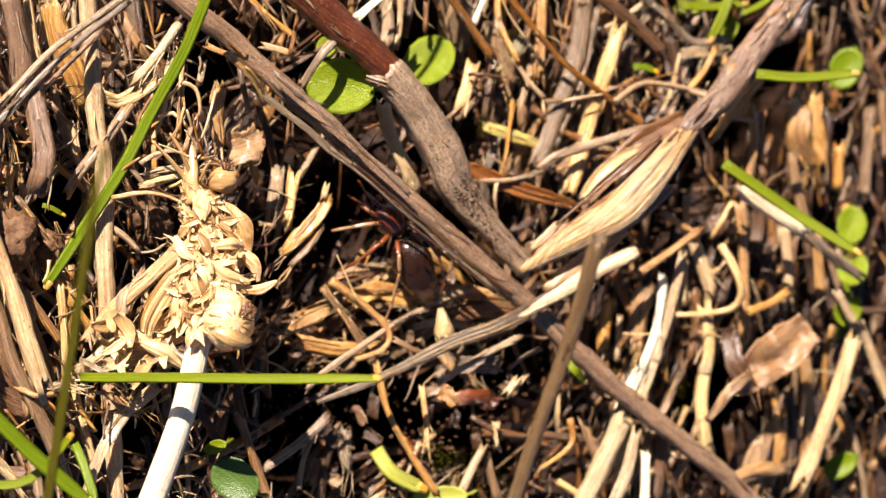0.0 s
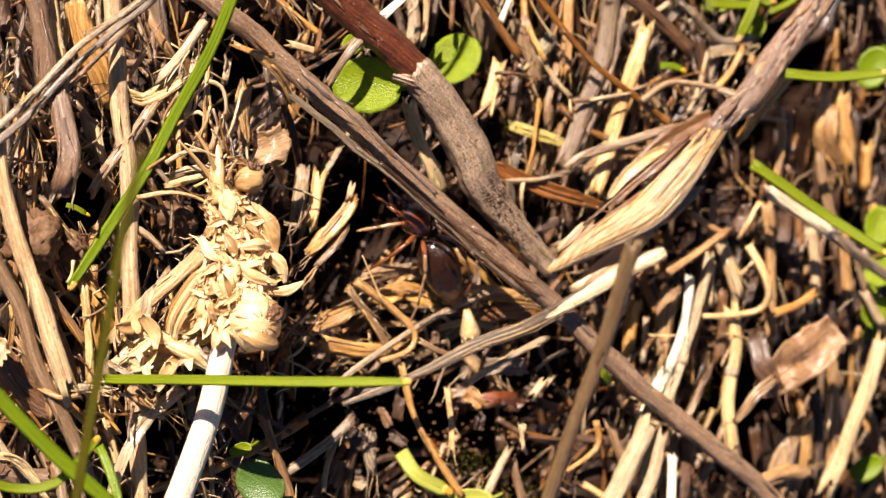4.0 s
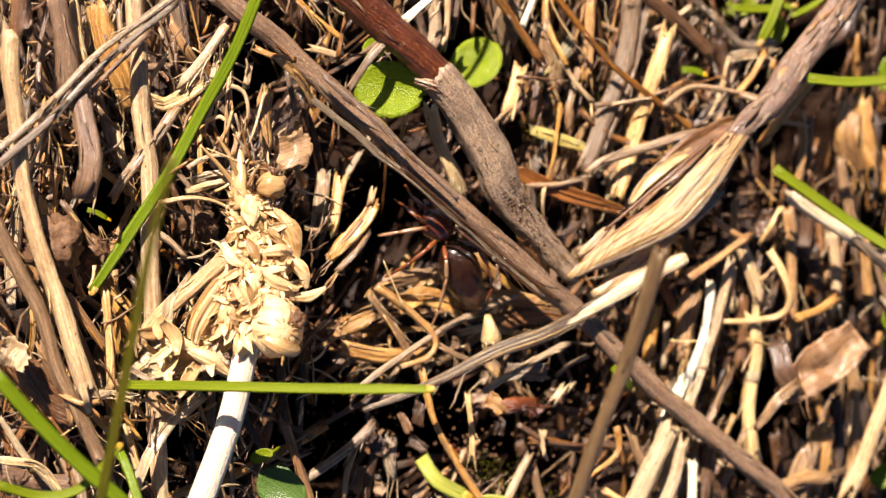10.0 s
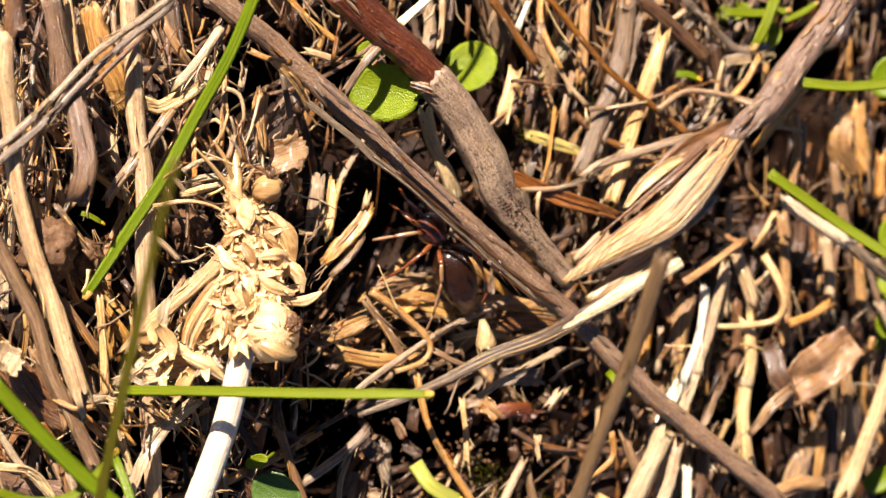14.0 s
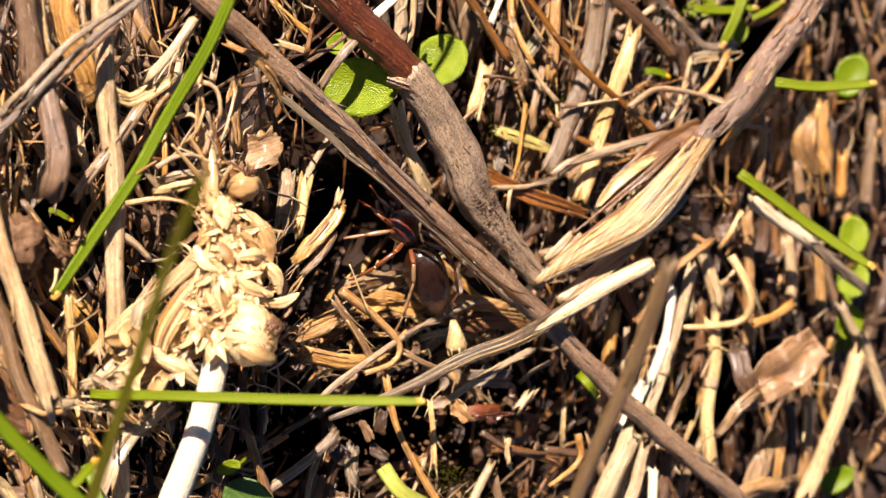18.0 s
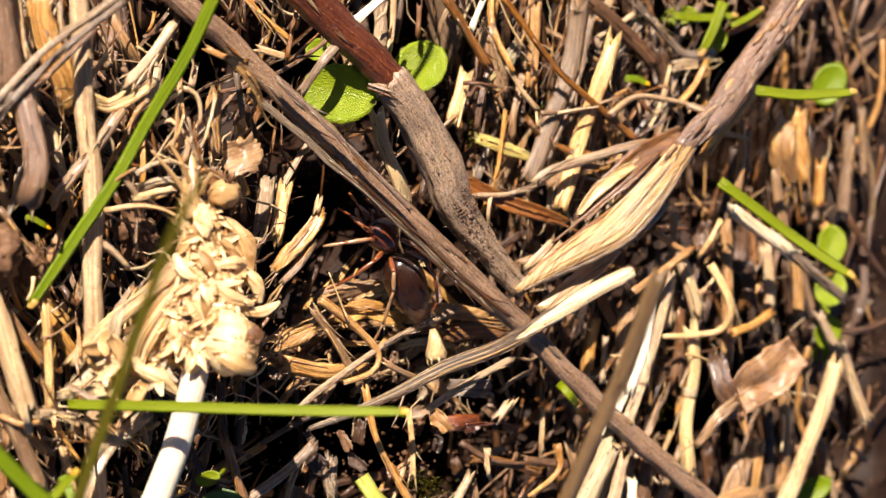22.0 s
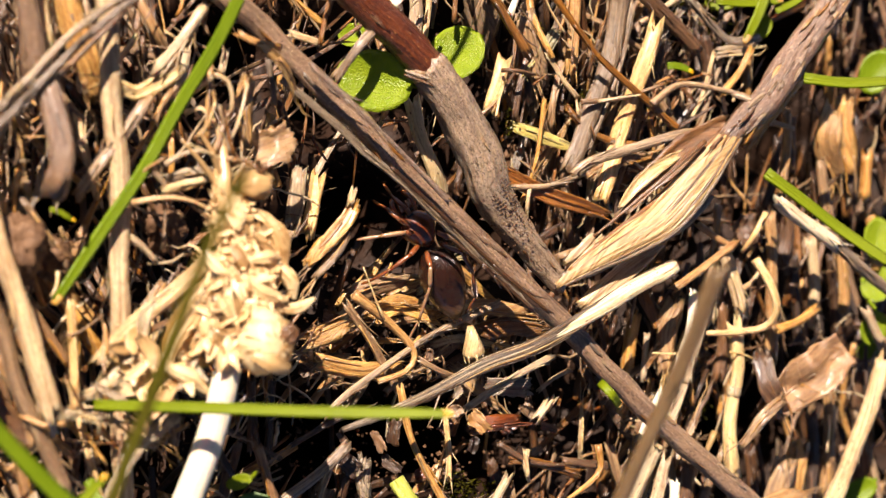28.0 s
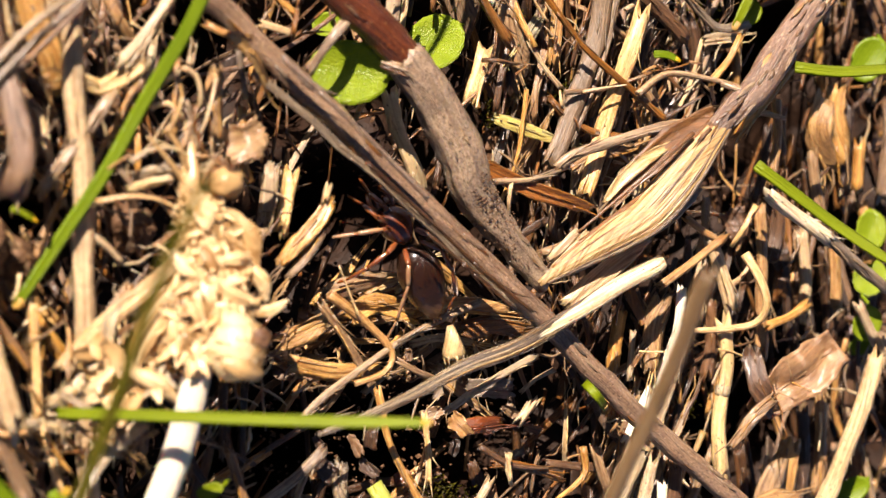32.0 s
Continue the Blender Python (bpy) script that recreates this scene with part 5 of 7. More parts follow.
stalk("dark", 1.30, (25.3, 18, -5), (25.9, 15.7, -5), (26.1, 13.5, -5))
ribbon("pale", 0.90, (26, 16.3, -4), (28.9, 16.6, -4))
stalk("tan", 0.70, (28.9, 16.7, -3), (27.7, 14.7, -3), (26, 12.9, -3))
thread("grey", 0.59, (18.2, 11.7, -2), (21, 13.4, -2), (24.6, 13, -1), (27.5, 12.3, 0))
thread("tan", 0.39, (12.1, 11.7, -3), (15.7, 12.1, -3), (18.9, 13.2, -2))
stalk("tan", 0.79, (18.5, 14.3, -4), (20.4, 12.1, -4), (22.1, 9.8, -4))
thread("dark", 0.39, (21.5, 9.9, -3), (24.5, 11.8, -2))
stalk("brown", 0.68, (11.5, 11.2, -4), (13, 9.8, -4), (15.4, 8.8, -4), (18.4, 8.4, -4))
stalk("grey", 0.82, (11.4, 5.9, -3), (12.8, 7, -2.5), (16.3, 8.1, -2), (20.7, 9.3, -1), (24.7, 9.5, -1))
ribbon("tan", 1.48, (14, 5.9, -5), (16.2, 6.9, -5), (19.5, 7.8, -5))
stalk("tan", 0.89, (32.4, 14, -1), (29.9, 11.4, -1), (27.9, 8.6, -2))
thread("tan", 0.60, (28.7, 10.5, -2), (30.6, 10.5, -2), (32.7, 10.1, -2))
stalk("tan", 1.00, (31.8, 11.7, -2), (32.8, 8.7, -3), (32.2, 4.7, -3))
ribbon("tan", 2.16, (38.5, 11.9, -4), (38, 9.1, -4), (40, 6, -5))
# low pieces on this side coloured darker so gaps between straws look shaded
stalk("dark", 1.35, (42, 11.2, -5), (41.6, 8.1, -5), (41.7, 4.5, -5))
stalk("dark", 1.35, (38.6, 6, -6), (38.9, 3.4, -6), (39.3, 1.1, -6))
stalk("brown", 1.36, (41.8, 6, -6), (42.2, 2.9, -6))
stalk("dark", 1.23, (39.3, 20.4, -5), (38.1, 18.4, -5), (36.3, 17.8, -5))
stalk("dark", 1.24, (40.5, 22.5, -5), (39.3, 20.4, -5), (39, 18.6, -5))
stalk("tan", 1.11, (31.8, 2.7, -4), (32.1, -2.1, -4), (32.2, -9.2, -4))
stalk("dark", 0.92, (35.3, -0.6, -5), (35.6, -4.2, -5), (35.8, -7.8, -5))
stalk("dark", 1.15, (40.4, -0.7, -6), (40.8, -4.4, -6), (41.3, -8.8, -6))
ribbon("tan", 1.44, (37, 0.6, -5), (37.4, -1.2, -5))
stalk("bleached", 1.19, (29.7, 3.8, 0), (34.2, 1.2, 0), (36, 0.2, 0))
stalk("grey", 1.01, (35.9, 0.4, 0), (38.3, -1.4, 0), (41.9, -3.8, 0))
stalk("tan", 0.69, (22.9, 2.1, -2), (24.9, 0.9, -2), (26.6, 0.1, -2))
stalk("tan", 0.83, (26, 0.5, -1), (23, -1.4, -1), (19.8, -3.2, -1))
stalk("tan", 0.80, (26.4, 3.5, -4), (26.1, 0.4, -4), (25.7, -1.5, -4))
stalk("pale", 1.30, (26.3, 0, -3), (27.3, -2.5, -3), (28.3, -5.2, -3))
stalk("pale", 1.09, (25.4, -1.7, -3), (23.9, -6.9, -3), (22.1, -11.8, -3), (20.7, -15, -3))
stalk("white", 0.99, (23.4, -3.8, -3), (22.7, -7.9, -3), (21.3, -11.5, -3))
ribbon("tan", 1.68, (22.2, -4.4, -4), (21.5, -6.9, -4), (21, -10.1, -4))
stalk("pale", 0.60, (20.1, -6.9, -5), (19.8, -10.9, -5))
stalk("tan", 1.20, (19.5, -6, -6), (19, -9, -6), (18.8, -11.9, -6))
stalk("brown", 1.11, (27.7, -4.9, -5), (27.9, -8.1, -5), (27.4, -11.2, -5))
thread("pale", 0.74, (28.1, -0.8, -1), (28.9, -2.9, 0), (29.6, -4.9, 0), (29.3, -6.4, -1), (27.1, -6.9, -2), (24.6, -7, -3))
thread("pale", 0.50, (27.9, -3.6, -3), (29.3, -2.8, -3), (30.2, -1.7, -3))
flake("brown", (29.5, 1.5, -4), 2.8, 2.2, 2.1)
thread("pale", 0.55, (29.9, 3, -2), (28.7, 1.2, -2), (28.2, -0.3, -3))
stalk("tan", 0.81, (32, -6.9, -3), (34.4, -6.2, -3), (36.2, -5.2, -3))
stalk("spotted", 1.35, (27.5, -6.3, -3), (28, -10, -3), (27.1, -14, -3), (27.3, -17.5, -3), (28.5, -20.7, -4))
ribbon("tan", 1.7, (39.8, 12.7, -4), (40.1, 9.7, -4), (40.7, 6.3, -4))
stalk("tan", 1.14, (42.8, 8.2, -4.5), (42.5, 4.3, -4.5))
stalk("tan", 1.24, (46.2, 11.3, -4.5), (45.8, 7.4, -4.5), (45.6, 3.3, -4.5))
stalk("tan", 1.14, (37.7, 7.3, -4.5), (38.2, 4.3, -4.5), (39.1, 1.2, -4.5))
stalk("brown", 0.95, (34.1, 11, -4), (33.9, 6.8, -4))
stalk("tan", 0.86, (47.6, 13.2, -4.5), (48, 7, -4.5))
stalk("pale", 1.05, (36.7, 0.7, -4.5), (37.2, -3.3, -4.5), (37, -6.4, -4.5))
stalk("tan", 1.05, (40.6, -0.3, -5), (41, -5.5, -5))
stalk("pale", 0.76, (26.2, -2.2, -4), (25.8, -6.1, -4))
stalk("tan", 1.05, (43.4, 2.8, -4.5), (44.2, -1.9, -4.5))
stalk("tan", 1.24, (39.2, -10.6, -5), (39.6, -16.8, -5), (39.2, -21.4, -5))
ribbon("tan", 1.90, (36, -17, -4.5), (35, -22.6, -4.5))
stalk("pale", 1.9, (41.1, -9.7, 0), (39.4, -14.2, 0), (37.7, -18.7, -0.5), (35.9, -22.6, -1))
stalk("pale", 0.92, (40.9, -5.3, -2), (42.7, -8.4, -2))
stalk("spotted", 1.94, (19, -15.4, -2), (17.4, -18.5, -2), (14.8, -23.1, -2))
stalk("pale", 1.07, (20, -17, -2), (19.1, -20.4, -2), (17.7, -23.3, -2))
stalk("white", 0.98, (21, -19.2, -2), (20.8, -23.5, -2))
stalk("tan", 0.88, (15.9, -16, -4), (16.6, -18.1, -4), (17.4, -19.7, -4))
stalk("brown", 1.30, (23.8, -17.5, -4), (23.6, -20.4, -4), (22.8, -23.4, -4))
thread("gold", 0.55, (25.7, -15.2, -3), (25.1, -16.4, -3), (24.4, -17.6, -3))
stalk("brown", 0.88, (11.8, -17.1, -5), (13.9, -17.4, -5), (16.7, -17.8, -5))
thread("tan", 0.53, (14.1, -15.7, -3), (14.4, -17.6, -3), (13.4, -18.7, -3), (11.3, -19.9, -3))
ribbon("tan", 2.24, (34, -18.7, -4), (33.4, -21, -4), (32.7, -23.7, -4))
ribbon("tan", 1.52, (29.8, -22.3, -3), (32, -21.6, -3), (35.7, -21.3, -3))
# two low stalks, their dark colour standing in for gap shade
stalk("dark", 1.24, (37.5, -14.6, -5), (37.8, -18.2, -5), (37.5, -21.8, -5))
stalk("dark", 1.13, (31.6, -17.5, -6), (32.1, -21.2, -6), (31.9, -24.2, -6))
stalk("pale", 0.68, (13.4, -21.3, -4), (15.1, -22.4, -4), (16.7, -23.5, -4))
rib_stalk("stalk", 1.3, (-9.6, -13.1, -1), (-6.5, -12.1, -0.5), (-2.8, -10.6, 0), (1.5, -8.6, 0.5), (5.8, -7.2, 1), (10.5, -5, 1), (14.7, -2.8, 1), (18.6, -1.2, 1))
stalk("pale", 0.66, (1.4, -12.1, -2), (3.6, -10.9, -2), (6.2, -9.6, -2), (9, -8.3, -2))
stalk("tan", 0.75, (-3.3, -10.5, -4), (-2.3, -14.5, -4), (-0.2, -18.3, -4), (2, -21.6, -4))
stalk("pale", 0.52, (1.1, -12.6, -5), (1.5, -15.5, -5), (1.6, -18, -5))
ribbon("stalk", 1.22, (-5.8, -15.9, -5), (-5.9, -17.5, -5), (-5.7, -19.1, -5))
stalk("grey", 1.01, (-7.6, -14.6, -4), (-10.1, -16.7, -4), (-13.9, -19.1, -4))
stalk("dark", 0.94, (-6.8, -17, -6), (-7.4, -19.5, -6), (-7.9, -22.3, -6))
ribbon("red", 1.33, (2.6, -13.7, -3), (4.3, -13.3, -2.5), (6.6, -13.3, -3))
flake("tan", (2.2, -13.1, -1.5), 2.1, 1.2, 2.4)
flake("grey", (5.8, -10.7, -3), 3.8, 1.6, 3.1)
stalk("pale", 0.95, (8.7, -12, -2), (7.6, -13.3, -2))
stalk("pale", 0.38, (6, -15.4, -1), (6.2, -16.5, -1), (6.3, -17.6, -1))
stalk("brown", 0.72, (6.1, -16.5, -3), (8.4, -16.8, -3), (12.1, -18, -3))
stalk("pale", 0.86, (6.3, -18, -4), (5.2, -19.7, -4), (4.1, -21.8, -4))
stalk("tan", 0.97, (7.1, -18.9, -5), (7.6, -20.7, -5), (8.1, -22.6, -5))
stalk("pale", 0.84, (-2.8, -21.4, -4), (-4.3, -22.2, -4))
ribbon("tan", 1.22, (-9.8, -8.4, -5), (-6.3, -9.2, -5), (-2.7, -9, -5))
thread("tan", 0.70, (-7.3, -3.3, -4), (-5.2, -4.8, -4), (-2.9, -6.8, -4), (-2.1, -8.2, -4), (-2.9, -9.3, -4), (-5.2, -10, -4))
stalk("tan", 0.80, (-7.5, -4.1, -5), (-5.3, -7.1, -5), (-3.1, -10.6, -5))
stalk("grey", 0.61, (-9.6, -12.3, -4), (-7.4, -10.5, -4), (-4.2, -8.6, -4), (-1.2, -6.9, -4), (2.4, -5.2, -4), (5.3, -4.2, -4))
stalk("tan", 0.47, (-1.7, -8.4, -4), (-0.2, -9.2, -4), (1.4, -9.8, -4))
ribbon("tan", 1.59, (-10.2, -6.8, -6), (-8.4, -6.2, -6), (-6.7, -5.6, -6))
ribbon("tan", 1.42, (-6.7, -3.5, -6), (-4.4, -2.8, -6), (-1.8, -2.5, -6))
ribbon("tan", 1.52, (-4.9, -5.4, -6), (-2.4, -4.5, -6), (0.7, -5.3, -6))
ribbon("tan", 1.44, (1.3, -5, -5), (4.4, -4.6, -5), (8.6, -5.3, -5))
ribbon("brown", 1.35, (4.4, -6.5, -5), (7, -6, -5), (9.9, -6.7, -5))
ribbon("tan", 1.19, (-7.8, 3.5, -3), (-9.2, 1.5, -3), (-11.8, -1, -3))
ribbon("tan", 0.82, (-8.4, 1.3, -3), (-9.7, -0.6, -3), (-11, -1.9, -3))
stalk("pale", 1.38, (-11.5, 5.6, -5), (-11.6, 4, -5), (-11.9, 2.3, -5))
stalk("pale", 1.38, (-10.4, 5.2, -4), (-10.8, 3.3, -4), (-11.2, 1.4, -4))
stalk("pale", 0.64, (-7.9, 4.5, -3), (-8.2, 3.3, -3))
stalk("pale", 0.55, (-13.3, 1.5, -4), (-12, 1.2, -4))
ribbon("rust", 1.3, (4.6, 6, -3.4), (8.3, 4.7, -3.4), (11.6, 3.7, -3.4), (14.9, 2.8, -3.4))
stalk("grey", 0.53, (5.9, 4.9, -3), (9.3, 5.1, -3), (12.2, 6, -3))
thread("pale", 0.33, (7.4, 4.9, -3), (7.2, 3.5, -3), (7.8, 1.8, -4))
stalk("tan", 1.47, (11.8, -0.9, -5), (15.1, 0.1, -5), (17.8, 1, -5))
stalk("tan", 1.18, (-38.7, 2.1, 0), (-36.7, -1.9, 0), (-35.4, -4.6, 0), (-34.2, -8.7, 0), (-32.6, -11.9, 0), (-30.8, -16.2, 0))
stalk("tan", 0.60, (-33.3, 3.6, -2), (-31.6, 1.2, -2), (-29.8, -1.4, -2))
thread("tan", 0.34, (-33.6, 5.7, -2), (-33.9, 3.6, -2), (-33.8, 1.7, -2))
thread("pale", 0.30, (-31.1, -1.2, -1), (-31.2, -2.2, -1), (-31.6, -2.9, -1))
stalk("pale", 0.82, (-30.3, -3.1, -1), (-30, -6.8, -1), (-29.9, -10.7, -1))
stalk("orange", 0.78, (-32.9, -3.5, -2), (-31.5, -5.5, -2), (-30, -7.7, -2))
stalk("pale", 1.46, (-21.6, -0.3, 3), (-24.6, -3.3, 1.5), (-26.8, -5.7, 0), (-28.3, -7.7, -1))
thread("pale", 0.61, (-26.5, 1.3, -1), (-25.3, 0.6, -1), (-24, -0.7, -1))
ribbon("tan", 0.78, (-21.5, -1.2, 2), (-22.8, -3.8, 1), (-23.8, -6.4, 0))
ribbon("tan", 0.96, (-23.5, -2.1, -1), (-24.9, -4.7, -1), (-25.3, -7.3, -1))
flake("pale", (-37.3, -7.7, 0), 2.0, 2.5, 1.1)
ribbon("brown", 2.23, (-36.8, -8.3, -2), (-34.9, -11, -2), (-33, -13.4, -2))
stalk("tan", 0.85, (-35.3, -7, -1), (-33.4, -10.5, -1), (-32.8, -13.1, -1))
ribbon("pale", 0.55, (-38.3, -12.4, -1), (-37, -14.6, -1), (-36, -15.9, -1), (-34, -18.3, -1))
ribbon("pale", 0.68, (-38.3, -15.6, -1), (-35.8, -16, -1), (-34.3, -17.5, -1), (-33.7, -18.6, -1))
stalk("bark", 1.93, (-37.7, -17, -5), (-34.7, -18, -5), (-31.7, -18.4, -5))
stalk("pale", 0.73, (-32.4, -16.7, -2), (-32, -18, -2), (-31.8, -19.8, -2))
ribbon("pale", 1.04, (-23.4, -11.2, 1), (-25.8, -13.5, 0), (-27.6, -16.3, 0), (-28.7, -20.2, -1))
ribbon("pale", 1.04, (-27.1, -9.4, 0), (-25.4, -8.9, 1), (-23.4, -8.5, 1), (-21, -9.7, 1))
ribbon("pale", 0.95, (-29.3, -9.8, -1), (-27.8, -9.1, 0), (-25.6, -7.3, 0))
stalk("orange", 1.00, (-15.6, -13.9, -3), (-14.7, -16.8, -3), (-13.2, -21, -3))
stalk("dark", 0.83, (-15.2, -9.7, -5), (-15.1, -12.5, -5), (-15, -14.8, -5))
stalk("dark", 0.74, (-13.1, -9.9, -6), (-13.3, -13.6, -6), (-13.5, -16.3, -6))
thread("tan", 0.39, (-29.1, -12.4, -1), (-28.4, -13.5, -1), (-27.6, -14.6, -1))
thread("tan", 0.39, (-28.2, -11.6, -1), (-27.4, -12.8, -1), (-26.6, -13.8, -1))
ribbon("tan", 1.04, (-26.5, -11.6, 0), (-25.6, -12.5, 0), (-24.3, -13.2, 0))
grass("green", 0.94, (-19.9, 19.5, 6), (-21.5, 14.7, 4), (-23.7, 10, 2), (-25.8, 5.7, 1), (-28.7, 1, 0), (-31.4, -3.2, -0.5))
grass("green2", 0.92, (28.8, 13.9, 4), (32.6, 13.6, 5), (37.7, 14, 6))
grass("green2", 0.97, (26.7, 6.3, 2), (30, 3.9, 3), (33.3, 1.5, 4), (37.7, -1.6, 6))
grass("green", 0.72, (-29.9, -15.1, 2), (-29.4, -16.7, 3), (-28.7, -19.5, 4))
grass("green", 1.09, (-40.6, -8.2, 12), (-37.2, -12.1, 12), (-34.1, -15.3, 12), (-30.7, -18.4, 12))
grass("green2", 0.71, (-40.2, -16, 9), (-37.1, -17, 9), (-34.7, -16.6, 10), (-32.9, -14.7, 11), (-32.1, -13.4, 12))
grass("green2", 0.71, (12.2, -10.3, 0), (12.5, -11.1, 1.2), (14.2, -12.4, 0))
grass("green", 0.64, (21.1, 15, -4), (22.4, 15, -4), (23.5, 14.6, -4))
grass("green2", 1.00, (30.6, 22, -3), (29.5, 19.4, -3), (28.3, 17.4, -3))
grass("green2", 0.43, (-31.4, 3, -2), (-30.7, 2.8, -2), (-29.7, 2.2, -2))
ribbon("tan", 0.98, (29.5, -12.4, 1), (27.4, -13.9, 1), (26.1, -16.2, 0))
# deep filler: its browns and darks paint in the shade between upper straws
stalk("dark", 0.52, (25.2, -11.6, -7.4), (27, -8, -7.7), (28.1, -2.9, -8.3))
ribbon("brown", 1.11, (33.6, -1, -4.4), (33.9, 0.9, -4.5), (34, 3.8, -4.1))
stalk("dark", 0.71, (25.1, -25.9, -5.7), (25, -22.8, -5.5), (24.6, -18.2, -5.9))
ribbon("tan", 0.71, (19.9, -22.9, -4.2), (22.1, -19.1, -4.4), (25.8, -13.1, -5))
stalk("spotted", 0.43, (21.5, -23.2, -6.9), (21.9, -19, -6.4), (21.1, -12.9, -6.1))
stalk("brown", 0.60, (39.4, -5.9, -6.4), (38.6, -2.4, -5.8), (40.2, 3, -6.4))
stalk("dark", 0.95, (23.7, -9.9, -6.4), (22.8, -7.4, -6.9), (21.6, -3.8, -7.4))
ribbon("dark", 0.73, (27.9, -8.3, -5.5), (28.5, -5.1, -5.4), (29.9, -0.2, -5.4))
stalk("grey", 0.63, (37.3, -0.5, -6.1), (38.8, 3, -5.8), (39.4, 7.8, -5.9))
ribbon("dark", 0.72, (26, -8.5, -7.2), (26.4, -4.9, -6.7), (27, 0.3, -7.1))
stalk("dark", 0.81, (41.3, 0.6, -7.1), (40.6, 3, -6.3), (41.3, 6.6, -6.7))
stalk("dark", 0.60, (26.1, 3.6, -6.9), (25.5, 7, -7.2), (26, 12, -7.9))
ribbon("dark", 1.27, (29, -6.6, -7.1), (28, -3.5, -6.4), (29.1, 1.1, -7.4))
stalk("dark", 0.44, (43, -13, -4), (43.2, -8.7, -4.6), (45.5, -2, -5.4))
ribbon("brown", 1.23, (43.9, -15.7, -6.5), (43.7, -11.3, -6.1), (45.9, -4.7, -6.8))
stalk("pale", 0.43, (24, -21.4, -5.8), (22.6, -16.8, -4.8), (22.9, -10.2, -4.8))
stalk("tan", 0.44, (24.4, -13, -4.5), (24.5, -10.4, -4.7), (26.1, -6.4, -5.6))
ribbon("tan", 0.78, (42.5, 5, -7.2), (42.8, 8.4, -6.7), (42.9, 13.4, -6.7))
stalk("brown", 0.49, (38.1, -7.7, -6.7), (37.3, -5.1, -5.9), (37.8, -1.2, -6.2))
stalk("tan", 0.41, (20.5, 6.2, -5.4), (20.2, 8.2, -4.5), (19.4, 11.3, -4.1))
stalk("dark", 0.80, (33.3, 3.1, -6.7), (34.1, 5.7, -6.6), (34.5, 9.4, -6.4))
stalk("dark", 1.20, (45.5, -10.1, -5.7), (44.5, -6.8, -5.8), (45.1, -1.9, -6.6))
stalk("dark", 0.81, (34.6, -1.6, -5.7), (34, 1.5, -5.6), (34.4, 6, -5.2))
ribbon("brown", 1.29, (35, -2.1, -5.1), (34.2, 1.1, -5.4), (33.5, 5.7, -5.5))
stalk("brown", 1.11, (35, -4.5, -5.1), (36.1, -0.7, -5.7), (35.7, 5.2, -6.6))
stalk("brown", 0.38, (14.1, 13.9, -5.2), (14.5, 16.4, -4.6), (16.9, 20.8, -5.3))
ribbon("tan", 0.92, (23, 2.5, -6.9), (21.9, 6, -6.4), (22.3, 11.3, -6.7))
ribbon("dark", 0.60, (11.9, 10.9, -5.9), (12.4, 13.3, -6.5), (13.2, 17, -6.8))
stalk("dark", 0.68, (20, 12.2, -4.8), (20.8, 14.5, -5.3), (21.8, 18, -5))
ribbon("brown", 0.87, (20.6, 9.7, -5.3), (20.7, 11.8, -5.2), (21.7, 15, -5.9))
ribbon("grey", 0.80, (8.4, 2.8, -7.5), (8, 5.5, -6.7), (9.6, 9.8, -7.2))
ribbon("tan", 0.66, (17.1, 8.8, -6.6), (18.2, 10, -6.8), (20, 12.2, -7))
stalk("grey", 0.73, (9.8, 10.7, -7.5), (10.7, 14, -6.9), (12.4, 18.8, -6.7))
ribbon("pale", 0.48, (15.1, 3.1, -6.5), (15.4, 6.8, -6.6), (16.1, 12.4, -6.7))
stalk("brown", 0.68, (7.2, 10.4, -5), (7.7, 13.2, -5), (9.5, 17.8, -5.7))
stalk("brown", 0.47, (16.3, 8, -6.5), (17.2, 10.9, -6.9), (19.1, 15.6, -6.4))
stalk("tan", 0.65, (10.7, 9.7, -5.2), (10.8, 12.1, -5.2), (12.5, 16, -6.2))
stalk("tan", 0.37, (7.8, 3.3, -5.2), (8.9, 6.8, -4.6), (9.6, 11.8, -4.6))
ribbon("tan", 0.84, (19.1, 19, -6.1), (19.5, 20.1, -5.7), (20.6, 22, -5.3))
stalk("grey", 0.74, (25.1, 6.9, -5.7), (25.3, 10.3, -5.2), (27, 15.7, -4.9))
stalk("grey", 0.57, (19.9, 15.3, -5.3), (20.9, 17, -4.9), (23.4, 20, -5.1))
stalk("dark", 0.65, (9.3, 11.4, -6.2), (9, 12.6, -5.9), (9.1, 14.5, -6.1))
ribbon("brown", 0.54, (23, 9.9, -5.4), (25.3, 13.3, -5), (28.2, 17.8, -4.6))
stalk("tan", 0.51, (19.2, 11.2, -6.1), (20.1, 13.5, -6.2), (20.6, 16.8, -6.8))
stalk("brown", 0.54, (12, 15.1, -5.8), (11.8, 18.3, -6.3), (12.7, 23.2, -6))
ribbon("tan", 0.78, (8.5, 4.7, -6), (10.7, 7.2, -6.1), (12.5, 10.4, -5.6))
stalk("grey", 0.46, (4, 17.8, -6), (4, 18.9, -5.4), (4.7, 20.8, -4.8))
stalk("tan", 0.73, (27.7, 18.5, -5.9), (28.8, 19.9, -6), (29.7, 21.8, -5.5))
ribbon("dark", 0.71, (14.5, 2.9, -6.8), (13.8, 5, -6.5), (13.7, 8.2, -6.8))
stalk("pale", 0.36, (23.5, 9.3, -5.4), (24.9, 12.4, -4.6), (26.1, 16.4, -4.4))
stalk("pale", 0.54, (18.6, 18.4, -4.5), (20.4, 19.3, -4.9), (22.8, 20.9, -4.5))
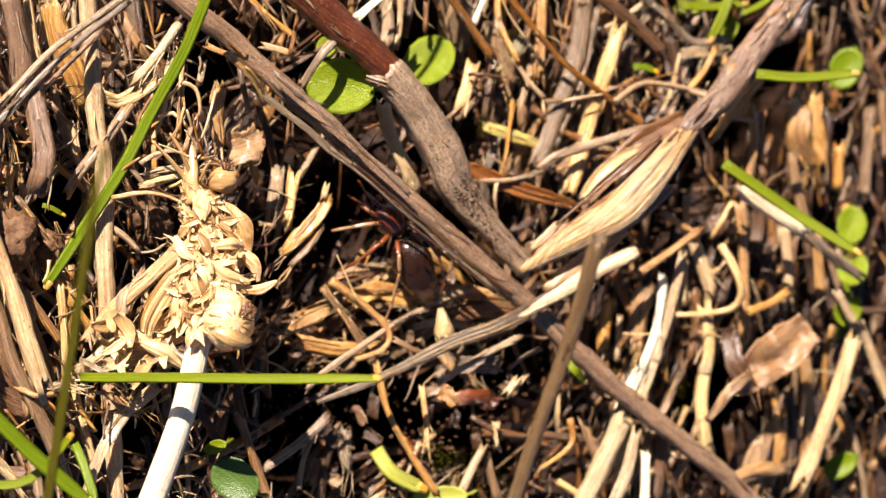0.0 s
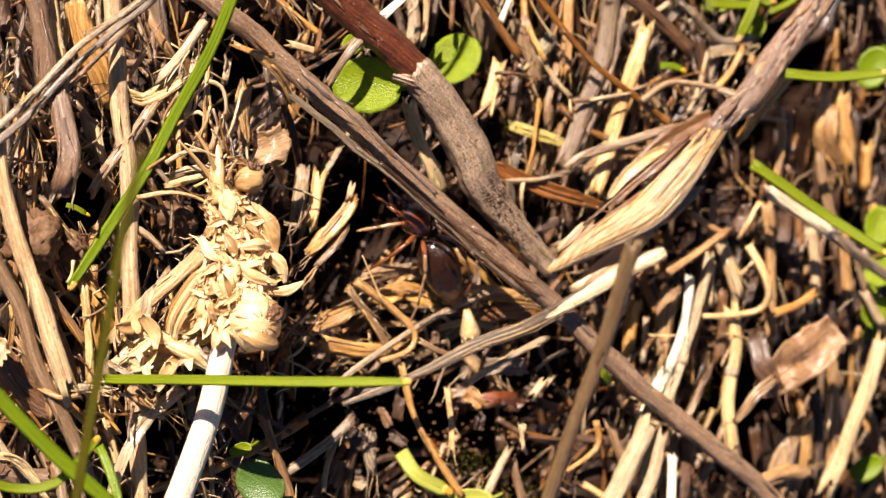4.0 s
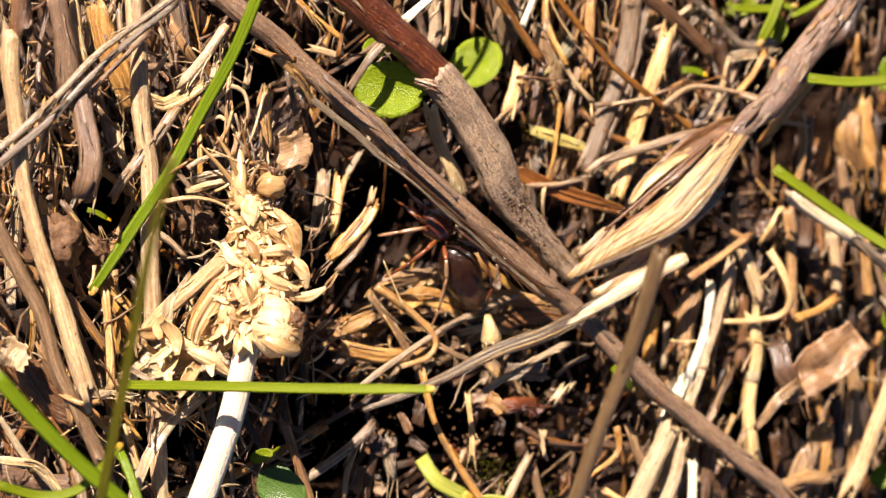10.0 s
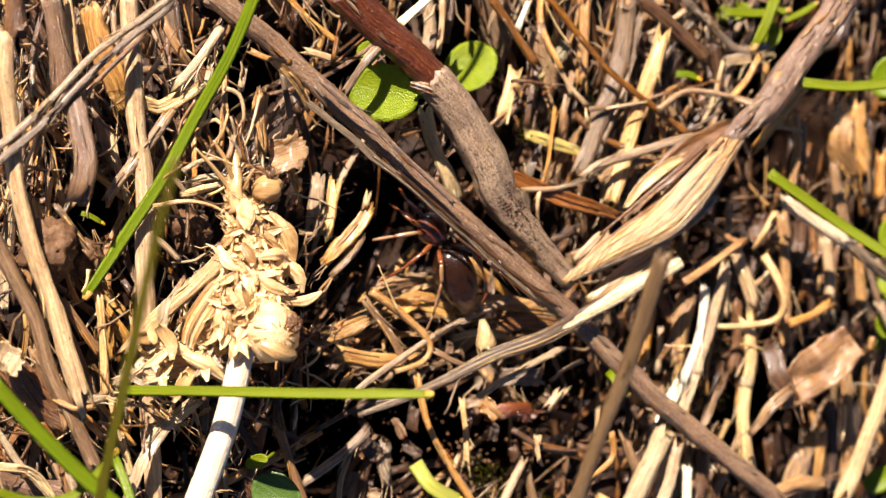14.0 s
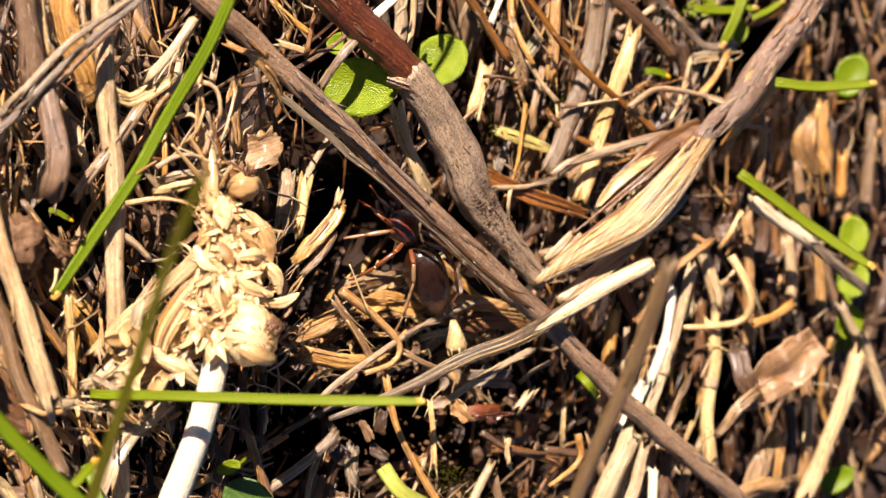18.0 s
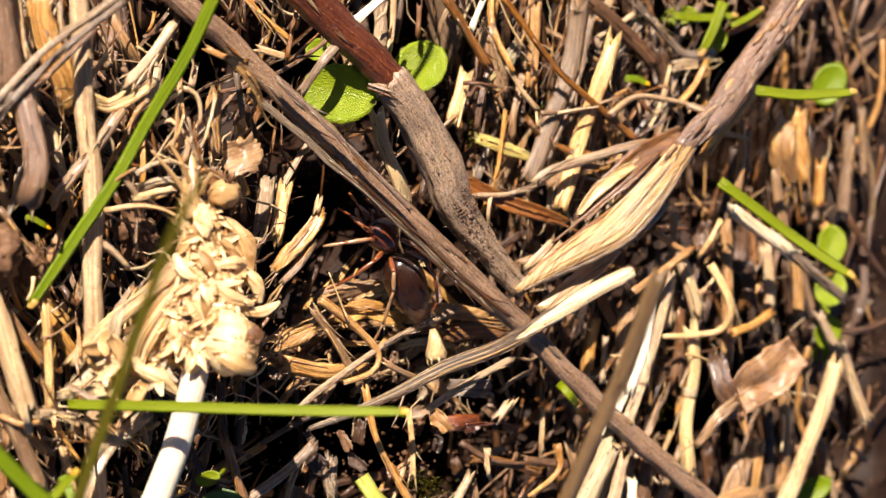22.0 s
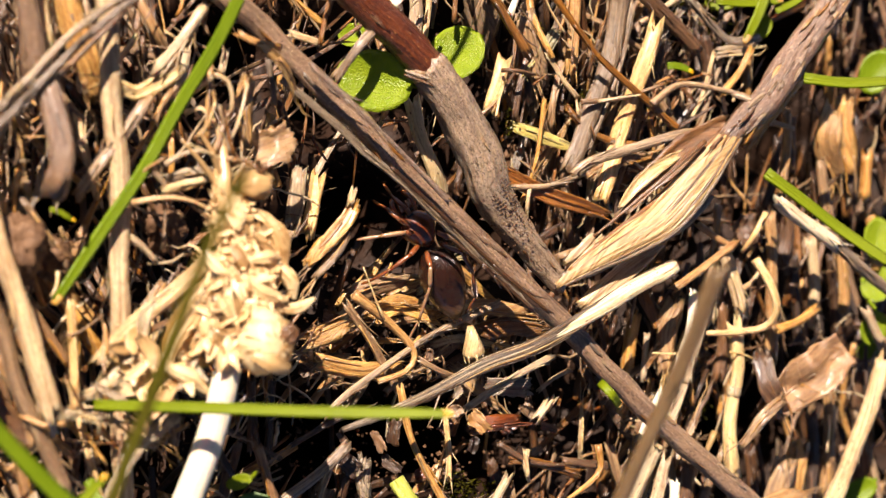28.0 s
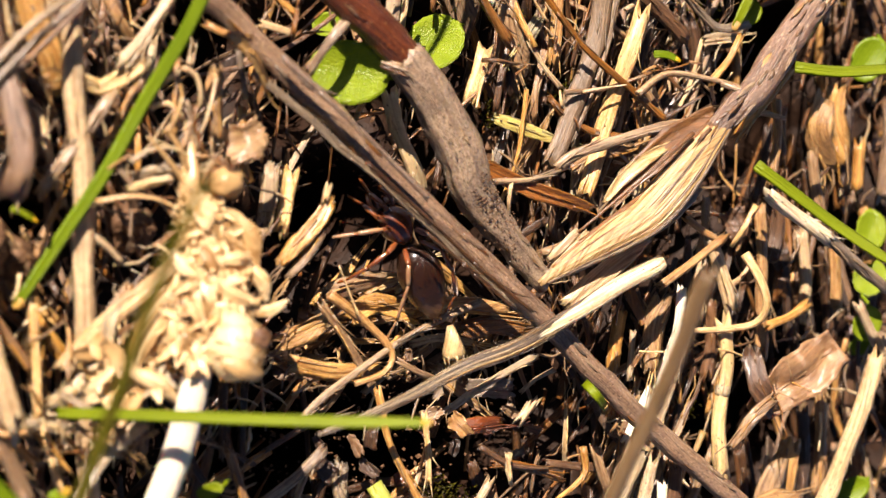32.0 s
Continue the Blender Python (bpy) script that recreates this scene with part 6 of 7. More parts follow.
ribbon("pale", 0.54, (19.3, 0.6, -5.2), (20, 3.8, -4.7), (21, 8.5, -5))
stalk("brown", 0.74, (24.5, 10.3, -6.2), (25.2, 12.1, -6.6), (25.4, 14.6, -7.4))
ribbon("tan", 0.58, (-32.6, 3.7, -2.9), (-33, 5.3, -2.9), (-33.4, 7.6, -2.7))
stalk("tan", 0.52, (-22.3, 5.2, -3), (-22.4, 7, -2.6), (-22.2, 9.7, -3.5))
stalk("tan", 0.45, (-30.1, 13.2, -5), (-29.9, 15.7, -4.1), (-28.5, 19.8, -4.3))
ribbon("tan", 0.76, (-31.2, 12.4, -4), (-29.8, 12.9, -4.5), (-28, 13.1, -4.3))
stalk("tan", 0.43, (-26.4, 9, -2.2), (-26.6, 10, -2.6), (-27.2, 11.7, -3.6))
stalk("pale", 0.33, (-36, 9.3, -5.6), (-35.7, 11.5, -4.9), (-35.3, 14.8, -4.7))
stalk("pale", 0.45, (-30.9, 9.4, -4.2), (-31.4, 12.7, -3.9), (-30.8, 17.7, -3.3))
stalk("tan", 0.28, (-34, 9.8, -3.6), (-31.5, 11.9, -3), (-27.8, 14.7, -2.7))
ribbon("brown", 0.38, (-35, 14.6, -2.5), (-34, 18, -3), (-32.9, 23, -3.4))
stalk("grey", 0.40, (-33.2, 11.1, -2.6), (-32.4, 14.2, -2.9), (-30.8, 18.9, -3.2))
stalk("grey", 0.65, (-27.2, 12.2, -3), (-28.1, 14.8, -3.3), (-28.5, 18.6, -3.9))
stalk("tan", 0.52, (-25.8, 3.6, -5.3), (-25.4, 6.1, -4.3), (-25.2, 9.7, -4.3))
stalk("pale", 0.51, (-25.9, 12.5, -5.5), (-25.6, 13.5, -4.7), (-24.5, 15.2, -4.4))
stalk("pale", 0.67, (-26.9, 3.3, -5), (-27.6, 5.8, -4.9), (-28.5, 9.5, -5.1))
stalk("pale", 0.43, (-37.3, 8.3, -3.2), (-35.5, 8.6, -3.7), (-32.6, 9.8, -3.7))
stalk("grey", 0.29, (-33.4, 11.3, -3.1), (-33.7, 12.9, -2.6), (-33.2, 15.5, -3))
ribbon("tan", 0.77, (-32.3, 3.1, -5.3), (-31.6, 4.2, -4.4), (-30.6, 5.6, -4.6))
ribbon("brown", 0.74, (-21.9, 2.6, -5.1), (-22.1, 6, -4.8), (-23, 11.2, -5.4))
ribbon("grey", 0.36, (-32.7, 3, -2.1), (-32.1, 4.4, -2.7), (-31.7, 6.4, -2.7))
stalk("grey", 0.65, (-36.7, 3.9, -2.3), (-35.7, 7, -2.8), (-35.7, 11.4, -3))
stalk("grey", 0.54, (-34.8, 11.9, -2.1), (-34.9, 13.3, -2.7), (-34.3, 15.7, -3.3))
stalk("tan", 0.50, (-36.1, 3.8, -2.8), (-35.3, 5.9, -3.2), (-34, 8.9, -3.4))
stalk("brown", 0.44, (-32.7, 14.3, -4.1), (-30.9, 16.3, -4.3), (-27.6, 20, -4.8))
stalk("tan", 0.66, (-34.6, 8.6, -3.5), (-34.3, 9.7, -3.5), (-34.1, 11.5, -4.2))
ribbon("pale", 0.74, (-22.3, 8.5, -3.9), (-21.3, 11, -3.9), (-20.6, 14.5, -4.4))
stalk("tan", 0.42, (-25.7, 5.3, -3.1), (-24.1, 8.1, -3.2), (-22, 12, -3.6))
stalk("tan", 0.78, (-22.1, 14.4, -4.7), (-23.1, 15.7, -3.9), (-24.4, 18, -4.4))
stalk("brown", 0.70, (-29.2, -21.6, -3.8), (-29.8, -20.3, -3.7), (-30.3, -18.4, -4.3))
stalk("tan", 0.43, (-33.3, -1.6, -5), (-34.2, 0.9, -4.6), (-34.8, 4.5, -4.8))
stalk("tan", 0.46, (-30.4, -11.2, -3.2), (-31.3, -8, -2.9), (-33.6, -2.8, -3.4))
stalk("orange", 0.68, (-36.3, -19.2, -5.4), (-37.3, -17.5, -4.9), (-38.2, -15.2, -5.2))
stalk("tan", 0.55, (-29.8, -14, -2.6), (-30.9, -12.9, -2.4), (-32.7, -11, -1.9))
stalk("brown", 0.39, (-23.5, -13.6, -5.7), (-24.9, -11.4, -5), (-26, -8.6, -5.5))
stalk("pale", 0.50, (-27.8, -21.4, -3.9), (-28.7, -19.5, -4.1), (-29.9, -16.6, -3.7))
stalk("brown", 0.37, (-36.6, -1.4, -2.9), (-36.3, 2.1, -2.5), (-36.4, 7.3, -2.6))
stalk("brown", 0.40, (-21.8, -1, -2.9), (-23.1, 1.3, -2.3), (-24.8, 4.9, -2))
ribbon("tan", 0.91, (-27.1, -7.7, -3.4), (-28.5, -5.5, -3.3), (-30.9, -1.9, -3.8))
stalk("tan", 0.72, (-34.5, -0.3, -2.1), (-34.3, 1.4, -2.4), (-34.8, 3.9, -1.9))
ribbon("brown", 0.40, (-30.2, -3.7, -5.3), (-31.1, -2.1, -4.9), (-32.4, 0.1, -4.5))
stalk("orange", 0.55, (-31.6, -3.6, -2.8), (-32.3, -2.2, -2.1), (-32.7, -0.3, -2.6))
ribbon("tan", 0.71, (-27.4, -4.9, -3.8), (-29.4, -2.6, -3.9), (-33, 1.5, -4.1))
stalk("orange", 0.61, (-33.8, -6.9, -4.3), (-34.1, -4.5, -3.6), (-35.6, -0.6, -3.8))
stalk("orange", 0.45, (-30.3, -11.2, -3.6), (-31.5, -8.9, -3.8), (-33, -5.7, -4.6))
ribbon("orange", 0.59, (-29.8, -2.3, -3.7), (-29.3, 0, -3.4), (-27.6, 3.6, -3.6))
stalk("pale", 0.77, (-27.2, -17.8, -3.1), (-28.2, -14.1, -3.2), (-29.4, -8.6, -3.8))
stalk("pale", 0.64, (-24.1, -9.8, -4.4), (-23.4, -7.4, -3.9), (-22.7, -4, -4.6))
ribbon("tan", 0.60, (-28.3, -8.3, -5.2), (-28.8, -5.1, -4.5), (-29.5, -0.4, -4.8))
stalk("tan", 0.48, (-27.3, -14.8, -3.7), (-28.2, -13.6, -3.3), (-29.7, -11.6, -3.5))
stalk("orange", 0.41, (-28.4, -14.4, -5), (-29.8, -13.3, -4.2), (-32, -11.3, -4.6))
ribbon("tan", 0.45, (-31.6, -16.4, -4.7), (-33.1, -15.3, -4.2), (-35.2, -13.5, -5.1))
stalk("orange", 0.76, (-33, -12.1, -4.8), (-34.3, -8.2, -4), (-35, -2.7, -4))
ribbon("orange", 0.94, (-30.6, -20.7, -4.3), (-32.1, -17.5, -3.7), (-33.4, -13.4, -3.8))
ribbon("pale", 0.82, (-36.8, -4.3, -4.6), (-36.9, -1.4, -4.4), (-36.3, 2.9, -3.8))
stalk("orange", 0.64, (-35, -13.6, -4.1), (-33.6, -11.7, -4.6), (-32, -9.2, -5.5))
ribbon("tan", 0.45, (-35.7, -8.7, -3.7), (-35.5, -5.3, -2.8), (-35.6, -0.4, -3.7))
stalk("brown", 0.42, (-27.9, -14.8, -3.7), (-27.4, -12.1, -3), (-26.6, -8.2, -2.7))
stalk("tan", 0.28, (-33.7, -0.7, -4.9), (-35, 2, -4), (-35.8, 5.5, -3.7))
stalk("pale", 0.40, (-0.3, -21, -6.1), (0.2, -19.4, -5.5), (1.2, -17.2, -5.8))
ribbon("pale", 0.41, (14.8, -17.8, -6.6), (14.2, -15.8, -5.9), (14.5, -12.9, -6.2))
stalk("dark", 0.45, (14.9, -16.7, -7.5), (15.9, -15.2, -6.9), (18.4, -13.3, -7.8))
ribbon("brown", 0.81, (3.7, -9.5, -9.2), (4.5, -9, -8.7), (6.1, -7.9, -8.3))
stalk("brown", 0.62, (1.1, -9, -8.3), (2.7, -10.1, -8.2), (5.6, -11.9, -9.2))
ribbon("tan", 0.95, (4.2, -9.6, -9), (5.5, -9, -8.8), (7.5, -8.3, -9.1))
stalk("brown", 0.80, (0.9, -12, -7.9), (2.5, -11.3, -8.4), (4.9, -10.1, -8.6))
ribbon("tan", 0.58, (-5.5, -9.6, -6.9), (-3.8, -9.2, -7.4), (-1.3, -8.8, -7.7))
ribbon("tan", 0.80, (3.2, -1, -8.4), (4.7, -2.3, -8.2), (7, -4.2, -8.3))
ribbon("tan", 0.75, (-0.2, -10.1, -8.3), (1.9, -9.2, -8.6), (5.4, -7, -8.5))
stalk("pale", 0.60, (-10.9, -8.4, -8), (-9.1, -7.3, -7.2), (-5.7, -5.9, -7.8))
ribbon("tan", 0.67, (-2.7, -2.3, -7.9), (-0.9, -2.3, -7.8), (2.4, -2.6, -8.5))
ribbon("pale", 0.82, (-8.2, -6.6, -7.6), (-6.9, -5.5, -7.5), (-5.4, -4.3, -7.3))
stalk("brown", 0.53, (-12.5, -5.8, -9.1), (-11.2, -7, -8.5), (-8.3, -9.4, -8.6))
stalk("tan", 0.65, (-8.4, -12.4, -9.7), (-7.6, -10.8, -8.8), (-6.2, -8.6, -8.3))
ribbon("tan", 0.65, (-3.1, -3, -8.6), (-1.7, -3.8, -8.8), (0.4, -5, -8.7))
ribbon("brown", 0.75, (-0.7, -4, -8.3), (1.5, -3.1, -8.6), (4.4, -2.7, -8.6))
ribbon("pale", 0.73, (-1.3, -3.3, -8.3), (-0.1, -2.9, -7.6), (2.8, -1.5, -8.6))
stalk("tan", 0.63, (-7.6, -9.8, -7.1), (-5.8, -9.6, -7.6), (-3, -9, -8.1))
stalk("brown", 0.53, (-3.1, -9.1, -6.7), (-1.7, -8.3, -7), (0.1, -7.5, -7.8))
stalk("pale", 0.55, (-1.8, -11.5, -9.7), (0.1, -9.9, -8.9), (3.2, -7.8, -8.7))
ribbon("tan", 0.91, (3.6, -9.4, -8.1), (4.8, -10.7, -7.2), (7.1, -12.8, -6.8))
ribbon("pale", 0.71, (4.5, -4.8, -7.8), (5.8, -4.6, -7.6), (7.7, -4.8, -7.1))
ribbon("pale", 0.64, (1.7, -7.7, -8.3), (3.7, -7.3, -7.6), (7.3, -7.8, -7.7))
stalk("tan", 0.42, (-10.4, -8.2, -8.4), (-8.3, -9.3, -8.7), (-5.8, -10.6, -8.4))
stalk("tan", 0.75, (-2.3, -5.9, -8.7), (-0.2, -5.6, -8.5), (3.7, -4.5, -9.1))
ribbon("tan", 0.87, (-6.4, -4.4, -8.5), (-5.3, -3.3, -8.2), (-2.8, -1.1, -8.8))
ribbon("white", 0.97, (19.4, -15.9, -5), (21.2, -13.1, -5.1), (23.8, -8.8, -5.1))
stalk("tan", 0.51, (20, -18.3, -7), (19.9, -15.4, -6.1), (21.6, -11.1, -6.3))
ribbon("dark", 0.62, (24.9, -23.9, -7.2), (24.1, -21.2, -7), (23.3, -17.3, -7.9))
ribbon("brown", 0.57, (19.8, -16.9, -5.9), (19.7, -15.7, -5.4), (20.2, -13.8, -5.5))
ribbon("brown", 0.46, (19.2, -9.7, -3.7), (20.3, -8.9, -4.2), (21.7, -7.2, -4.1))
ribbon("tan", 0.95, (17.3, -13.6, -4.5), (17.2, -12.4, -4.1), (18.1, -10.7, -5))
stalk("dark", 0.66, (23.1, -23.4, -5.3), (23.4, -21.4, -5.7), (23.9, -18.4, -5.5))
stalk("tan", 0.76, (28.7, -14.4, -6.4), (29.1, -11.2, -5.9), (31.3, -6.4, -6.6))
stalk("spotted", 0.68, (19.3, -22.8, -4.7), (19.3, -20.7, -4.3), (20.5, -17.6, -4.9))
thread("pale", 0.20, (-19.1, -15.7, -1.8), (-19.7, -14.2, -2.1), (-20.5, -12.1, -2.8))
thread("pale", 0.26, (38.4, -14.5, -3.7), (37.8, -15.7, -2.9), (37.2, -17.5, -2.5))
thread("pale", 0.17, (19.5, -8.5, -3.3), (20.8, -8.6, -3.3), (22.6, -8.6, -3))
thread("brown", 0.20, (-38.2, -3.2, -1.8), (-37.2, -2.8, -1.3), (-35.6, -2.2, -1))
thread("brown", 0.24, (-10.7, 14.8, -3.6), (-8.9, 16.3, -3.8), (-6.4, 18.3, -4.6))
thread("tan", 0.16, (-35.6, 15.7, -3.5), (-34.3, 15.8, -3.6), (-32, 16.1, -4.4))
thread("tan", 0.15, (-26.2, -17, -3.7), (-25.9, -18.7, -3.4), (-25.6, -21.3, -4))
thread("tan", 0.23, (-31.3, 4.3, -3.8), (-31.5, 5.2, -3.3), (-31.6, 6.5, -2.9))
thread("pale", 0.21, (9.6, 16.9, -1.5), (8.2, 18.6, -1.4), (6.7, 20.9, -1))
thread("brown", 0.19, (-31.4, -1.3, -3.5), (-31.9, 0.2, -3.5), (-33.1, 2.6, -3))
thread("tan", 0.18, (-3.5, 15.4, -2.7), (-4.3, 16.2, -2.3), (-5.4, 17.7, -3.2))
thread("pale", 0.17, (26.4, -8.5, -2.1), (28.4, -8.9, -2.6), (31.5, -10.1, -2.9))
thread("brown", 0.15, (-27.5, -3.4, -2.3), (-27.1, -2.4, -2.3), (-26.3, -0.9, -3))
thread("tan", 0.21, (-21.2, -8.9, -2.8), (-22.8, -7.2, -2.8), (-24.7, -5.4, -2.3))
thread("brown", 0.17, (-22.8, -7.4, -2.6), (-22.3, -8.9, -3.1), (-21.7, -11.2, -3.9))
thread("pale", 0.16, (-5.2, -5.2, -3.1), (-6, -3.5, -3.1), (-7.1, -1.2, -2.9))
thread("pale", 0.24, (26.3, -11.4, -2.7), (26.9, -10.5, -2.9), (27.9, -9.4, -3.4))
thread("pale", 0.23, (-33.5, -4.1, -4), (-32.6, -3.9, -3.9), (-31.3, -3.6, -3.9))
thread("brown", 0.17, (24.6, 14.5, -3.6), (23, 14, -3.7), (21.2, 13.7, -4.4))
thread("brown", 0.21, (-14.9, -8.3, -1.6), (-13.6, -7, -1.6), (-11.2, -5, -2.1))
thread("brown", 0.23, (-18.4, 4.2, -0.8), (-18.7, 5.8, -1.3), (-18.5, 8.2, -2.3))
thread("tan", 0.18, (-34, -14.7, -4.4), (-33.1, -14.6, -3.9), (-31.6, -14.3, -3.7))
thread("tan", 0.20, (-14.6, -0.7, -1.1), (-14, 0.2, -1.5), (-13.7, 1.5, -1.2))
thread("brown", 0.23, (31.6, 12.9, -2.3), (32.2, 13.1, -1.5), (33.5, 13.2, -1))
thread("brown", 0.17, (-4.2, 7, -4.4), (-4, 7.6, -3.8), (-3, 8.9, -4.3))
thread("tan", 0.25, (16.4, -14.7, -2.6), (16.8, -13.6, -1.9), (18.5, -11.8, -1.9))
thread("pale", 0.19, (-34.5, -14.7, -1.5), (-33, -13.6, -1.2), (-31.2, -12.5, -0.8))
thread("pale", 0.25, (13.7, 11.8, -3), (15, 12.1, -2.3), (17, 12.4, -1.8))
stalk("tan", 0.37, (-1.5, -3.8, -7.9), (-0.3, -4, -8.3), (1.3, -4.2, -8.3))
ribbon("tan", 0.29, (5, -7.3, -8.4), (5.2, -6.7, -7.7), (6.1, -6, -8.1))
stalk("tan", 0.40, (-8.3, -6.3, -8.6), (-7.8, -5.7, -8), (-6.6, -4.9, -8.5))
stalk("tan", 0.20, (-3, -1.1, -6.3), (-3.2, -2.1, -6.8), (-3.3, -3.4, -7.6))
ribbon("tan", 0.38, (-7.4, -8.4, -7.4), (-7, -8.4, -7.3), (-6.4, -8.5, -7.5))
ribbon("tan", 0.49, (-2, -2.4, -6.9), (-1.3, -2.5, -6.8), (0, -2.4, -6.9))
stalk("tan", 0.31, (3.2, -6.4, -8.8), (3.5, -6.5, -8.2), (4.6, -6.5, -8.4))
stalk("tan", 0.21, (-10.4, -6.2, -6), (-10.1, -6.2, -5.7), (-9.3, -6.6, -6.2))
ribbon("tan", 0.50, (-6, -5.1, -7.7), (-5, -5.2, -7.5), (-3.3, -5, -7.6))
stalk("tan", 0.33, (-1, -7.5, -6.6), (-0.5, -7.2, -6.8), (0.3, -6.6, -7.2))
stalk("tan", 0.28, (4.6, -6.3, -7), (5.1, -5.9, -7.6), (5.5, -5.3, -7.8))
stalk("brown", 0.48, (2.2, -2.6, -7.1), (2.5, -2.3, -7.1), (2.7, -2, -6.8))
ribbon("pale", 0.52, (-0.4, -3.4, -6.7), (0, -3.3, -6.7), (0.9, -3, -7.4))
ribbon("brown", 0.47, (-5.9, -3.5, -6.4), (-5, -3.7, -6.7), (-4, -4.1, -6.4))
stalk("tan", 0.22, (-4.9, -4.7, -6.7), (-4, -5, -6.3), (-2.7, -5.4, -5.9))
ribbon("brown", 0.54, (-2, -6.7, -7.2), (-2.5, -5.9, -6.7), (-3.1, -4.7, -6.9))
ribbon("brown", 0.60, (4.6, -4, -6.8), (4.6, -3.4, -6.9), (4.8, -2.5, -7.4))
stalk("brown", 0.42, (-5.3, -7.7, -6.3), (-5, -7.3, -6.3), (-4.4, -6.6, -6.7))
ribbon("pale", 0.35, (-0.2, -5.7, -5.5), (0.6, -6.1, -6.1), (2, -6.8, -7))
stalk("pale", 0.26, (-5.1, -7.6, -7), (-5, -8.3, -7.1), (-4.7, -9.4, -7))
ribbon("tan", 0.41, (-5.1, -9.8, -5.4), (-4.1, -9.9, -5.5), (-2.7, -9.6, -5.3))
ribbon("tan", 0.48, (-0.5, -2.6, -5.8), (-0.1, -3.1, -5.7), (0.4, -3.7, -5.3))
stalk("tan", 0.47, (-2.1, -6.3, -7.7), (-1.9, -6.6, -6.9), (-1.3, -7.1, -6.3))
ribbon("brown", 0.40, (4.5, -4.7, -6.8), (5.2, -4.9, -6.7), (6.5, -5.1, -7.5))
ribbon("tan", 0.46, (-4.7, -6.8, -7.1), (-3.9, -7, -6.6), (-2.6, -7, -6.2))
ribbon("pale", 0.34, (6.5, -7.8, -6.8), (7, -8.5, -7.3), (7.8, -9.6, -8.2))
stalk("pale", 0.22, (4.4, -7.6, -7.3), (5.3, -7.7, -7.8), (6.1, -7.7, -7.4))
stalk("pale", 0.22, (-3.8, -8.2, -7.3), (-3.8, -8.2, -6.3), (-3, -8.4, -7.2))
ribbon("brown", 0.48, (-7.3, -7.3, -7.8), (-6.8, -7, -7.5), (-5.7, -6.4, -7.6))
ribbon("tan", 0.28, (-4.9, -4.3, -6.1), (-4.1, -4, -5.8), (-2.8, -4.1, -5.9))
ribbon("tan", 0.44, (-2.3, -3.6, -6.9), (-1.9, -4.1, -6.1), (-0.9, -4.9, -6.3))
stalk("brown", 0.41, (1.9, -6.7, -8.2), (2.7, -6.6, -7.8), (4.3, -6, -7.8))
ribbon("brown", 0.58, (-4.7, -4.6, -8.9), (-4.4, -4.4, -7.9), (-3.3, -4.5, -8.3))
ribbon("tan", 0.60, (-3.6, -9, -8.3), (-2.8, -8.7, -8.4), (-1.7, -8.5, -9))
stalk("tan", 0.49, (1.2, -10.3, -7.7), (1.4, -9.6, -8.2), (1.3, -8.5, -8.6))
ribbon("tan", 0.52, (3.9, -6.1, -8.2), (4.3, -6.2, -8), (5.5, -6.4, -8.9))
stalk("pale", 0.40, (-3.6, -2.5, -8.5), (-3.1, -2.6, -8.1), (-2.1, -2.3, -7.7))
ribbon("brown", 0.40, (4.1, -3.4, -6.7), (4.4, -4.2, -6.4), (5.1, -5.7, -5.9))
stalk("tan", 0.26, (-10.1, -8.6, -7.7), (-9.4, -8.7, -8.2), (-8.4, -8.7, -9))
ribbon("pale", 0.28, (-28.6, -12.4, 0), (-28.7, -11.5, 0.5), (-29, -10, 0.9))
ribbon("pale", 0.38, (-24.4, -7.4, -0.4), (-24.9, -6.9, -0.6), (-25.9, -6, -0.1))
ribbon("tan", 0.43, (-20.7, -7, -1.3), (-20.3, -5.9, -0.5), (-19.4, -4.4, -0.1))
stalk("tan", 0.26, (-26.8, -7.3, -2.5), (-26.5, -6.7, -1.6), (-25.7, -6, -2.5))
ribbon("tan", 0.23, (-29, -10.3, -2.3), (-29.6, -9.1, -1.5), (-29.9, -7.5, -2))
ribbon("tan", 0.37, (-24.7, -9.3, 0.2), (-24.3, -8.9, 0.3), (-23.5, -8.2, 0.2))
ribbon("tan", 0.34, (-23.7, -11.1, 0.7), (-23.5, -11.9, 0.3), (-22.9, -13.2, -0.4))
stalk("tan", 0.34, (-25.9, -11.8, -2.2), (-25.4, -12.2, -1.5), (-24.8, -12.7, -1))
stalk("tan", 0.28, (-29.8, -14.1, -1.8), (-29.4, -13.6, -1.2), (-28.6, -13.1, -1.7))
stalk("tan", 0.30, (-24.5, -11.4, -1.3), (-24.5, -10.5, -1), (-24.5, -9.2, -1))
ribbon("tan", 0.22, (-27.3, -11.4, 0.9), (-26.7, -11.6, 0.4), (-25.7, -11.6, -0.5))
stalk("tan", 0.21, (-28.2, -8.2, 0.3), (-28.2, -7.1, -0.2), (-27.8, -5.6, -1))
stalk("tan", 0.28, (-28, -7, 0.1), (-28, -6.1, 0), (-28.1, -4.8, -0.3))
ribbon("brown", 0.34, (-21.7, -5.6, 0.2), (-21.1, -5.3, 0.6), (-19.9, -4.7, 0.7))
ribbon("tan", 0.27, (-21.9, -11.9, -0.2), (-22.5, -12, 0.3), (-23, -12.4, -0.5))
stalk("brown", 0.31, (-27, -7.5, 0), (-26.4, -8, -0.3), (-25.6, -8.7, -0.6))
stalk("brown", 0.27, (-27.5, -14.9, 1.4), (-27.4, -13.9, 0.9), (-26.8, -12.4, 0.1))
stalk("tan", 0.33, (-22, -8.5, -0.6), (-21.6, -7.9, -0.2), (-21.1, -7.2, -0.1))
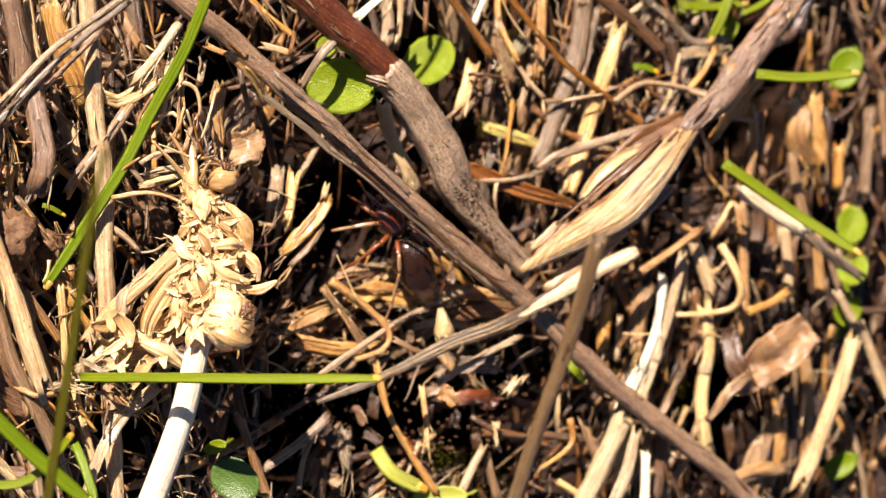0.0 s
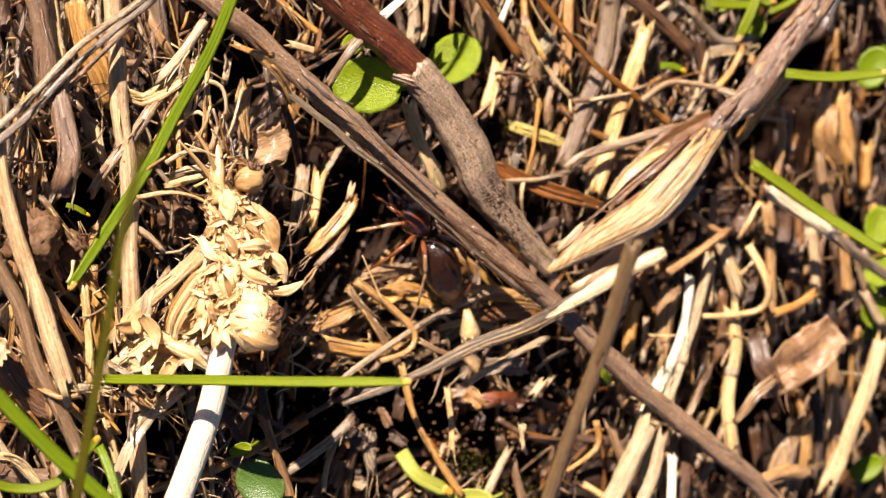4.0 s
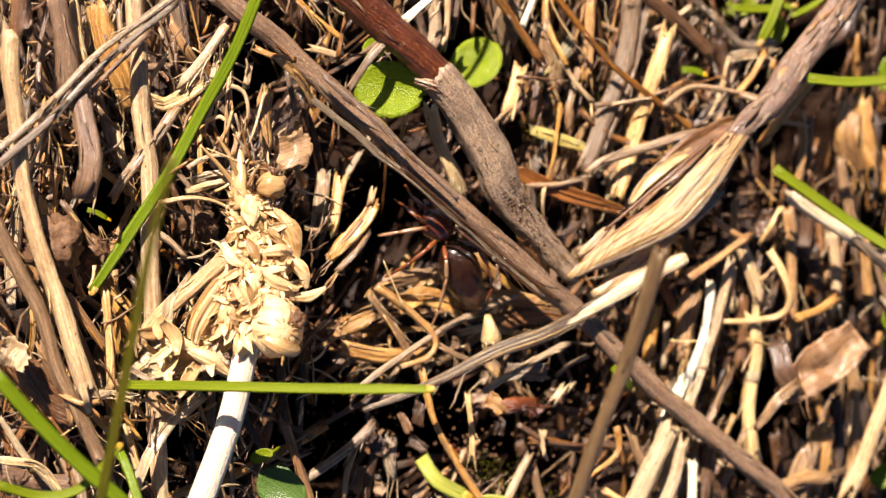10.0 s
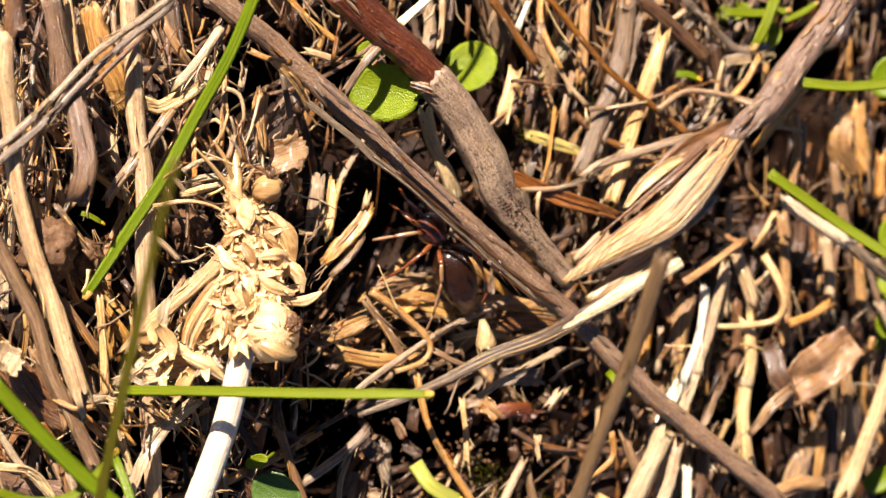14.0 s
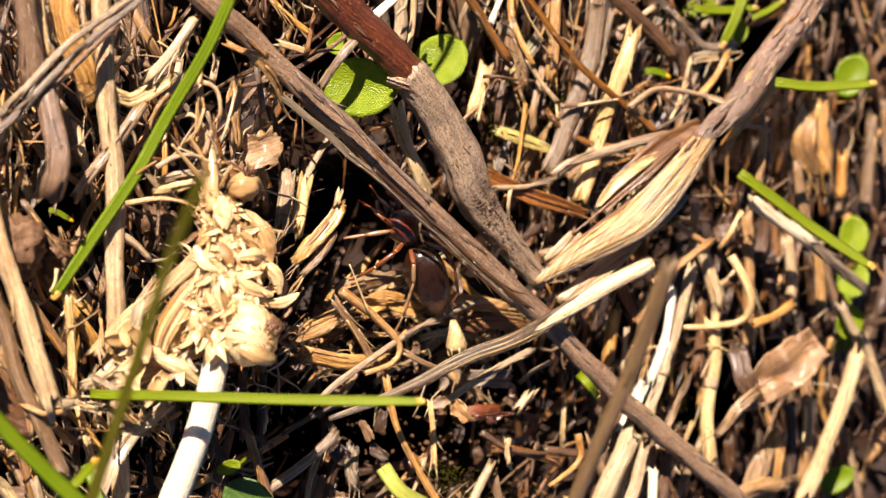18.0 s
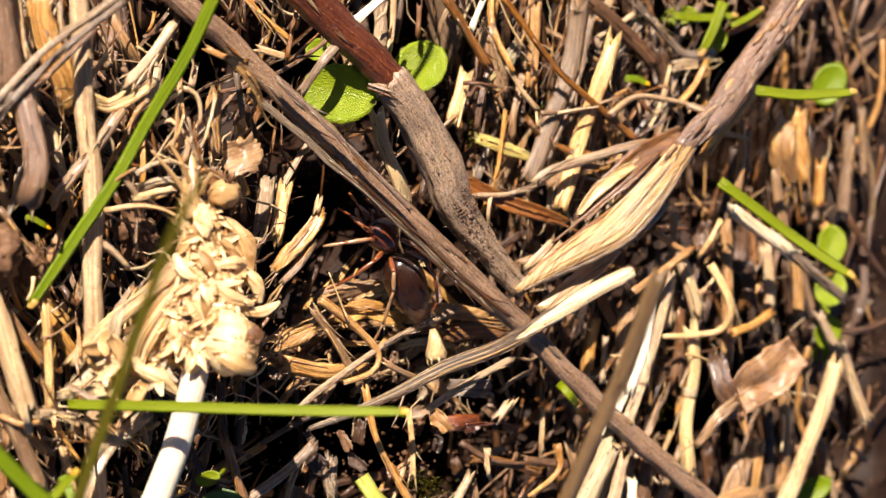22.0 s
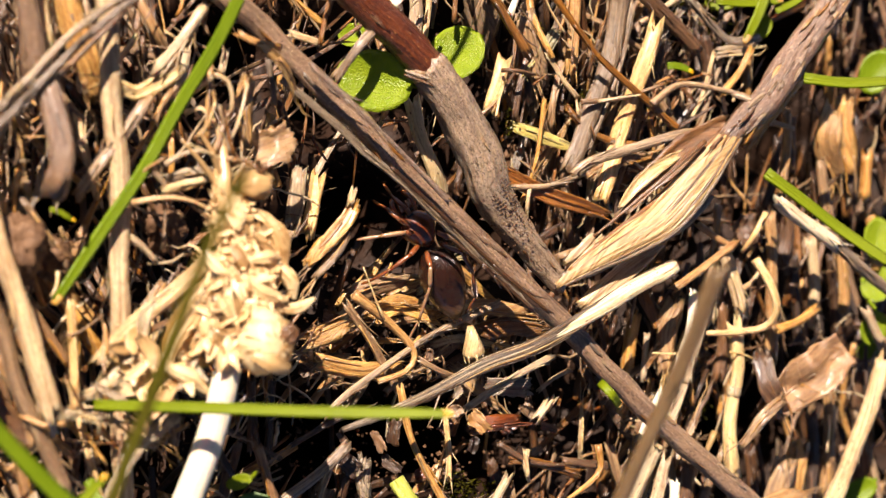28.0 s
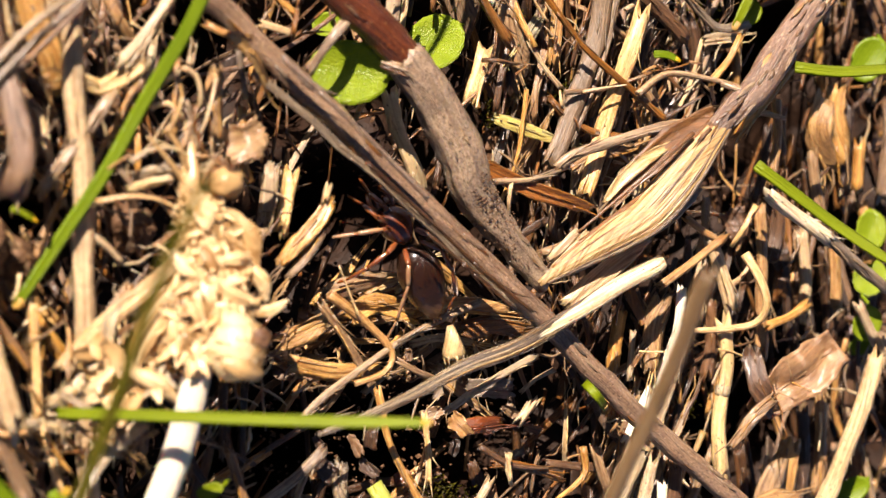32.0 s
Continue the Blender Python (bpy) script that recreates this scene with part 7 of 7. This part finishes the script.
ribbon("brown", 0.22, (-29.1, -11.5, -0.6), (-29.3, -11, -0.5), (-29.8, -10, -0.2))
ribbon("brown", 0.32, (-23.8, -11.5, -1.1), (-24.2, -11, -1.2), (-24.6, -10.2, -1.8))
stalk("pale", 0.28, (-30.2, -12.8, -1.6), (-29.3, -13, -1.5), (-27.7, -13.3, -2.4))
stalk("tan", 0.16, (-25.8, -13.4, -0.8), (-25.3, -12.4, -0.3), (-24.5, -11.3, -1.3))
ribbon("pale", 0.44, (-26.9, -7.2, -1.9), (-27.2, -7.7, -1.1), (-27.4, -8.5, -1.3))
stalk("pale", 0.23, (-26.2, -12.4, -1.1), (-25.7, -12.3, -1.3), (-24.8, -12.1, -1.4))
ribbon("brown", 0.45, (-24.8, -5.9, -1.9), (-24, -5.2, -1.3), (-23, -4.6, -0.8))
stalk("pale", 0.28, (-22.1, -9.8, -0.9), (-21.2, -9.4, 0), (-19.5, -9.1, -0.7))
stalk("brown", 0.24, (-28.2, -13, -0.5), (-27.2, -13.1, -0.7), (-25.8, -12.9, -0.3))
ribbon("tan", 0.29, (-25.3, -12.5, 0.6), (-25, -11.4, 0.5), (-24.6, -9.7, 0.1))
stalk("tan", 0.17, (-20.5, -15.7, -1.9), (-20.2, -14.9, -0.9), (-19.3, -14.1, -1.6))
stalk("tan", 0.28, (-29, -10.8, 0.3), (-28.5, -11.1, 0.4), (-28, -11.6, 0.7))
stalk("pale", 0.25, (-22, -10.7, -1.4), (-22.7, -10.6, -1.3), (-23.7, -10.3, -1.2))
stalk("brown", 0.35, (-20.1, -13.1, -1.3), (-20.1, -12.6, -1.1), (-19.9, -11.8, -1.6))
ribbon("pale", 0.37, (-22.5, -9.2, 0.2), (-23, -8.2, 0.9), (-23.1, -6.9, 0.2))
ribbon("tan", 0.41, (-25.3, -10.1, -0.3), (-24.5, -9.8, -0.5), (-23.5, -9.3, -0.8))
stalk("pale", 0.23, (-22.8, -5.7, 0), (-22.4, -6.4, -0.3), (-21.7, -7.4, -0.7))
ribbon("brown", 0.31, (-22.3, -7.5, -1.4), (-22.6, -6.9, -0.7), (-22.4, -6, -1.1))
stalk("brown", 0.14, (-26.7, -6.6, -2), (-26.8, -7.5, -1.1), (-26.6, -9, -0.6))
stalk("pale", 0.19, (-26.9, -10, -0.8), (-26.3, -9.9, -1.2), (-25.6, -9.9, -1.7))
stalk("tan", 0.33, (-23.4, -11.5, -1.8), (-23, -10.9, -1.9), (-22.5, -10.1, -2.3))
ribbon("pale", 0.27, (-27.5, -11.5, 0.4), (-28.1, -11.3, 0.2), (-28.9, -11, 0.1))
stalk("tan", 0.18, (-30.7, -5.6, -0.5), (-29.6, -5.3, -0.7), (-27.9, -4.3, -1.2))
stalk("brown", 0.31, (-23.8, -11, -1.7), (-24.6, -10.3, -1.6), (-25.6, -9.1, -1.6))
ribbon("tan", 0.28, (-24.7, -7.1, -0.7), (-25.2, -6.3, -0.6), (-25.5, -5.1, -1))
ribbon("pale", 0.44, (-29, -8.9, 0.2), (-28.3, -9.3, 0.9), (-27.1, -10, 1.5))
stalk("pale", 0.25, (5, 10.4, -4.2), (5.3, 11.4, -4.4), (5.5, 12.8, -4.1))
thread("tan", 0.25, (17.1, 6.5, -3.7), (17.6, 6.4, -3.7), (18.8, 6.3, -4.7))
thread("brown", 0.18, (13.7, 10.3, -5.2), (13.2, 10.7, -4.7), (13.2, 11.3, -5.6))
stalk("brown", 0.21, (21.5, 6.6, -4.5), (23, 7.4, -4.5), (25.2, 8.2, -5.2))
stalk("brown", 0.24, (5.3, 11.7, -4.9), (5.9, 12.5, -4.7), (7.4, 14.1, -5.3))
stalk("pale", 0.17, (22.6, 9.3, -4.8), (24.3, 9.7, -5), (26.9, 10, -5.6))
stalk("brown", 0.32, (20.5, 14.1, -2.7), (21.7, 13.5, -3.3), (23.5, 12.1, -3.4))
stalk("tan", 0.21, (6.6, 4.2, -4.9), (6.4, 4.5, -4.8), (6.1, 5.1, -4.9))
thread("brown", 0.22, (10.1, 4.9, -3.8), (10.4, 5, -3.2), (11.3, 5, -3.5))
thread("tan", 0.29, (22, 7.9, -5.6), (23, 7.9, -4.7), (25, 8.2, -4.2))
thread("tan", 0.24, (22.5, 14.3, -4.5), (21.3, 14, -4.5), (19.5, 13.2, -4.4))
thread("pale", 0.33, (12.6, 10.5, -4.1), (12.1, 11.1, -3.5), (12.5, 12.2, -4.4))
stalk("brown", 0.32, (11.3, 14.8, -3.1), (11.5, 15.3, -3.5), (11.4, 15.9, -3.2))
stalk("pale", 0.19, (8.9, 5, -2.9), (10.4, 5.2, -3.2), (13.1, 6, -4.2))
thread("brown", 0.25, (19.1, 11.3, -3.6), (19.2, 12.1, -3.4), (19.7, 13.5, -3.2))
stalk("pale", 0.19, (17.1, 5.8, -5.5), (16.9, 6.7, -4.7), (17.1, 8.1, -4.3))
stalk("tan", 0.23, (22, 11.5, -4.5), (22.5, 12.4, -4.3), (23.6, 13.6, -5.1))
stalk("pale", 0.32, (19.5, 10.5, -4.9), (20.2, 10.9, -4.7), (21.9, 11.7, -5.5))
thread("tan", 0.26, (3.3, 10, -4.9), (4.2, 10.9, -4.3), (5.7, 12, -4.7))
stalk("brown", 0.22, (13.9, 8.7, -3.9), (13.5, 9.1, -3.2), (13.2, 9.8, -3.2))
stalk("pale", 0.25, (12.9, 6, -5.3), (12.9, 6.2, -4.4), (13.4, 6.3, -4))
stalk("pale", 0.25, (22.6, 11.5, -3.9), (22.3, 12.3, -3.5), (22.1, 13.4, -3.6))
thread("pale", 0.20, (27.4, 12.3, -3.5), (28.2, 13, -4), (28.4, 13.8, -3.4))
thread("tan", 0.24, (19.5, 7.8, -4.3), (20.3, 8, -4.3), (21.5, 8.3, -4.6))
stalk("tan", 0.19, (19.3, 4.5, -4.1), (19.2, 5.1, -3.5), (20, 5.9, -4.2))
thread("brown", 0.21, (23.2, 9.3, -3.6), (23.9, 10.1, -3.7), (24.2, 11.2, -3.1))
thread("brown", 0.33, (5.3, 14, -4), (6.2, 14, -3.2), (8.3, 13.8, -3.8))
thread("brown", 0.23, (8, 13, -3.5), (8.6, 13.3, -3.8), (9, 13.8, -3.2))
stalk("brown", 0.29, (20.5, 13.5, -3.5), (19.4, 13.1, -3.8), (17.9, 12.6, -4.3))
stalk("pale", 0.20, (17.8, 11.3, -4), (18.3, 12.3, -4.4), (19, 14, -4.1))
thread("tan", 0.28, (24.2, 14.5, -3.5), (24.5, 14.4, -3.2), (25.5, 14.4, -3.7))
stalk("pale", 0.27, (20.5, 4.8, -3.6), (19.2, 5.7, -3.3), (17.6, 7, -3.4))
stalk("tan", 0.23, (14.2, -17, -5.5), (15.3, -16.8, -5.7), (17.3, -17, -6.4))
stalk("tan", 0.25, (11, -17.4, -5.2), (11.3, -17, -5.4), (11.9, -16.3, -6))
ribbon("brown", 0.24, (11.2, -19.9, -5.6), (11, -20, -4.6), (11.8, -20.5, -5.4))
stalk("brown", 0.19, (12.4, -22, -4.6), (11.9, -21.8, -5.1), (11.1, -21.3, -5.6))
thread("pale", 0.27, (-20.8, 4.4, -4.6), (-20.3, 4.7, -3.6), (-19.1, 5.5, -3.5))
thread("brown", 0.25, (-32.1, 6.8, -4.5), (-32.7, 7.2, -3.8), (-33.7, 7.9, -3.7))
stalk("tan", 0.16, (-37.2, 10.1, -3.1), (-37, 10.7, -2.6), (-36.8, 11.6, -2.8))
stalk("tan", 0.28, (-22.1, 16.7, -2.6), (-21.9, 17.2, -2.3), (-21.6, 18.1, -2.6))
stalk("brown", 0.26, (-35.3, 18.1, -2.7), (-34.7, 18.4, -3.2), (-33.9, 19, -2.7))
thread("pale", 0.30, (-28.9, 17.3, -4.2), (-28.9, 17.6, -3.6), (-28.8, 18.1, -3.6))
stalk("brown", 0.26, (-31.6, 5.2, -2.3), (-30.9, 5.8, -2.8), (-30.1, 7, -2.3))
stalk("tan", 0.27, (-36.4, 17.6, -4.5), (-36.6, 18.2, -3.6), (-36.8, 19.4, -4.5))
stalk("tan", 0.28, (-27.6, 15.7, -4.1), (-26.9, 15.5, -3.6), (-25.4, 15.1, -4.6))
thread("brown", 0.21, (-29.9, 12, -3.4), (-29.7, 12.2, -2.9), (-29.4, 12.6, -2.7))
stalk("pale", 0.15, (-31.9, 4.1, -3.2), (-32, 4.9, -3), (-31.9, 6, -2.8))
stalk("tan", 0.17, (-32.4, 8.9, -3.2), (-31.7, 9.3, -3.6), (-30.3, 10.2, -4.5))
stalk("brown", 0.23, (-32.6, 7.6, -3.3), (-32, 8.2, -3.6), (-31, 9.4, -3.7))
stalk("pale", 0.23, (-27.2, 7.5, -4.5), (-27.5, 8, -3.8), (-27.3, 9, -4.7))
stalk("brown", 0.14, (-24.9, 15.5, -3), (-24.5, 16.2, -2.6), (-23.5, 17.5, -2.7))
stalk("tan", 0.23, (-23.4, 9.3, -3.1), (-22.9, 9.9, -3.5), (-22.5, 10.8, -3.5))
thread("brown", 0.20, (-19.9, 15.8, -4.2), (-20.2, 16.1, -4), (-20.5, 16.6, -3.9))
thread("tan", 0.28, (-31.4, 9.3, -2.3), (-31.7, 9.6, -2.7), (-32.4, 10.4, -2.9))
thread("brown", 0.26, (-23.2, 6.9, -3.2), (-22.4, 6.8, -3.6), (-21.6, 6.6, -3.1))
thread("tan", 0.17, (-33.1, 8, -3.8), (-32.4, 7.9, -3), (-31.1, 8, -2.9))
thread("brown", 0.31, (-22.2, 16.3, -3.3), (-21.3, 16.7, -3.3), (-19.9, 17.4, -3.3))
stalk("tan", 0.28, (-24.2, 7.8, -2.3), (-23.3, 8.7, -2.6), (-22, 9.6, -2.9))
thread("brown", 0.26, (-28.8, 5.6, -4), (-28, 5.9, -3.8), (-26.7, 6.4, -4.3))
thread("pale", 0.27, (-22.6, 8.3, -3.8), (-23, 8.6, -3.3), (-23.4, 9, -3))
stalk("pale", 0.16, (-22, 15, -2.2), (-22.3, 15.2, -2.6), (-22.9, 15.6, -2.7))
stalk("brown", 0.21, (-30.9, 6.8, -4), (-30.6, 7.1, -3), (-29.7, 7.8, -3.9))
thread("tan", 0.20, (-33.8, 15.8, -4.3), (-33.5, 15.2, -3.8), (-32.9, 14.4, -3.9))
ribbon("brown", 1.98, (29, -8.8, -1), (29.1, -11.3, 0), (30.3, -13.4, 0))
thread("brown", 0.38, (20.6, 8.7, 2), (17.4, 6.3, 2), (14.2, 3.5, 1), (11.5, 1.1, 0))
thread("grey", 0.48, (24, 12.6, 1), (25, 12.1, 2), (26.5, 11.6, 2.5), (28.7, 13.1, 2))
stalk("brown", 0.58, (25.9, 11.1, 2), (23.4, 9.9, 2), (21.3, 8.2, 2))
stalk("twig", 0.36, (-13.9, 13.3, 2.2), (-9.7, 9.9, 2.2), (-5.5, 6.3, 2.2), (-2.6, 3.7, 2.2))
stalk("dark", 0.32, (-7.2, 6.2, 1.8), (-2.9, 2.7, 1.8), (1.6, -0.9, 1.5), (6.9, -4.7, 1))
stalk("dark", 0.32, (-2.4, 1.2, 1.8), (1, -1.3, 1.8), (5.2, -4.4, 1.3))
ribbon("tan", 0.62, (-17.5, 14.6, 2), (-15.4, 12.8, 1), (-13.9, 11, 0))
thread("pale", 0.26, (-18.6, 11.8, 2), (-19.2, 10, 2.5), (-19.8, 8.3, 2.5), (-20.4, 7.3, 2))
thread("pale", 0.30, (-22.1, 7.9, 1), (-21.7, 8.9, 2.5), (-21.4, 10.4, 3))
thread("pale", 0.30, (-21.1, 7.3, 2), (-20.8, 8.7, 3), (-21.3, 10.2, 3.5))
thread("tan", 0.30, (-18, 5.7, 2), (-19.6, 6.5, 3), (-20.5, 7.8, 3))
ribbon("pale", 0.69, (-24, 5.2, 1), (-22.7, 5.7, 2), (-20.8, 5.9, 2.5))
ribbon("pale", 0.60, (-24.4, 4.4, 1), (-22.9, 4.8, 2), (-21.3, 5.2, 2.5))
grass("green2", 0.80, (26, 20.6, -4), (29.2, 20.6, -4), (32.7, 21, -4))
grass("green2", 0.61, (32.2, 20.1, -4), (33.9, 20.8, -4), (35.6, 21.8, -4))
stalk("pale", 1.13, (42.5, -8.1, -1), (44, -11.4, -1), (45.6, -15.1, -1))
stalk("tan", 0.51, (-33.8, -10.8, 0), (-32.7, -11.4, 1), (-31.2, -11.3, 1))
ribbon("pale", 0.85, (-33, -10.4, 0), (-31.9, -11, 1), (-30.4, -10.9, 1))
stalk("dark", 0.56, (-11.4, -14.7, -6), (-7.5, -12.9, -6), (-4.8, -12.4, -5))
stalk("grey", 0.56, (-10.2, -20.3, -4), (-10, -18.6, -4), (-8.8, -15.9, -4.5))
thread("pale", 0.43, (6.9, -15.6, -2), (6.4, -16.8, -1.5), (7.1, -18.1, -2))
thread("brown", 0.48, (4.8, -15.1, -3), (7.4, -16.6, -2.5), (10.6, -17.1, -2.5))
stalk("grey", 0.43, (8.5, -11.1, -3), (9.8, -10.2, -3), (11.4, -9.6, -3))
stalk("pale", 0.67, (9, -12.8, -3), (9.9, -11.8, -3))
peeled_sheath([(35.6, 23.4, 2), (31.8, 18.5, 2), (29.2, 15.4, 2), (26.4, 12.2, 2), (24.6, 10.6, 1.9), (22.6, 8.8, 1.7)],
              [(24.4, 10.8, 2.1), (22.0, 8.2, 2.3), (19.7, 5.6, 2.2), (16.9, 2.6, 1.7), (14.1, 0.9, 1.1), (11.2, -0.8, 0.5), (8.4, -2.7, -0.4)])
stalk("grey", 0.9, (22.4, 4.2, 0), (19.8, 1.9, 0), (15.8, 0.1, 0), (10.7, -1.8, -0.5), (8.9, -2.2, -1))
seed_leaf((-7, 12.6, -1.5), 5.9, 4.6, -8, (6, -4), 1)
seed_leaf((3, 15.3, -7.2), 4.9, 4.2, 40, (-8, 6), 2)
seed_leaf((-6.2, 16.4, -7), 2.2, 1.8, 20, (0, 0), 3)
thread("pale", 0.5, (-4.7, 10.8, -4), (-4.1, 9.9, -6), (-3.6, 8.8, -8))
seed_leaf((31.5, 18.8, -5), 2.2, 1.6, 70, (0, 0), 4, "green2", "small green leaf half hidden in the litter")
seed_leaf((28.1, 20.9, -6), 3.2, 1.6, 10, (0, 0), 5, "green2", "small green leaf half hidden in the litter")
seed_leaf((43.7, 0.8, -4), 3.7, 2.9, 80, (12, 8), 6, "clover", "pale green rounded leaf among the straws")
seed_leaf((44.2, -3.3, -4.5), 3.4, 2.9, 60, (-10, 10), 14, "clover", "pale green rounded leaf among the straws")
seed_leaf((43.2, 15.3, -4), 4.2, 3.0, 60, (0, 0), 10, "green", "pale green rounded leaf among the straws")
seed_leaf((42.5, -7, -3), 3.3, 2.7, 80, (14, -12), 7, "clover", "pale green rounded leaf among the straws")
seed_leaf((43.7, -9.1, -5), 2.2, 1.6, 30, (0, 0), 11, "green", "pale green rounded leaf among the straws")
seed_leaf((43, -21.6, -5), 3.5, 2.2, 30, (0, 0), 12, "green", "pale green rounded leaf among the straws")
seed_leaf((-18.8, -16, 1.5), 1.9, 1.1, 20, (0, 0), 8, "green2", "tiny green leaf in the shade")
seed_leaf((-17, -18.7, 1), 4.2, 3.4, -35, (0, 0), 9, "darkleaf", "dark green rounded leaf in the shade")
seed_leaf((2.3, -21.9, -4), 5.0, 1.9, 5, (0, 0), 13, "bulb", "pale yellow-green fleshy shoot")
grass("bulb", 1.3, (-3.1, -17.7, -5), (-2, -19.6, -4), (0.8, -21.2, -4))
dead_leaf((32.2, -10.9, 0.5), 8.9, 4.0, 38)
moss((4.7, -19.9, -6), 1.6, 0)
moss((5.7, -21.4, -5), 1.2, 1)
moss((2.8, -18.7, -6), 1.2, 2)
moss((28.2, 17.7, -7), 1.3, 3)
moss((26.4, -13.8, -6.5), 1.3, 4)
moss((7.7, 10.1, -6.5), 1.1, 5)
moss((14.4, 11.4, -6), 1.3, 6)
moss((10.1, 16.6, -6.2), 1.2, 7)
moss((27.6, 19.8, -6), 1.5, 8)
moss((23.7, 20.8, -6), 1.2, 9)
moss((9.6, -21.6, -6.5), 1.4, 10)
moss((22.4, -13, -6.3), 1.2, 11)
moss((32.6, -24.0, -5.5), 1.5, 12)
clod((-34, 0.4, -1), 1.9, 2.1, 1.6, 558)
clod((-31, -0.3, -3), 1.4, 1.2, 1.1, 559)
clod((-22.3, 1.6, -4), 1.6, 1.5, 1.2, 560)
clod((8.6, 7.5, -8.5), 1.2, 1.2, 1, 561)
clod((31.3, 16.9, -8.5), 1.2, 1.2, 1, 562)
flower_head([(-20.8, 4.0, 2.4), (-19.9, 1.7, 3.0), (-19.5, -1.2, 3.4), (-19.8, -4.2, 3.6), (-20.2, -6.8, 3.4)], (-18.9, -5.9, 6.2), [(-20.3, -5.6, 4), (-21.0, -9.0, 4), (-21.9, -13.6, 3), (-24.2, -21.1, 1)])
put("seed_case", loft(spline([(1.9, -5.8, -2.5), (2, -6.8, -2.3), (2.3, -8.2, -2.5)], 0.3), ring(9, 0.8, 0.08, 4), lambda s: 0.25 + 0.78 * s ** 0.9 - 0.25 * max(0, s - 0.85) / 0.15, "seed", "seed_case", wobble=0.15), (1.9, -5.8, -2.5), "small pale conical seed case with a toothed end", "seed case")
seed_teeth(bpy.data.objects["seed_case"], (1.9, -5.8, -2.5), (2.3, -8.2, -2.5))
spider((-3.4, 3.0, -3.0), (-1.4, 0.2, -2.8), (1.3, -5.4, -3.4), [
    [(-2.9, 1.3, -2.6), (-4.0, 1.4, -2.0), (-5.8, 1.1, -2.6), (-7.3, 0.8, -3.6)],
    [(-2.6, 0.4, -2.6), (-3.6, -0.3, -2.0), (-4.9, -1.4, -2.6), (-5.9, -2.3, -4), (-6.2, -2.6, -5)],
    [(-2.0, -0.1, -2.4), (-2.2, -1.2, -1.4), (-2.0, -2.7, -1.8), (-2.1, -5.4, -3.4), (-2.4, -7.4, -5)],
    [(-0.8, 0.5, -2.4), (0.5, -0.1, -1.4), (1.5, -1.6, -1.5), (2.4, -3.6, -2.6), (2.3, -5.4, -4.4)],
    [(-1.2, 1.4, -2.3), (-0.2, 0.9, -1.8), (1.4, 0.0, -2.4), (2.6, -1.4, -4)],
    [(-3.1, 1.8, -2.6), (-4.4, 2.3, -2.2), (-5.2, 3.2, -3), (-5.4, 3.8, -5)],
    [(-1.8, 2.0, -2.6), (-1.4, 2.6, -2.2), (-1.7, 3.6, -3), (-2, 4.2, -4.5)],
    [(-2.9, 2.3, -2.8), (-3.8, 3.2, -2.4), (-4.5, 4, -3.2), (-4.4, 5, -5)]])
grass("green2", 0.78, (-29.2, -10.2, 1), (-23.9, -10, 7), (-17.8, -9.9, 13.2), (-11.6, -9.7, 19))
# unseen blade out of view, added to cast the band on the right seed leaf
grass("green", 1.3, (39.6, 61.2, -9), (22, 55, 0), (2, 48.3, 9.7), (-19, 41.2, 19.8))
grass("olive", 0.8, (-33.2, -40, -7), (-33.7, -33.7, -0.4), (-34.7, -18.9, 15.7), (-35.4, -7.4, 28.5), (-36, 0.8, 38), (-36.4, 5.4, 44.5))
stalk("dryolive", 1.1, (-7.6, -70, -5), (-2.9, -17.5, 23.8), (-1.9, -8.5, 28.9), (-1.2, -0.2, 33.2))


# ---- bits in the dark hollows ----
bits = random.Random(44)
for _ in range(20):
    flake(bits.choice(("brown", "bark", "brown", "red", "grey", "tan", "dark")), (bits.uniform(-8, 14), bits.uniform(-21, -11.5), bits.uniform(-9.5, -5.5)), bits.uniform(1.0, 2.2), bits.uniform(0.6, 1.3), bits.uniform(0, 3.1))
for _ in range(14):
    flake(bits.choice(("brown", "bark", "tan", "greybark")), (bits.uniform(-11, 9), bits.uniform(-9.5, -3), bits.uniform(-9.0, -6.5)), bits.uniform(1.0, 2.4), bits.uniform(0.6, 1.3), bits.uniform(0, 3.1))
put("grit", grit("grit", ((Vector((bits.uniform(-12, 15), bits.uniform(-22, -2), bits.uniform(-12, -8.5))), bits.uniform(0.1, 0.3)) for _ in range(900)), bits, "clod"), (0, 0, 0), "loose damp soil grains in the hollows", "soil grains", kind="stuff")


# ---- deeper litter ----
under_litter()
fine_chaff()
crumbs()


def motions():
    """The litter and the waiting spider stay still; only the camera is carried."""
    return None


motions()
